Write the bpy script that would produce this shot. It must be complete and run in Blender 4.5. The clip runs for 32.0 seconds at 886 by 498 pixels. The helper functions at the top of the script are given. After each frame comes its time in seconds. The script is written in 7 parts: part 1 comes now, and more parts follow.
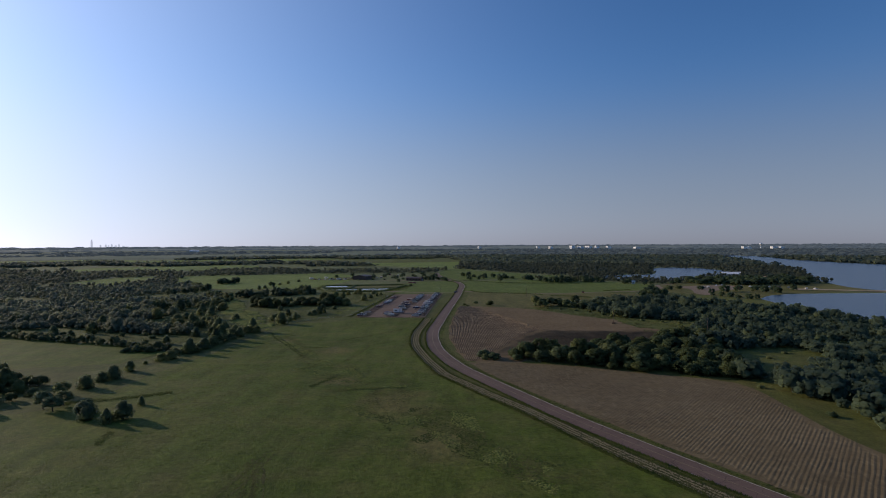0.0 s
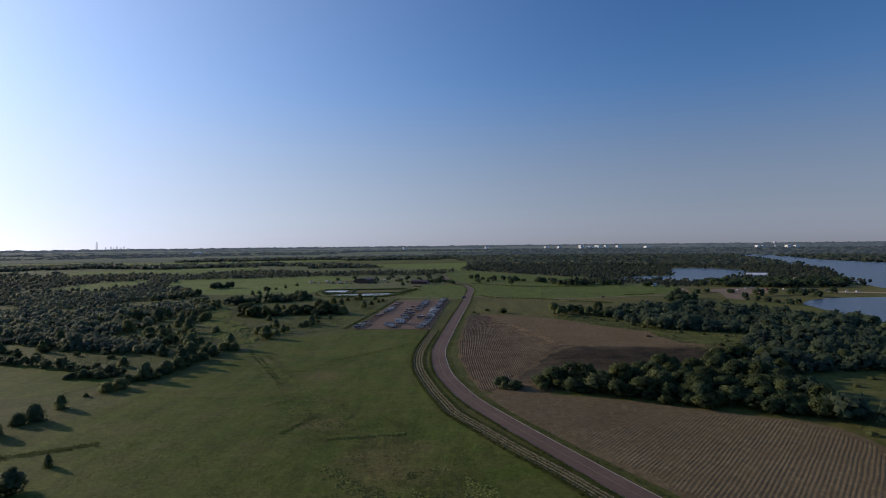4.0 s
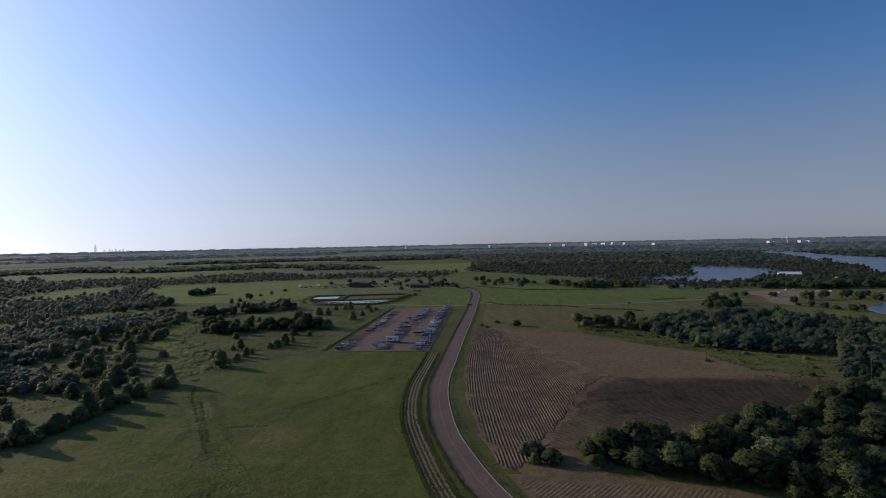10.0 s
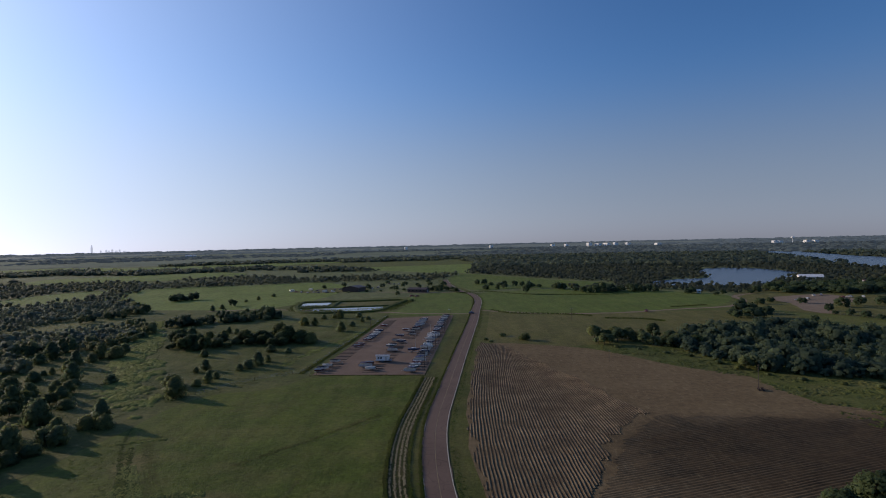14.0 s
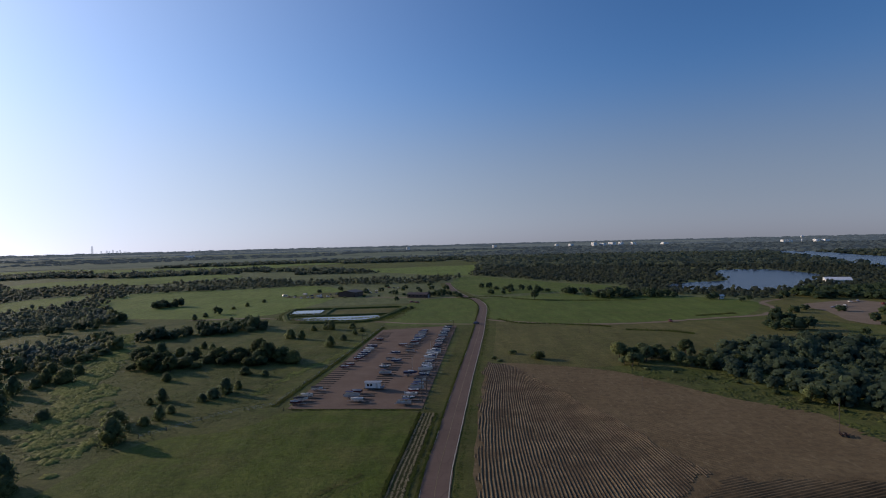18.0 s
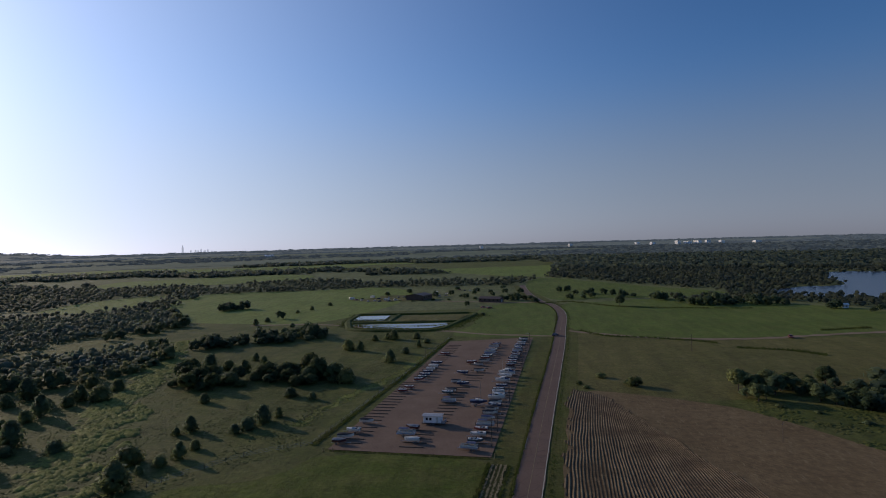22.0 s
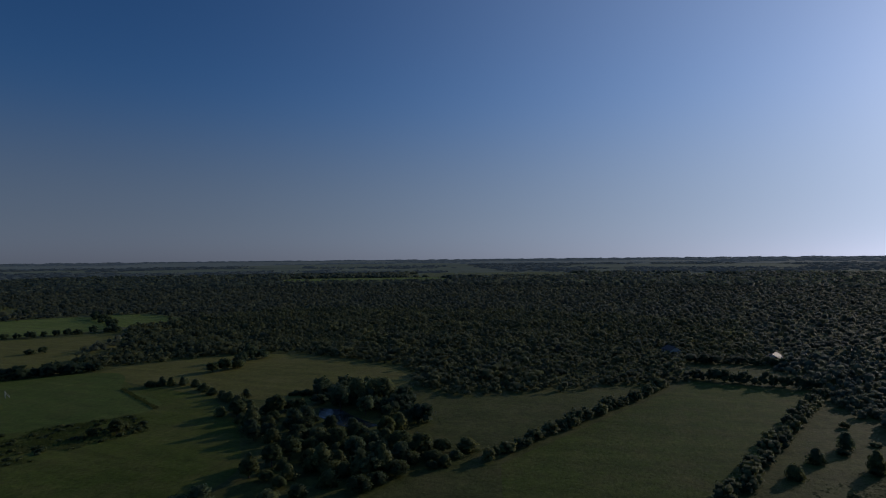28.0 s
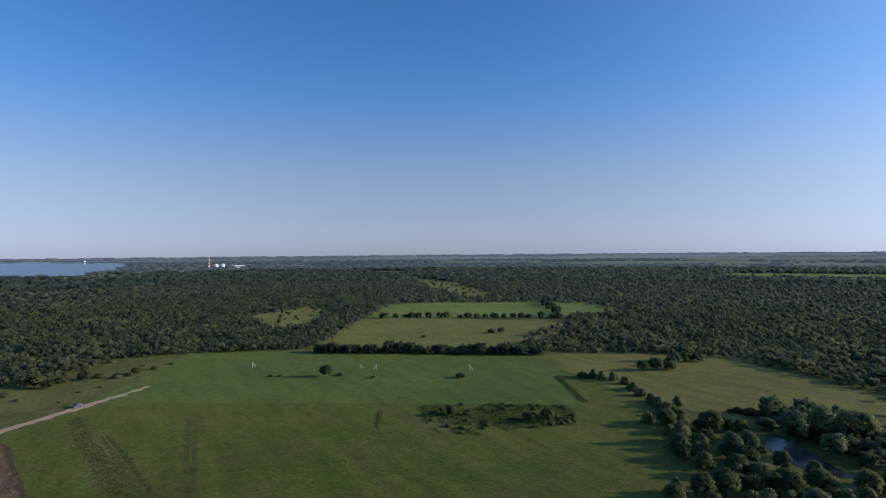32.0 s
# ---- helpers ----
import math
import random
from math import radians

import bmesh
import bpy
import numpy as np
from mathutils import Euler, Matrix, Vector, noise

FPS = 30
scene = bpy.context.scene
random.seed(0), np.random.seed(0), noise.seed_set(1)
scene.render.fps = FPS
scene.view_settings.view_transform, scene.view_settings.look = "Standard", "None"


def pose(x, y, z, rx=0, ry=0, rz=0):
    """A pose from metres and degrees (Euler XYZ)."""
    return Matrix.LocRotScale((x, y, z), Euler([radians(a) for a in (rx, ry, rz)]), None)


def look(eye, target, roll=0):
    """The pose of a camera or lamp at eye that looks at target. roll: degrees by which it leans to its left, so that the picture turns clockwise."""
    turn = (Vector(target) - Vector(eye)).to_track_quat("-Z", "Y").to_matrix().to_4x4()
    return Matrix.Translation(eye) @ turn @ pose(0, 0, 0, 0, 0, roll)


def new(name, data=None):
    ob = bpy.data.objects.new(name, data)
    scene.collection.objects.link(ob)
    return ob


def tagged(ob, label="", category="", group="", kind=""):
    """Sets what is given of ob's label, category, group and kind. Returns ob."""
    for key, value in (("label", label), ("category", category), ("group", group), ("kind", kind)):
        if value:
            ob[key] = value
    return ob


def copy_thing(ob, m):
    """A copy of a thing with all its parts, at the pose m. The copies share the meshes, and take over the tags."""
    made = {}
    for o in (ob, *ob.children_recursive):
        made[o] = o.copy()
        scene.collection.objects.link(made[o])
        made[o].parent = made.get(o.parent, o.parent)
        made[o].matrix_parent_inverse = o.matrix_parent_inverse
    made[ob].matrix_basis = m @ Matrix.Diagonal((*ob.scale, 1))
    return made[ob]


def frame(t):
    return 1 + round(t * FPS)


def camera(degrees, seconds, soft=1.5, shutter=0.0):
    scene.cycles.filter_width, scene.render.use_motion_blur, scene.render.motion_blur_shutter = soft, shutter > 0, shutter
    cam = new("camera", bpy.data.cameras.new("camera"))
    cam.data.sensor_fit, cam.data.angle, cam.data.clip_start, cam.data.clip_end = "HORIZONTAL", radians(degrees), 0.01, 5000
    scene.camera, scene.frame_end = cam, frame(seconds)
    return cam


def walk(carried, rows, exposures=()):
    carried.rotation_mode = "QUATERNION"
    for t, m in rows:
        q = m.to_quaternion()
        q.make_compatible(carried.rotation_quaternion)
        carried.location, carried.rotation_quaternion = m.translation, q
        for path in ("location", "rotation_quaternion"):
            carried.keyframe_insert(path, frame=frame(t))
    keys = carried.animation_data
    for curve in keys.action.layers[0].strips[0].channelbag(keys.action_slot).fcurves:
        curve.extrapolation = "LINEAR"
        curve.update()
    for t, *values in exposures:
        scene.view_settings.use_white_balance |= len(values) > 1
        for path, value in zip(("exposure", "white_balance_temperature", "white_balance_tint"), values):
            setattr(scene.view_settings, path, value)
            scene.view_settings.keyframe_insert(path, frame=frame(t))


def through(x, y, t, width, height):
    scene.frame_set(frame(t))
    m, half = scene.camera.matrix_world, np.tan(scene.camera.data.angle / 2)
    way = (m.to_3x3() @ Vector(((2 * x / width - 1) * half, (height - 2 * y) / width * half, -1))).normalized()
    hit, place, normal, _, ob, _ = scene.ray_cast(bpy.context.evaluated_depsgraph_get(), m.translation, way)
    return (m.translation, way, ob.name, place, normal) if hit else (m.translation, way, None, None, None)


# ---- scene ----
cam = camera(74.35, 32.0, soft=1.05)


def aim(x, y, z, turn, pitch, roll):
    """The camera's pose: turn to the left of +y, pitch up, roll as look() takes it, in degrees."""
    a, b = radians(turn), radians(pitch)
    ahead = Vector((-math.sin(a) * math.cos(b), math.cos(a) * math.cos(b), math.sin(b)))
    eye = Vector((x, y, z))
    return look(eye, eye + ahead * 100, roll)


# seconds, place in metres, turn, pitch, roll in degrees
FLIGHT = [
    (0, -1.50, 0.00, 44.88, 0.12, -0.46, -0.28),
    (1, -1.63, 10.79, 45.14, 0.18, -0.56, -0.40),
    (2, -1.95, 21.90, 45.35, 0.37, -0.52, -0.49),
    (3, -1.98, 32.59, 45.49, 0.67, -0.49, -0.52),
    (5.5, -2.17, 58.23, 46.12, 0.92, -0.38, -0.77),
    (6, -1.98, 63.55, 46.20, 1.07, -0.39, -0.82),
    (7, -1.89, 74.47, 46.38, 1.09, -0.48, -0.91),
    (8, -1.89, 84.70, 46.45, 1.11, -0.54, -1.00),
    (9, -1.84, 94.38, 46.46, 1.15, -0.44, -1.04),
    (10, -1.96, 104.20, 46.60, 1.06, -0.55, -1.18),
    (11, -1.87, 113.66, 46.80, 1.14, -0.58, -1.17),
    (12, -1.78, 123.45, 47.18, 1.15, -0.54, -1.21),
    (13, -1.84, 133.18, 47.66, 1.15, -0.51, -1.26),
    (14, -1.94, 142.43, 48.21, 1.05, -0.56, -1.29),
    (14.5, -2.01, 147.01, 48.52, 0.87, -0.58, -1.31),
    (16.5, -1.87, 165.68, 49.70, 1.29, -0.70, -1.43),
    (17, -1.88, 170.23, 49.94, 1.17, -0.69, -1.44),
    (18, -1.92, 179.62, 50.43, 1.33, -0.61, -1.43),
    (19, -2.01, 188.91, 50.88, 1.28, -0.67, -1.52),
    (20, -2.53, 198.37, 51.29, 1.24, -0.61, -1.45),
    (20.5, -2.63, 202.87, 51.51, 3.95, -0.56, -1.48),
    (21, -2.63, 207.31, 51.73, 7.13, -0.51, -1.52),
    (21.5, -2.67, 211.76, 51.93, 8.32, -0.50, -1.54),
    (22, -2.91, 216.11, 52.13, 8.54, -0.57, -1.61),
    (22.5, -3.35, 220.40, 52.34, 8.75, -0.51, -1.63),
    (23, -3.98, 224.53, 52.53, 12.11, -0.37, -1.61),
    (23.5, -4.34, 228.55, 52.64, 19.28, -0.28, -1.69),
    (24, -4.85, 232.63, 52.71, 22.49, -0.14, -1.55),
    (24.5, -5.78, 236.53, 52.73, 26.15, -0.09, -1.62),
    (25, -6.94, 240.37, 52.74, 38.80, 0.16, -1.44),
    (25.5, -8.13, 243.86, 52.72, 53.95, 0.36, -1.29),
    (26, -9.45, 247.04, 52.71, 66.78, 0.51, -1.19),
    (26.5, -10.85, 249.99, 52.72, 81.12, 0.69, -1.11),
    (28.5, -17.51, 251.55, 52.24, 118.57, 0.74, -0.47),
    (29, -19.72, 251.18, 52.25, 126.61, 0.70, -0.47),
    (29.5, -22.02, 250.58, 52.32, 134.45, 0.68, -0.35),
    (30, -24.29, 249.60, 52.45, 142.49, 0.64, -0.30),
    (30.5, -26.30, 248.23, 52.62, 147.82, 0.58, -0.32),
    (31, -28.10, 246.52, 52.81, 149.49, 0.50, -0.40),
    (31.5, -29.81, 244.57, 52.98, 150.85, 0.43, -0.43),
    (32, -31.40, 242.49, 53.14, 151.99, 0.35, -0.50),
]
EXPOSURES = [(t, stops, kelvin, tone) for t, stops, kelvin, tone in ((0, 0.32, 6800, 16), (20, 0.29, 6800, 16), (22, 0.05, 6750, 16), (23, -0.08, 6700, 15), (25, -0.98, 6700, 15), (26, -1.14, 6600, 15), (26.5, -1.16, 6500, 15), (28.5, -0.75, 6050, 14), (30, 0.08, 6150, 14), (31, 0.68, 6350, 14), (32, 0.84, 6350, 14))]
walk(cam, [(t, aim(*row)) for t, *row in FLIGHT], exposures=EXPOSURES)

# ---- sky and sun ----
SUN_TURN, SUN_HEIGHT = radians(60.6), radians(15.0)
TO_SUN = Vector((-math.sin(SUN_TURN) * math.cos(SUN_HEIGHT), math.cos(SUN_TURN) * math.cos(SUN_HEIGHT), math.sin(SUN_HEIGHT)))

world = bpy.data.worlds.new("sky")
scene.world = world
world.use_nodes = True
wn, wl = world.node_tree.nodes, world.node_tree.links
wn.clear()
sky = wn.new("ShaderNodeTexSky")
sky.sky_type, sky.sun_disc = "NISHITA", False
sky.sun_elevation, sky.sun_rotation = SUN_HEIGHT, -SUN_TURN
sky.altitude, sky.air_density, sky.dust_density, sky.ozone_density = 300, 1.0, 0.25, 3.0
# the bright aureole of thin haze round the sun
coord = wn.new("ShaderNodeTexCoord")
dot = wn.new("ShaderNodeVectorMath")
dot.operation = "DOT_PRODUCT"
dot.inputs[1].default_value = TO_SUN
wl.new(coord.outputs["Generated"], dot.inputs[0])
lobes = []
for power, amount, fresh in ((1400.0, 9.0, True), (260.0, 1.1, False), (40.0, 0.18, False), (9.0, 0.29, True), (3.0, 0.235, False)):
    up = wn.new("ShaderNodeMath")
    up.operation = "POWER"
    clip = wn.new("ShaderNodeMath")
    clip.operation = "MAXIMUM"
    wl.new(dot.outputs["Value"], clip.inputs[0])
    clip.inputs[1].default_value = 0.0
    wl.new(clip.outputs[0], up.inputs[0])
    up.inputs[1].default_value = power
    times = wn.new("ShaderNodeMath")
    times.operation = "MULTIPLY_ADD"
    wl.new(up.outputs[0], times.inputs[0])
    times.inputs[1].default_value = amount
    if fresh:
        times.inputs[2].default_value = 0.0
        lobes.append(times)
    else:
        wl.new(lobes[-1].outputs[0], times.inputs[2])
        lobes[-1] = times
SKY_STRENGTH = 0.079
back_sky, back_glow, both = wn.new("ShaderNodeBackground"), wn.new("ShaderNodeBackground"), wn.new("ShaderNodeAddShader")
tint = wn.new("ShaderNodeMix")
tint.data_type, tint.blend_type = "RGBA", "MULTIPLY"
tint.inputs[0].default_value = 1.0
# the low sky is whitened by haze, the high sky stays deep blue
split = wn.new("ShaderNodeSeparateXYZ")
wl.new(coord.outputs["Generated"], split.inputs[0])
fade = wn.new("ShaderNodeMapRange")
fade.interpolation_type = "SMOOTHSTEP"
for socket, value in ((1, 0.0), (2, 0.3), (3, 0.85), (4, 1.22)):
    fade.inputs[socket].default_value = value
wl.new(split.outputs["Z"], fade.inputs[0])
dim = wn.new("ShaderNodeMapRange")
dim.interpolation_type = "SMOOTHSTEP"
for socket, value in ((1, 0.0), (2, 0.3), (3, 0.7), (4, 1.0)):
    dim.inputs[socket].default_value = value
wl.new(split.outputs["Z"], dim.inputs[0])
haze = wn.new("ShaderNodeHueSaturation")
wl.new(dim.outputs[0], haze.inputs["Value"])
wl.new(fade.outputs[0], haze.inputs["Saturation"])
wl.new(sky.outputs[0], haze.inputs["Color"])
# near the horizon the haze is a neutral blue-grey
grey = wn.new("ShaderNodeRGBToBW")
wl.new(haze.outputs[0], grey.inputs[0])
blue_grey = wn.new("ShaderNodeMix")
blue_grey.data_type, blue_grey.blend_type = "RGBA", "MULTIPLY"
blue_grey.inputs[0].default_value = 1.0
wl.new(grey.outputs[0], blue_grey.inputs[6])
blue_grey.inputs[7].default_value = (0.76, 0.99, 1.24, 1)
veil = wn.new("ShaderNodeMapRange")
veil.interpolation_type = "SMOOTHSTEP"
for socket, value in ((1, 0.0), (2, 0.26), (3, 0.62), (4, 0.0)):
    veil.inputs[socket].default_value = value
wl.new(split.outputs["Z"], veil.inputs[0])
hazed = wn.new("ShaderNodeMix")
hazed.data_type = "RGBA"
wl.new(veil.outputs[0], hazed.inputs[0])
wl.new(haze.outputs[0], hazed.inputs[6])
wl.new(blue_grey.outputs[2], hazed.inputs[7])
wl.new(hazed.outputs[2], tint.inputs[6])
tint.inputs[7].default_value = (0.97, 0.98, 1.16, 1)
wl.new(tint.outputs[2], back_sky.inputs[0])
back_sky.inputs[1].default_value = SKY_STRENGTH
back_glow.inputs[0].default_value = (0.98, 0.97, 1.0, 1)
wl.new(lobes[0].outputs[0], back_glow.inputs[1])
# the wide lobes are bluer than the aureole itself
wide_glow, glows = wn.new("ShaderNodeBackground"), wn.new("ShaderNodeAddShader")
wide_glow.inputs[0].default_value = (0.8, 0.95, 1.16, 1)
wl.new(lobes[1].outputs[0], wide_glow.inputs[1])
wl.new(back_glow.outputs[0], glows.inputs[0])
wl.new(wide_glow.outputs[0], glows.inputs[1])
wl.new(back_sky.outputs[0], both.inputs[0])
wl.new(glows.outputs[0], both.inputs[1])
wl.new(both.outputs[0], wn.new("ShaderNodeOutputWorld").inputs[0])

sun = new("sun", bpy.data.lights.new("sun", "SUN"))
sun.data.energy, sun.data.angle, sun.data.color = 2.45, radians(0.7), (1.0, 0.84, 0.64)
sun.matrix_world = look((0, 0, 600), Vector((0, 0, 600)) - TO_SUN)

# ---- materials ----


class Nodes:
    """A small helper to write node materials."""

    def __init__(self, name):
        self.mat = bpy.data.materials.new(name)
        self.mat.use_nodes = True
        self.n, self.l = self.mat.node_tree.nodes, self.mat.node_tree.links
        self.bsdf = self.n["Principled BSDF"]
        self.place = self.n.new("ShaderNodeNewGeometry").outputs["Position"]

    def scaled(self, sx, sy, sz, turn=0.0, source=None):
        node = self.n.new("ShaderNodeMapping")
        node.inputs["Scale"].default_value = (sx, sy, sz)
        node.inputs["Rotation"].default_value = (0, 0, turn)
        self.l.new(source or self.place, node.inputs["Vector"])
        return node.outputs[0]

    def noise(self, size, detail=4.0, rough=0.6, source=None):
        """Noise from 0 to 1 with lumps of about that size in metres."""
        node = self.n.new("ShaderNodeTexNoise")
        node.inputs["Scale"].default_value = 1.0 / size
        node.inputs["Detail"].default_value, node.inputs["Roughness"].default_value = detail, rough
        self.l.new(source or self.place, node.inputs["Vector"])
        return node.outputs["Fac"]

    def blot(self, x, y, half_x, half_y, turn=0.0):
        """From 0 at a place to 1 at the ragged edge of an ellipse round it."""
        shift = self.n.new("ShaderNodeVectorMath")
        shift.operation = "SUBTRACT"
        self.l.new(self.place, shift.inputs[0])
        shift.inputs[1].default_value = (x, y, 0)
        size = self.n.new("ShaderNodeVectorMath")
        size.operation = "LENGTH"
        self.l.new(self.scaled(1 / half_x, 1 / half_y, 0, 0, self.turned(turn, shift.outputs[0])), size.inputs[0])
        ragged = self.n.new("ShaderNodeMath")
        ragged.operation = "MULTIPLY_ADD"
        self.l.new(self.noise(9, 6, 0.7), ragged.inputs[0])
        ragged.inputs[1].default_value = 1.6
        self.l.new(size.outputs["Value"], ragged.inputs[2])
        less = self.n.new("ShaderNodeMath")
        less.operation = "SUBTRACT"
        self.l.new(ragged.outputs[0], less.inputs[0])
        less.inputs[1].default_value = 0.6
        return less.outputs[0]

    def turned(self, turn, source):
        return self.scaled(1, 1, 1, turn, source)

    def ramp(self, fac, stops):
        node = self.n.new("ShaderNodeValToRGB")
        el = node.color_ramp.elements
        while len(el) < len(stops):
            el.new(0.5)
        for e, (at, colour) in zip(el, stops):
            e.position, e.color = at, (*colour, 1)
        self.l.new(fac, node.inputs[0])
        return node.outputs[0]

    def mix(self, fac, a, b, kind="MIX"):
        node = self.n.new("ShaderNodeMix")
        node.data_type, node.blend_type = "RGBA", kind
        for socket, value in ((0, fac), (6, a), (7, b)):
            if hasattr(value, "links"):
                self.l.new(value, node.inputs[socket])
            elif socket == 0:
                node.inputs[0].default_value = value
            else:
                node.inputs[socket].default_value = (*value, 1)
        return node.outputs[2]

    def done(self, colour, rough=0.8, bump=None, strength=0.3, depth=0.1, metal=0.0, spec=0.3):
        b = self.bsdf.inputs
        if hasattr(colour, "links"):
            self.l.new(colour, b["Base Color"])
        else:
            b["Base Color"].default_value = (*colour, 1)
        if hasattr(rough, "links"):
            self.l.new(rough, b["Roughness"])
        else:
            b["Roughness"].default_value = rough
        b["Diffuse Roughness"].default_value = 0.1
        b["Metallic"].default_value, b["Specular IOR Level"].default_value = metal, spec
        if bump is not None:
            node = self.n.new("ShaderNodeBump")
            node.inputs["Strength"].default_value, node.inputs["Distance"].default_value = strength, depth
            self.l.new(bump, node.inputs["Height"])
            self.l.new(node.outputs[0], b["Normal"])
        return self.mat


def grass_material(name, dark, mid, light, straw=(0.16, 0.13, 0.05), amount=0.35, tuft=1.2, lean=0.35, worn=()):
    """Grass: large drifts, streaks left by mowing, patches of straw, fine tufts."""
    m = Nodes(name)
    streaks = m.noise(6.0, 5, 0.65, m.scaled(1.0, 0.16, 1.0, lean))
    broad = m.noise(60, 6, 0.62)
    patch = m.noise(13, 7, 0.68)
    mid_size = m.noise(4.0, 5, 0.7)
    fine = m.noise(tuft, 5, 0.75)
    base = m.ramp(broad, [(0.32, dark), (0.5, mid), (0.68, light)])
    dry = m.ramp(patch, [(0.44, (0, 0, 0)), (0.7, (amount, amount, amount))])
    base = m.mix(dry, base, straw)
    for x, y, half_x, half_y, turn in worn:
        # a worn patch with a ragged edge
        base = m.mix(m.ramp(m.blot(x, y, half_x, half_y, turn), [(0.45, (0.8, 0.8, 0.8)), (1.35, (0, 0, 0))]), base, straw)
    for fac, low, high in ((streaks, 0.78, 1.22), (mid_size, 0.8, 1.2), (fine, 0.64, 1.32)):
        base = m.mix(1.0, base, m.ramp(fac, [(0.28, (low, low, low * 0.97)), (0.7, (high, high * 0.99, high * 0.92))]), "MULTIPLY")
    relief = m.mix(0.5, fine, mid_size)
    base = m.mix(1.0, base, (0.84, 0.84, 0.84), "MULTIPLY")
    # blades catch the light where it grazes them
    for socket, value in (("Sheen Weight", 0.025), ("Sheen Roughness", 0.3)):
        m.bsdf.inputs[socket].default_value = value
    m.bsdf.inputs["Sheen Tint"].default_value = (0.8, 1.0, 0.3, 1)
    return m.done(base, 0.8, relief, 0.8, 0.45, spec=0.06)


def soil_material(name, dark, light, dark_patch=None, turn=0.0, ridge=None):
    m = Nodes(name)
    broad, clod, fine = m.noise(30, 4, 0.6), m.noise(2.2, 5, 0.7), m.noise(0.5, 4, 0.7)
    base = m.ramp(broad, [(0.3, dark), (0.7, light)])
    grain = m.ramp(clod, [(0.3, (0.7, 0.7, 0.7)), (0.7, (1.25, 1.22, 1.18))])
    base = m.mix(1.0, base, grain, "MULTIPLY")
    straw = m.ramp(m.noise(1.1, 6, 0.8, m.scaled(1, 0.2, 1, turn)), [(0.55, (0, 0, 0)), (0.72, (0.55, 0.55, 0.55))])
    base = m.mix(straw, base, (0.36, 0.28, 0.15))
    if dark_patch:
        # a darker patch with a soft, uneven edge
        x, y, half_x, half_y = dark_patch
        shift = m.n.new("ShaderNodeMapping")
        shift.inputs["Location"].default_value = (-x / half_x, -y / half_y, 0)
        shift.inputs["Scale"].default_value = (1 / half_x, 1 / half_y, 0)
        m.l.new(m.place, shift.inputs["Vector"])
        size = m.n.new("ShaderNodeVectorMath")
        size.operation = "LENGTH"
        m.l.new(shift.outputs[0], size.inputs[0])
        ragged = m.n.new("ShaderNodeMath")
        ragged.operation = "MULTIPLY_ADD"
        m.l.new(m.noise(24, 5, 0.65), ragged.inputs[0])
        ragged.inputs[1].default_value = 0.55
        m.l.new(size.outputs["Value"], ragged.inputs[2])
        patch_tone = m.ramp(ragged.outputs[0], [(0.0, (0.46, 0.44, 0.42)), (0.7, (0.52, 0.5, 0.48)), (1.0, (1, 1, 1))])
        base = m.mix(1.0, base, patch_tone, "MULTIPLY")
    if ridge:
        # straw caught along the tops of the ridges
        height = m.n.new("ShaderNodeSeparateXYZ")
        m.l.new(m.place, height.inputs[0])
        ragged = m.n.new("ShaderNodeMath")
        ragged.operation = "MULTIPLY_ADD"
        m.l.new(m.noise(0.9, 5, 0.75), ragged.inputs[0])
        ragged.inputs[1].default_value = ridge[1] - ridge[0]
        m.l.new(height.outputs["Z"], ragged.inputs[2])
        top = m.n.new("ShaderNodeMapRange")
        top.interpolation_type = "SMOOTHSTEP"
        m.l.new(ragged.outputs[0], top.inputs[0])
        top.inputs[1].default_value, top.inputs[2].default_value = ridge[0] + 0.5 * (ridge[1] - ridge[0]), ridge[1] + 0.5 * (ridge[1] - ridge[0])
        top.inputs[4].default_value = ridge[2]
        base = m.mix(top.outputs[0], base, m.mix(1.0, grain, (0.27, 0.21, 0.128), "MULTIPLY"))
    return m.done(base, 0.95, fine, 0.6, 0.15, spec=0.1)


def leaf_material(name, dark, light, through=0.8):
    m = Nodes(name)
    info = m.n.new("ShaderNodeObjectInfo").outputs["Random"]
    island = m.n.new("ShaderNodeNewGeometry").outputs["Random Per Island"]
    lumps = m.noise(1.1, 6, 0.78)
    base = m.ramp(lumps, [(0.34, dark), (0.66, light)])
    shade = m.ramp(island, [(0.0, (0.75, 0.78, 0.8)), (1.0, (1.2, 1.15, 1.0))])
    base = m.mix(1.0, base, shade, "MULTIPLY")
    drift = m.ramp(m.noise(26, 4, 0.6), [(0.36, (0.66, 0.73, 0.8)), (0.64, (1.3, 1.22, 1.08))])
    base = m.mix(1.0, base, drift, "MULTIPLY")
    tint = m.ramp(info, [(0.0, (0.85, 0.95, 0.95)), (1.0, (1.2, 1.1, 0.85))])
    base = m.mix(1.0, base, tint, "MULTIPLY")
    # waxy leaves shine where the light grazes them
    mat = m.done(base, 0.8, m.noise(0.8, 5, 0.8), 0.25, 0.3, spec=0.1)
    # a leaf lets through nearly as much light as it sends back
    passed = m.n.new("ShaderNodeBsdfTranslucent")
    m.l.new(m.mix(1.0, base, (through,) * 3, "MULTIPLY"), passed.inputs[0])
    both_ways = m.n.new("ShaderNodeAddShader")
    m.l.new(m.bsdf.outputs[0], both_ways.inputs[0])
    m.l.new(passed.outputs[0], both_ways.inputs[1])
    m.l.new(both_ways.outputs[0], m.n["Material Output"].inputs[0])
    return mat


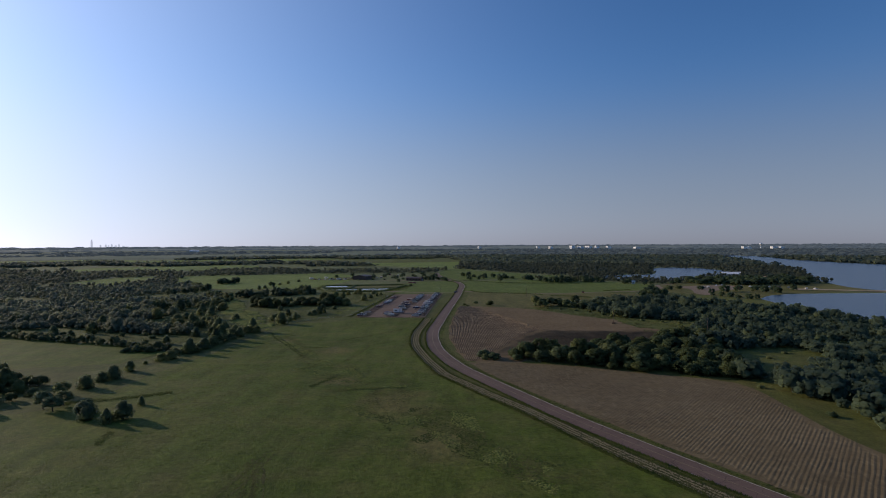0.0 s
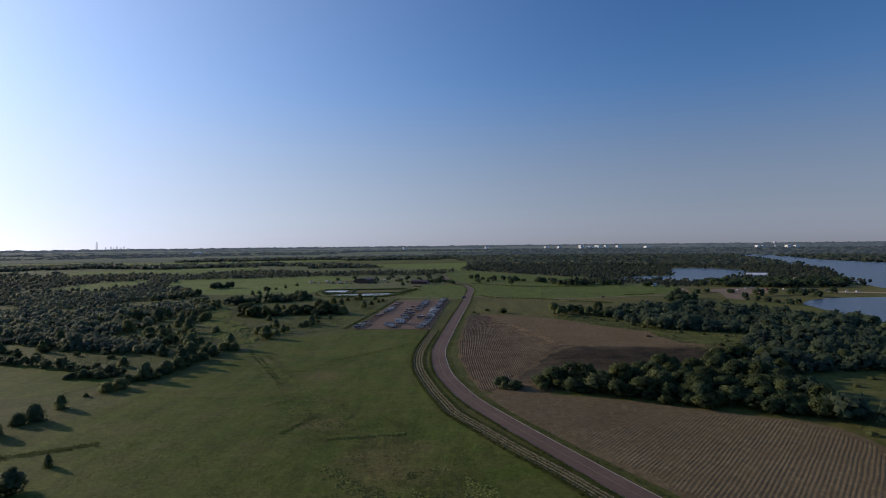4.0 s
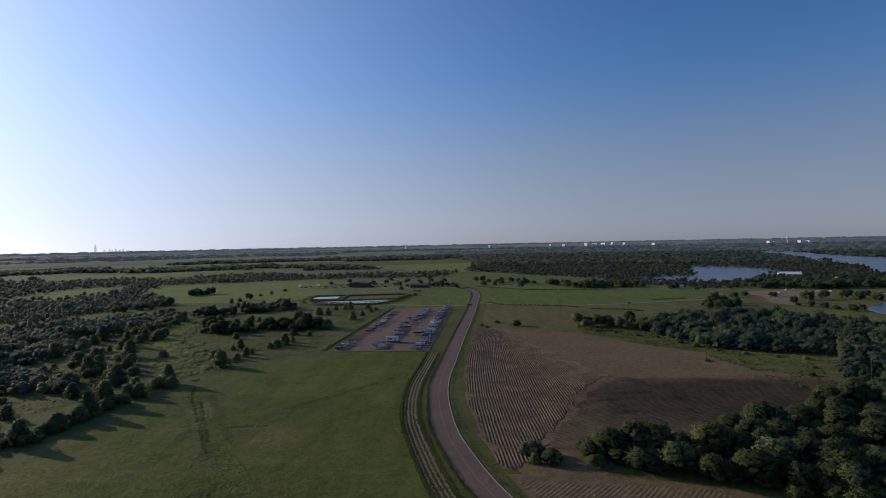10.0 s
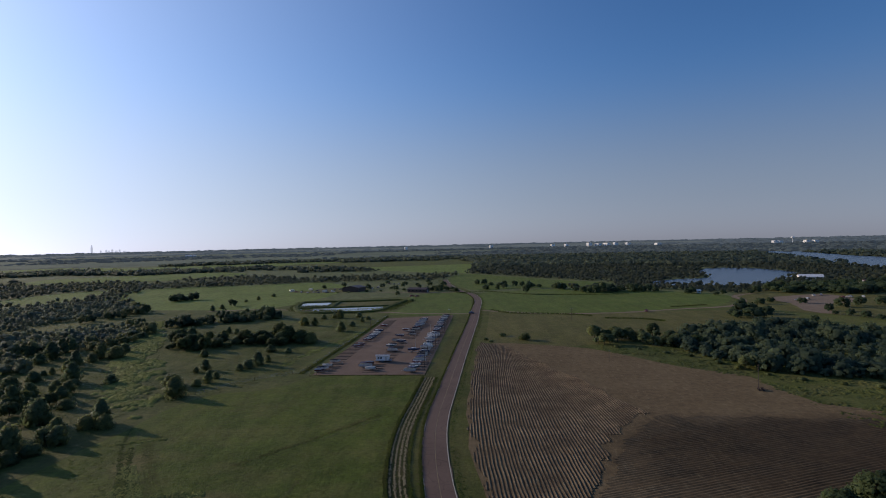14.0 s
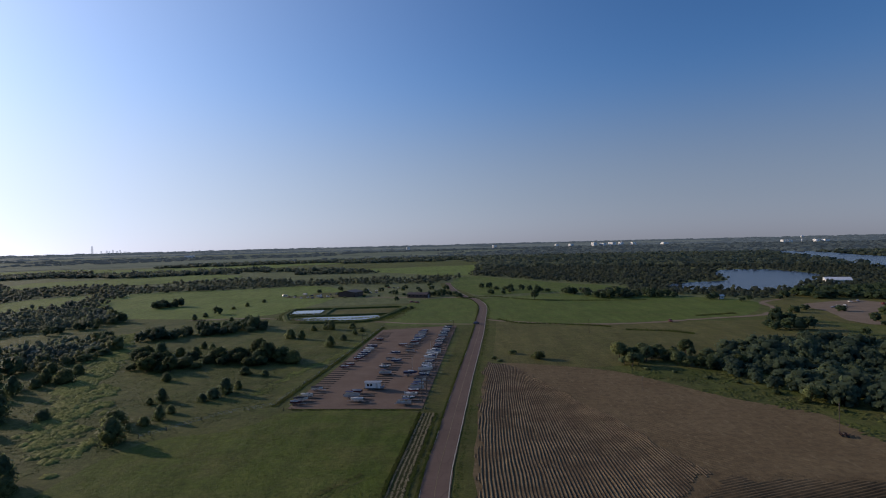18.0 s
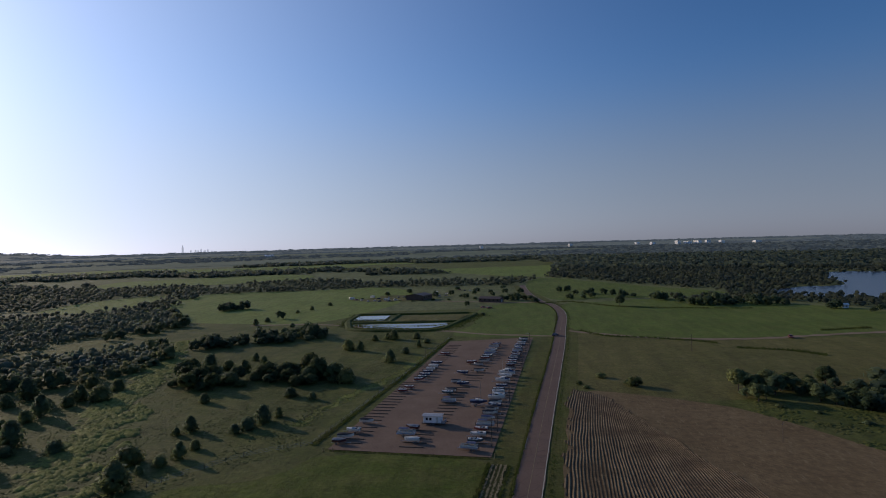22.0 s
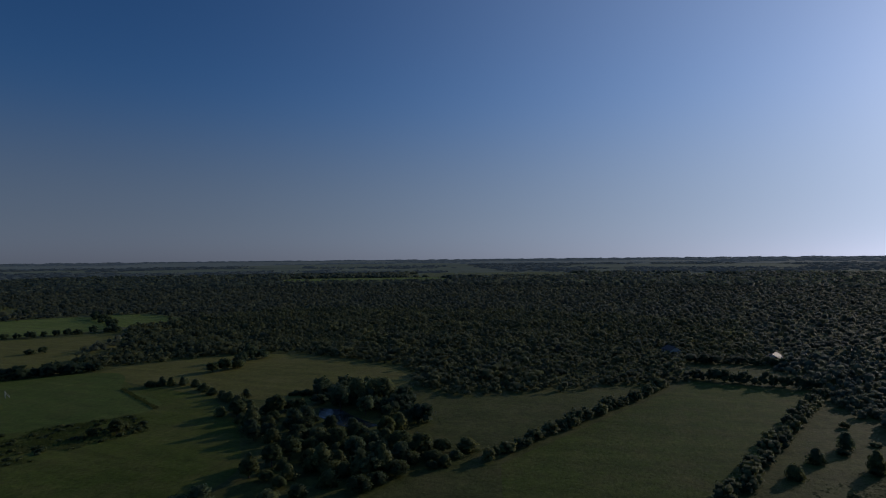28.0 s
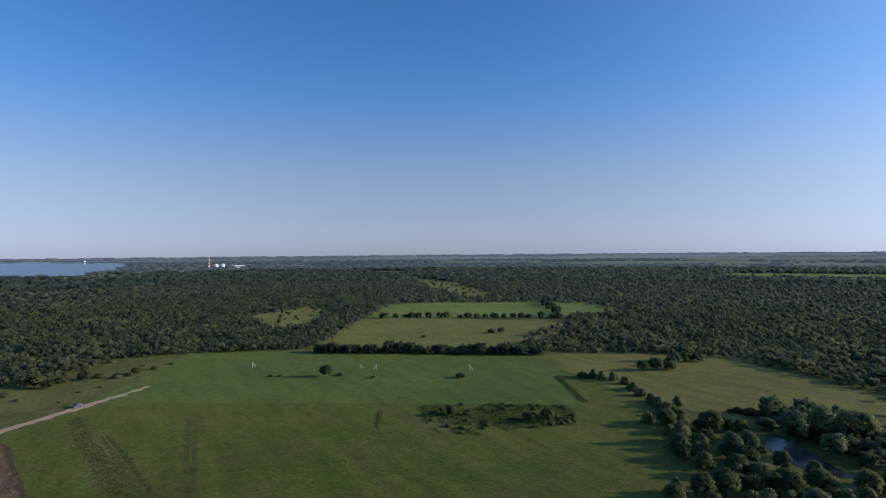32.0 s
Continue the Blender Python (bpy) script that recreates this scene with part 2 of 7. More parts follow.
def plain_material(name, colour, rough=0.5, metal=0.0, wear=0.25, size=0.8, spec=0.4):
    m = Nodes(name)
    worn = m.noise(size, 5, 0.7)
    grain = m.ramp(worn, [(0.3, (1 - wear,) * 3), (0.7, (1 + wear * 0.4,) * 3)])
    return m.done(m.mix(1.0, colour, grain, "MULTIPLY"), rough, worn, 0.1, 0.02, metal, spec)


def water_material(name, colour, rough=0.08, wave=3.0, strength=0.25):
    m = Nodes(name)
    ripples = m.noise(wave, 4, 0.6)
    return m.done(colour, rough, ripples, strength, 0.25, 0.0, 0.5)


MEADOW = grass_material("meadow_grass", (0.072, 0.102, 0.019), (0.093, 0.124, 0.023), (0.118, 0.142, 0.03), (0.178, 0.15, 0.062), 0.5, lean=1.2,
                        worn=((-48, 246, 14, 15, 0.0), (-75, 272, 7, 13, 0.0), (-36, 191, 11, 9, 0.0), (-16, 164, 16, 24, 0.0), (-3, 134, 12, 24, 0.0), (-113, 82, 9, 13, 0.0), (-24, 62, 7, 34, 0.0)))
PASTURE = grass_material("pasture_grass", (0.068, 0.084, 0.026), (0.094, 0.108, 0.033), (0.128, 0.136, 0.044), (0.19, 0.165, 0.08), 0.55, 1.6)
# far grass paled and greyed, haze put into the colour
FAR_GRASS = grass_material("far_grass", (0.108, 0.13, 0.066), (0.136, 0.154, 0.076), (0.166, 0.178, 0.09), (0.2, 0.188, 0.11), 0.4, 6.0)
TAN_GRASS = grass_material("tan_hay_grass", (0.105, 0.101, 0.040), (0.128, 0.118, 0.046), (0.152, 0.134, 0.055), (0.193, 0.154, 0.079), 0.5)
OLIVE_HAY = grass_material("olive_hay_grass", (0.148, 0.150, 0.043), (0.18, 0.174, 0.051), (0.206, 0.19, 0.062), (0.231, 0.19, 0.084), 0.45)
LUSH = grass_material("lush_green_grass", (0.085, 0.128, 0.031), (0.108, 0.152, 0.037), (0.132, 0.168, 0.047), (0.165, 0.152, 0.06), 0.4)
RANK_GRASS = grass_material("rank_yellow_grass", (0.15, 0.178, 0.05), (0.19, 0.21, 0.06), (0.235, 0.25, 0.076), (0.265, 0.24, 0.1), 0.4, 0.8)
# green lightened to stand for haze and a slope facing the sun
LIGHTENED_GREEN = grass_material("lightened_green_grass", (0.132, 0.189, 0.048), (0.165, 0.222, 0.057), (0.194, 0.240, 0.068), (0.220, 0.209, 0.083), 0.3, 2.0)
VERGE = grass_material("verge_grass", (0.073, 0.084, 0.024), (0.095, 0.102, 0.03), (0.117, 0.114, 0.04), (0.154, 0.127, 0.057), 0.5, 0.8)
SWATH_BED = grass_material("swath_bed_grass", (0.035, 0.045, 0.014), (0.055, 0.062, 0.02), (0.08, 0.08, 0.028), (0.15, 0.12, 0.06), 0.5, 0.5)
SOIL = soil_material("ploughed_soil", (0.131, 0.096, 0.048), (0.184, 0.138, 0.072), ridge=(0.09, 0.14, 0.18))
FIELD_SOIL = soil_material("ploughed_field_soil", (0.142, 0.099, 0.050), (0.195, 0.140, 0.073), dark_patch=(82, 273, 88, 46))
FIELD_STUBBLE = soil_material("stubble_field_soil", (0.064, 0.044, 0.025), (0.100, 0.068, 0.039), ridge=(0.13, 0.27, 0.64))
DARK_ROWS = soil_material("dark_furrow_soil", (0.125, 0.089, 0.048), (0.176, 0.126, 0.068), dark_patch=(82, 273, 88, 46), ridge=(0.17, 0.3, 0.2))
CEDAR = leaf_material("cedar_leaves", (0.055, 0.072, 0.043), (0.092, 0.11, 0.058), through=1.15)
BROADLEAF = leaf_material("oak_leaves", (0.039, 0.055, 0.029), (0.065, 0.084, 0.041), through=0.95)
PALE_LEAF = leaf_material("willow_leaves", (0.07, 0.094, 0.054), (0.112, 0.138, 0.078), through=0.8)
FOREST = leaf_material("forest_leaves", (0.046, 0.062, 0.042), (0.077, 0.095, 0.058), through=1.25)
# paler forest leaves for the backlit west woods, haze lift put into the colour
PALED_FOREST = leaf_material("paled_forest_leaves", (0.07, 0.086, 0.066), (0.105, 0.122, 0.09), through=1.2)
# darker copy for the lake side, where less haze is put in
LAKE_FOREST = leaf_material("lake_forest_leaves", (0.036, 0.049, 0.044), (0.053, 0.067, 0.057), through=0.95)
# far leaves turned paler and bluer, haze put into the colour
FAR_FOREST = leaf_material("far_forest_hazed_leaves", (0.05, 0.065, 0.055), (0.072, 0.088, 0.07), through=1.3)
BARK = plain_material("bark", (0.09, 0.07, 0.055), 0.95, wear=0.5, size=0.3)
LAKE = water_material("lake_water", (0.04, 0.05, 0.064), 0.24, 5.0, 0.9)
CREEK_WATER = water_material("creek_water", (0.03, 0.034, 0.026), 0.22, 0.8, 0.5)
POND = water_material("pond_water", (0.05, 0.055, 0.055), 0.1, 2.0, 0.15)



def haze_glow_material(name, dark, light, glow):
    """Backdrop along the horizon, with the haze put in as emission."""
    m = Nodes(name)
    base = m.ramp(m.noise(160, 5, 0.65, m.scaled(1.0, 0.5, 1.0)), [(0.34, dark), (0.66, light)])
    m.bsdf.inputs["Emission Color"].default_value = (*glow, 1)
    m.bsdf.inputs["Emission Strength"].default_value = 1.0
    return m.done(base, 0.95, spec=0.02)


# emission and bluish colours stand for haze, stronger in the remote pair
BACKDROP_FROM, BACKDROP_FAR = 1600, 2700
BACKDROP_WOODS = [haze_glow_material("distant_woods", (0.054, 0.07, 0.06), (0.08, 0.096, 0.08), (0.02, 0.027, 0.035)), haze_glow_material("remote_woods", (0.05, 0.065, 0.062), (0.075, 0.09, 0.084), (0.04, 0.053, 0.068))]
BACKDROP_FIELD = [haze_glow_material("distant_fields", (0.105, 0.125, 0.07), (0.15, 0.165, 0.095), (0.02, 0.026, 0.03)), haze_glow_material("remote_fields", (0.075, 0.09, 0.07), (0.12, 0.13, 0.095), (0.04, 0.051, 0.06))]
# the towers glow pale in place of the haze before them
BACKDROP_TOWERS = haze_glow_material("distant_towers", (0.5, 0.52, 0.55), (0.6, 0.62, 0.66), (0.3, 0.32, 0.36))

# ---- ground ----


def ground_height(x, y):
    """Flat near by, rising very gently towards the far rim, with a low hill on it."""
    d = math.hypot(x, y - 200) - 700
    z = 0.004 * (d + math.sqrt(d * d + 22500)) - 0.064
    hx, hy = x + 3260, y - 3380
    z += 22 * math.exp(-(hx * hx + hy * hy) / (2 * 190 ** 2)) + 10 * math.exp(-((hx + 150) ** 2 + (hy - 60) ** 2) / (2 * 330 ** 2))
    return z


def link_mesh(name, verts, faces, material, parent=None, smooth=False):
    me = bpy.data.meshes.new(name)
    me.from_pydata(verts, [], faces)
    me.materials.append(material)
    if smooth:
        me.polygons.foreach_set("use_smooth", [True] * len(me.polygons))
    me.update()
    ob = new(name, me)
    ob.parent = parent
    return ob


def soften(me, normals):
    """Rounds the shading of a crown of leaf sprays."""
    me.polygons.foreach_set("use_smooth", [True] * len(me.polygons))
    me.normals_split_custom_set_from_vertices(normals)


def part(name, bm, material, parent=None, label=""):
    """Links a bmesh as one mesh object under a thing or a part."""
    me = bpy.data.meshes.new(name)
    bm.to_mesh(me)
    bm.free()
    me.materials.append(material)
    ob = new(name, me)
    ob.parent = parent
    return tagged(ob, label)


def curve_points(points, step=6.0, closed=False):
    """Catmull-Rom through the given points, about step metres apart."""
    n, out = len(points), []
    for i in range(n if closed else n - 1):
        p = [Vector((*points[(i + k) % n if closed else min(max(i + k, 0), n - 1)][:2], 0)) for k in (-1, 0, 1, 2)]
        count = max(1, int((p[2] - p[1]).length / step))
        for j in range(count):
            t = j / count
            q = 0.5 * (2 * p[1] + (p[2] - p[0]) * t + (2 * p[0] - 5 * p[1] + 4 * p[2] - p[3]) * t * t + (3 * p[1] - p[0] - 3 * p[2] + p[3]) * t ** 3)
            out.append((q.x, q.y))
    if not closed:
        out.append(tuple(points[-1][:2]))
    return out


def inside(x, y, poly):
    hit, j = False, len(poly) - 1
    for i in range(len(poly)):
        (xi, yi), (xj, yj) = poly[i][:2], poly[j][:2]
        if (yi > y) != (yj > y) and x < (xj - xi) * (y - yi) / (yj - yi) + xi:
            hit = not hit
        j = i
    return hit


def patch(name, outline, lift, material, label, category, step=8.0, ragged=0.8, round_it=True, kind="structure"):
    """A field or other sheet that lies on the ground, with a slightly ragged edge."""
    pts = curve_points(outline, step, True) if round_it else list(outline)
    bm = bmesh.new()
    vs = []
    for x, y in pts:
        far = math.hypot(x, y - 200)
        w = ragged * (1 + far / 400)
        x2 = x + w * noise.noise((x * 0.07, y * 0.07, 3.0))
        y2 = y + w * noise.noise((x * 0.07, y * 0.07, 9.0))
        vs.append(bm.verts.new((x2, y2, ground_height(x2, y2) + lift + max(0, far - 600) * 0.0006)))
    face = bm.faces.new(vs)
    face.normal_update()
    if face.normal.z < 0:
        face.normal_flip()
    bmesh.ops.triangulate(bm, faces=[face])
    ob = part(name, bm, material)
    return tagged(ob, label, category, kind=kind)


def ribbon(name, line, widths, lift, material, label="", category="", parent=None, kind="structure", offset=0.0, ragged=0.0):
    """A strip along a line, offset to its right, with an optional ragged edge."""
    verts, faces = [], []
    n = len(line)
    for i, (x, y) in enumerate(line):
        a, b = line[max(i - 1, 0)], line[min(i + 1, n - 1)]
        d = Vector((b[0] - a[0], b[1] - a[1], 0)).normalized()
        side = Vector((d.y, -d.x, 0))
        w = widths if not isinstance(widths, (tuple, list)) else widths[0] + (widths[1] - widths[0]) * i / (n - 1)
        for s in (-0.5, 0.5):
            q = Vector((x, y, 0)) + side * (offset + s * w + ragged * noise.noise((x * 0.35, y * 0.35, s * 9)))
            verts.append((q.x, q.y, ground_height(q.x, q.y) + lift + max(0, math.hypot(x, y - 200) - 600) * 0.0006))
        if i:
            k = 2 * i
            faces.append((k - 2, k - 1, k + 1, k))
    ob = link_mesh(name, verts, faces, material, parent)
    return tagged(ob, label, category, kind=kind) if label else ob


def ground_sheet():
    """One sheet to the horizon: rings that widen outwards, with fine rings near by."""
    radii = [0.0]
    while radii[-1] < 4650:
        radii.append(radii[-1] + max(12.0, radii[-1] * 0.03))
    sectors = 300
    verts, faces = [(0, 200, ground_height(0, 200))], []
    for r in radii[1:]:
        for k in range(sectors):
            a = 2 * math.pi * k / sectors
            x, y = r * math.cos(a), 200 + r * math.sin(a)
            verts.append((x, y, ground_height(x, y)))
    for k in range(sectors):
        faces.append((0, 1 + k, 1 + (k + 1) % sectors))
    for i in range(len(radii) - 2):
        a, b = 1 + i * sectors, 1 + (i + 1) * sectors
        for k in range(sectors):
            j = (k + 1) % sectors
            faces.append((a + k, b + k, b + j, a + j))
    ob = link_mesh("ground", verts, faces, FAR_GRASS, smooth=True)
    # the outer rings take the fields with haze put in as glow
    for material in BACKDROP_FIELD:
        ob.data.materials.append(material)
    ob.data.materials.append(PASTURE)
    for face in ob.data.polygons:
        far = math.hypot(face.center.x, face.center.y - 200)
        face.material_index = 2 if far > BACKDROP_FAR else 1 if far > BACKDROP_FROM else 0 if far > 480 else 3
    return tagged(ob, "open rolling grassland reaching to the horizon", "ground", kind="structure")


ground_sheet()

ROAD = curve_points([(-14, 900), (-7, 800), (4, 722), (13, 690), (17, 650), (16.5, 610), (13, 562), (10.0, 515), (5.6, 462), (-0.3, 393), (-4.9, 335), (-7.3, 303), (-7.3, 278),
                     (-5, 250), (-1, 230), (4, 212), (12, 192), (22, 169), (31, 149), (42.2, 127), (53.5, 106), (65, 86), (80, 58), (100, 20), (125, -40)], 4.0)

# ---- fields ----
patch("meadow", [(-14, 352), (-56, 354), (-85, 330), (-92, 290), (-98, 240), (-104, 200), (-114, 166), (-136, 150), (-158, 132), (-176, 112), (-192, 92), (-198, 66), (-196, 45), (-212, 4), (-118, -66), (-59, -93), (-20, -60), (0, 0),
                 (60, 40), (50, 105), (36, 135), (20, 165), (3, 205), (-7, 235), (-15, 290)], 0.03, MEADOW, "wide mown green meadow beside the road", "meadow")
patch("games_field", [(-59, -95), (-118, -66), (-212, 4), (-191, 46), (-172, 84), (-120, 56), (-43, 11), (-18, -5), (-35, -40)], 0.07, LUSH, "level bright green games field with goals", "field")
patch("pasture", [(-56, 358), (-85, 330), (-92, 290), (-100, 250), (-120, 250), (-262, 305), (-300, 420), (-270, 560), (-230, 600), (-120, 575), (-60, 560), (-48, 520)], 0.05, PASTURE, "rough pasture with scattered cedars", "pasture")
patch("west_meadow", [(-373, 830), (-255, 870), (-183, 900), (-130, 830), (-120, 720), (-140, 610), (-185, 590), (-235, 600), (-314, 619)], 0.05, LIGHTENED_GREEN, "gently rising green meadow beyond the pasture", "meadow")
patch("north_field", [(15, 737), (-10, 900), (12, 1020), (68, 945), (120, 858), (162, 805), (170, 762), (120, 744), (60, 740)], 0.08, LUSH, "green field beyond the hay meadow", "field")
patch("far_west_field", [(-366, 676), (-385, 760), (-404, 835), (-445, 800), (-455, 730), (-430, 668)], 0.07, LIGHTENED_GREEN, "green field beyond a far hedgerow", "field")
patch("lot_meadow", [(12, 540), (12, 600), (14, 660), (4, 715), (-30, 700), (-44, 650), (-40, 590), (-46, 540)], 0.05, LUSH, "bright green meadow behind the vehicle lot", "meadow")
patch("east_meadow", [(21, 560), (20, 690), (60, 715), (109, 730), (191, 675), (222, 623), (180, 552), (144, 538), (73, 530)], 0.05, LUSH, "bright green hay meadow east of the road", "meadow")
patch("tan_verge_field", [(14, 425), (14, 470), (18, 545), (80, 528), (150, 530), (200, 520), (190, 470), (120, 440), (62, 412), (40, 412)], 0.04, TAN_GRASS, "dry tan grass field east of the road", "field")
patch("creek_bank", [(-110, 160), (-104, 200), (-125, 222), (-160, 212), (-185, 186), (-232, 160), (-222, 120), (-202, 96), (-190, 94), (-174, 114), (-156, 134), (-134, 152)], 0.045, PASTURE, "rough grassy creek bank with cedars", "pasture")
patch("hay_field", [(-277, 261), (-269, 304), (-210, 284), (-139, 259), (-118, 245), (-125, 222), (-159, 212), (-215, 236)], 0.07, MEADOW, "rectangular green hay field between hedgerows", "field", round_it=False)
patch("small_field", [(-173, 210), (-185, 186), (-216, 183), (-245, 224), (-268, 252), (-215, 232)], 0.06, PASTURE, "small green field beside a hedgerow", "field")
patch("creek_field", [(-216, 3), (-262, 26), (-285, 61), (-262, 135), (-221, 154), (-203, 138), (-194, 105), (-199, 48)], 0.06, OLIVE_HAY, "dry tan field beside the creek", "field")
patch("south_tan_field", [(-124, -77), (-193, -201), (-314, -107), (-275, -59), (-228, -8), (-172, -32), (-142, -54)], 0.065, OLIVE_HAY, "dry tan field bordered by trees", "field")
patch("south_green_field", [(-203, -214), (-248, -186), (-342, -146), (-401, -245), (-312, -306), (-268, -307)], 0.08, LIGHTENED_GREEN, "green field beyond a row of trees", "field")
patch("far_south_field", [(-406, -238), (-437, -212), (-410, -143), (-352, -142)], 0.08, LIGHTENED_GREEN, "small green field in the woods", "field")
patch("south_clearing", [(-118, -172), (-120, -275), (-150, -300), (-195, -345), (-190, -285), (-158, -205), (-146, -160)], 0.06, OLIVE_HAY, "scrubby clearing in the woods", "clearing")
patch("long_clearing", [(-529, -865), (-513, -631), (-402, -300), (-366, -325), (-417, -526)], 0.06, OLIVE_HAY, "long scrubby clearing in the woods", "clearing")
patch("scrub_corner", [(-59, -91), (-23, -94), (-13, -61), (3, -40), (30, -50), (50, 0), (4, 23), (-9, 9), (-37, -22)], 0.06, PASTURE, "scrubby grass corner beside the gravel track", "pasture")
patch("far_tan_hill", [(-257, 1303), (-217, 1565), (54, 1425), (20, 1047), (-105, 1143)], 0.1, LIGHTENED_GREEN, "distant green hill pasture", "field")
patch("far_strip_field", [(-880, 20), (-1036, 237), (-1000, 245), (-840, 20)], 0.1, OLIVE_HAY, "distant pale strip field among woods", "field")

patch("bare_field", [(4.4, 239), (2.6, 257), (0.8, 280), (0.8, 306), (3.5, 352), (9.8, 417), (17, 422), (49, 408), (63, 395), (81, 363), (99, 344), (99, 325), (102, 311), (125, 292), (110, 262), (80, 225), (50, 225), (30, 228), (16, 222), (7, 224)],
      0.07, FIELD_SOIL, "bare tilled brown field beside the road", "field")
patch("near_bare_field", [(7.6, 221), (16, 221.5), (23, 221), (41, 216), (59, 206), (76, 197), (92, 187), (93, 169), (91, 147), (91, 121), (96, 80), (112, 30), (106, 24), (71, 86), (58.8, 107), (47.6, 129), (37, 151), (27.4, 171), (16.2, 195), (11.4, 209)],
      0.07, SOIL, "bare tilled field between road and woods", "field")
patch("field_margin", [(62, 412), (92, 402), (108, 380), (116, 350), (150, 336), (127, 290), (108, 258), (100, 300), (98, 326), (97, 344), (80, 364), (62, 396)], 0.055, PASTURE, "weedy grass margin between field and woods", "verge")
patch("field_margin", [(90, 190), (108, 164), (106, 110), (118, 40), (112, 26), (95, 80), (89, 121), (89, 147), (90, 169)], 0.055, VERGE, "weedy grass margin along the woods", "verge")
patch("wood_glade", [(94, 198), (100, 226), (120, 252), (158, 252), (150, 212), (118, 190)], 0.05, PASTURE, "small grassy glade in the woods", "glade")
patch("field_corner", [(2.5, 246), (7, 230), (13, 216), (24, 214), (31, 226), (28, 236), (12, 240)], 0.062, FIELD_SOIL, "bare soil corner by the roadside bush", "field", round_it=False)
patch("copse_floor", [(21, 220), (40, 210), (60, 201), (94, 182), (110, 200), (106, 226), (120, 252), (116, 272), (98, 266), (70, 248), (52, 238), (31, 236)], 0.056, VERGE, "weedy ground under the line of trees", "verge", round_it=False)
patch("brown_corner", [(2, 36), (-4, 57), (-10, 86), (-4, 98), (20, 92), (30, 60), (22, 34)], 0.08, FIELD_STUBBLE, "small patch of turned brown soil", "field")


def ridged(name, outline, turn, spacing, height, lift, material, label, step_v=1.3, warp=None):
    """Furrows: a sheet of ridges inside an outline with frayed ends, clods and wavering rows."""
    c, s = math.cos(turn), math.sin(turn)
    us = [x * c - y * s for x, y in outline]
    vs = [x * s + y * c for x, y in outline]
    du = spacing / 4
    us += [min(us) - 8, max(us) + 8]
    nu, nv = int((max(us) - min(us)) / du) + 1, int((max(vs) - min(vs)) / step_v) + 1
    index, verts, faces = {}, [], []

    def spot(u, v):
        u += warp(u, v) if warp else 0.0
        return u * c + v * s, -u * s + v * c

    def vertex(i, j):
        if (i, j) not in index:
            v = min(vs) + j * step_v
            x, y = spot(min(us) + i * du + 0.3 * noise.noise((v * 0.09, (i // 4) * 0.31, 1.0)), v)
            worn = 0.75 + 0.5 * noise.noise((x * 0.15, y * 0.15, 5.0))
            z = lift + height * (0.0, 0.55, 1.0, 0.55)[i % 4] * max(0.2, worn) + 0.05 * random.random() * height
            index[i, j] = len(verts)
            verts.append((x, y, z))
        return index[i, j]

    for i in range(nu):
        for j in range(nv):
            u, v = min(us) + (i + 0.5) * du, min(vs) + (j + 0.5) * step_v
            x, y = spot(u, v + 1.3 * noise.noise(((i // 4) * 1.7, v * 0.02, 8.0)))
            if inside(x + 2.6 * noise.noise((x * 0.21, y * 0.21, 9.0)), y + 2.6 * noise.noise((x * 0.21, y * 0.21, 4.0)), outline):
                faces.append((vertex(i, j), vertex(i + 1, j), vertex(i + 1, j + 1), vertex(i, j + 1)))
    ob = link_mesh(name, verts, faces, material)
    return tagged(ob, label, "furrows", kind="stuff")


ridged("furrows", [(9.6, 424), (20, 414), (34, 367), (43, 336), (50, 305), (34, 283), (27, 261), (20, 246), (15, 233), (9.5, 223), (7.2, 225), (5.6, 238), (3.6, 257), (1.8, 280), (1.6, 306), (3.8, 352)], 0.0, 0.82, 0.19, 0.1, FIELD_STUBBLE, "long straw-covered plough furrows along the road",
       warp=lambda u, v: (5.5 - 0.0085 * u * u) * ((v - 285) / 100) ** 2)
ridged("furrows", [(36, 386), (60, 396), (80, 363), (97, 344), (98, 326), (100, 311), (122, 294), (70, 302), (52, 304), (47, 325), (43, 362)], radians(-38), 1.3, 0.06, 0.08, FIELD_SOIL, "faint shallow furrows in bare soil")
ridged("furrows", [(18, 237), (22, 246), (29, 261), (36, 278), (51, 301), (70, 300), (90, 297), (125, 292), (111, 261), (80, 225), (50, 225), (24, 234)], radians(70), 1.0, 0.12, 0.1, DARK_ROWS, "shallow furrows in dark soil")
ridged("furrows", [(12.5, 210), (10, 217), (18, 217.5), (28, 215), (41, 213), (59, 203), (76, 194), (90, 185), (91, 169), (89, 147), (89, 121), (94, 80), (108, 32), (73, 87), (60.4, 108), (49.4, 130), (39, 152), (29.5, 172), (18, 196)], radians(38), 0.9, 0.07, 0.08, SOIL, "straw-flecked furrows between road and woods")

ridged("furrows", [(2, 38), (-4, 58), (-9, 86), (-4, 96), (18, 91), (28, 60), (20, 36)], 0.5, 0.9, 0.14, 0.1, FIELD_STUBBLE, "short furrows in a corner of turned soil")

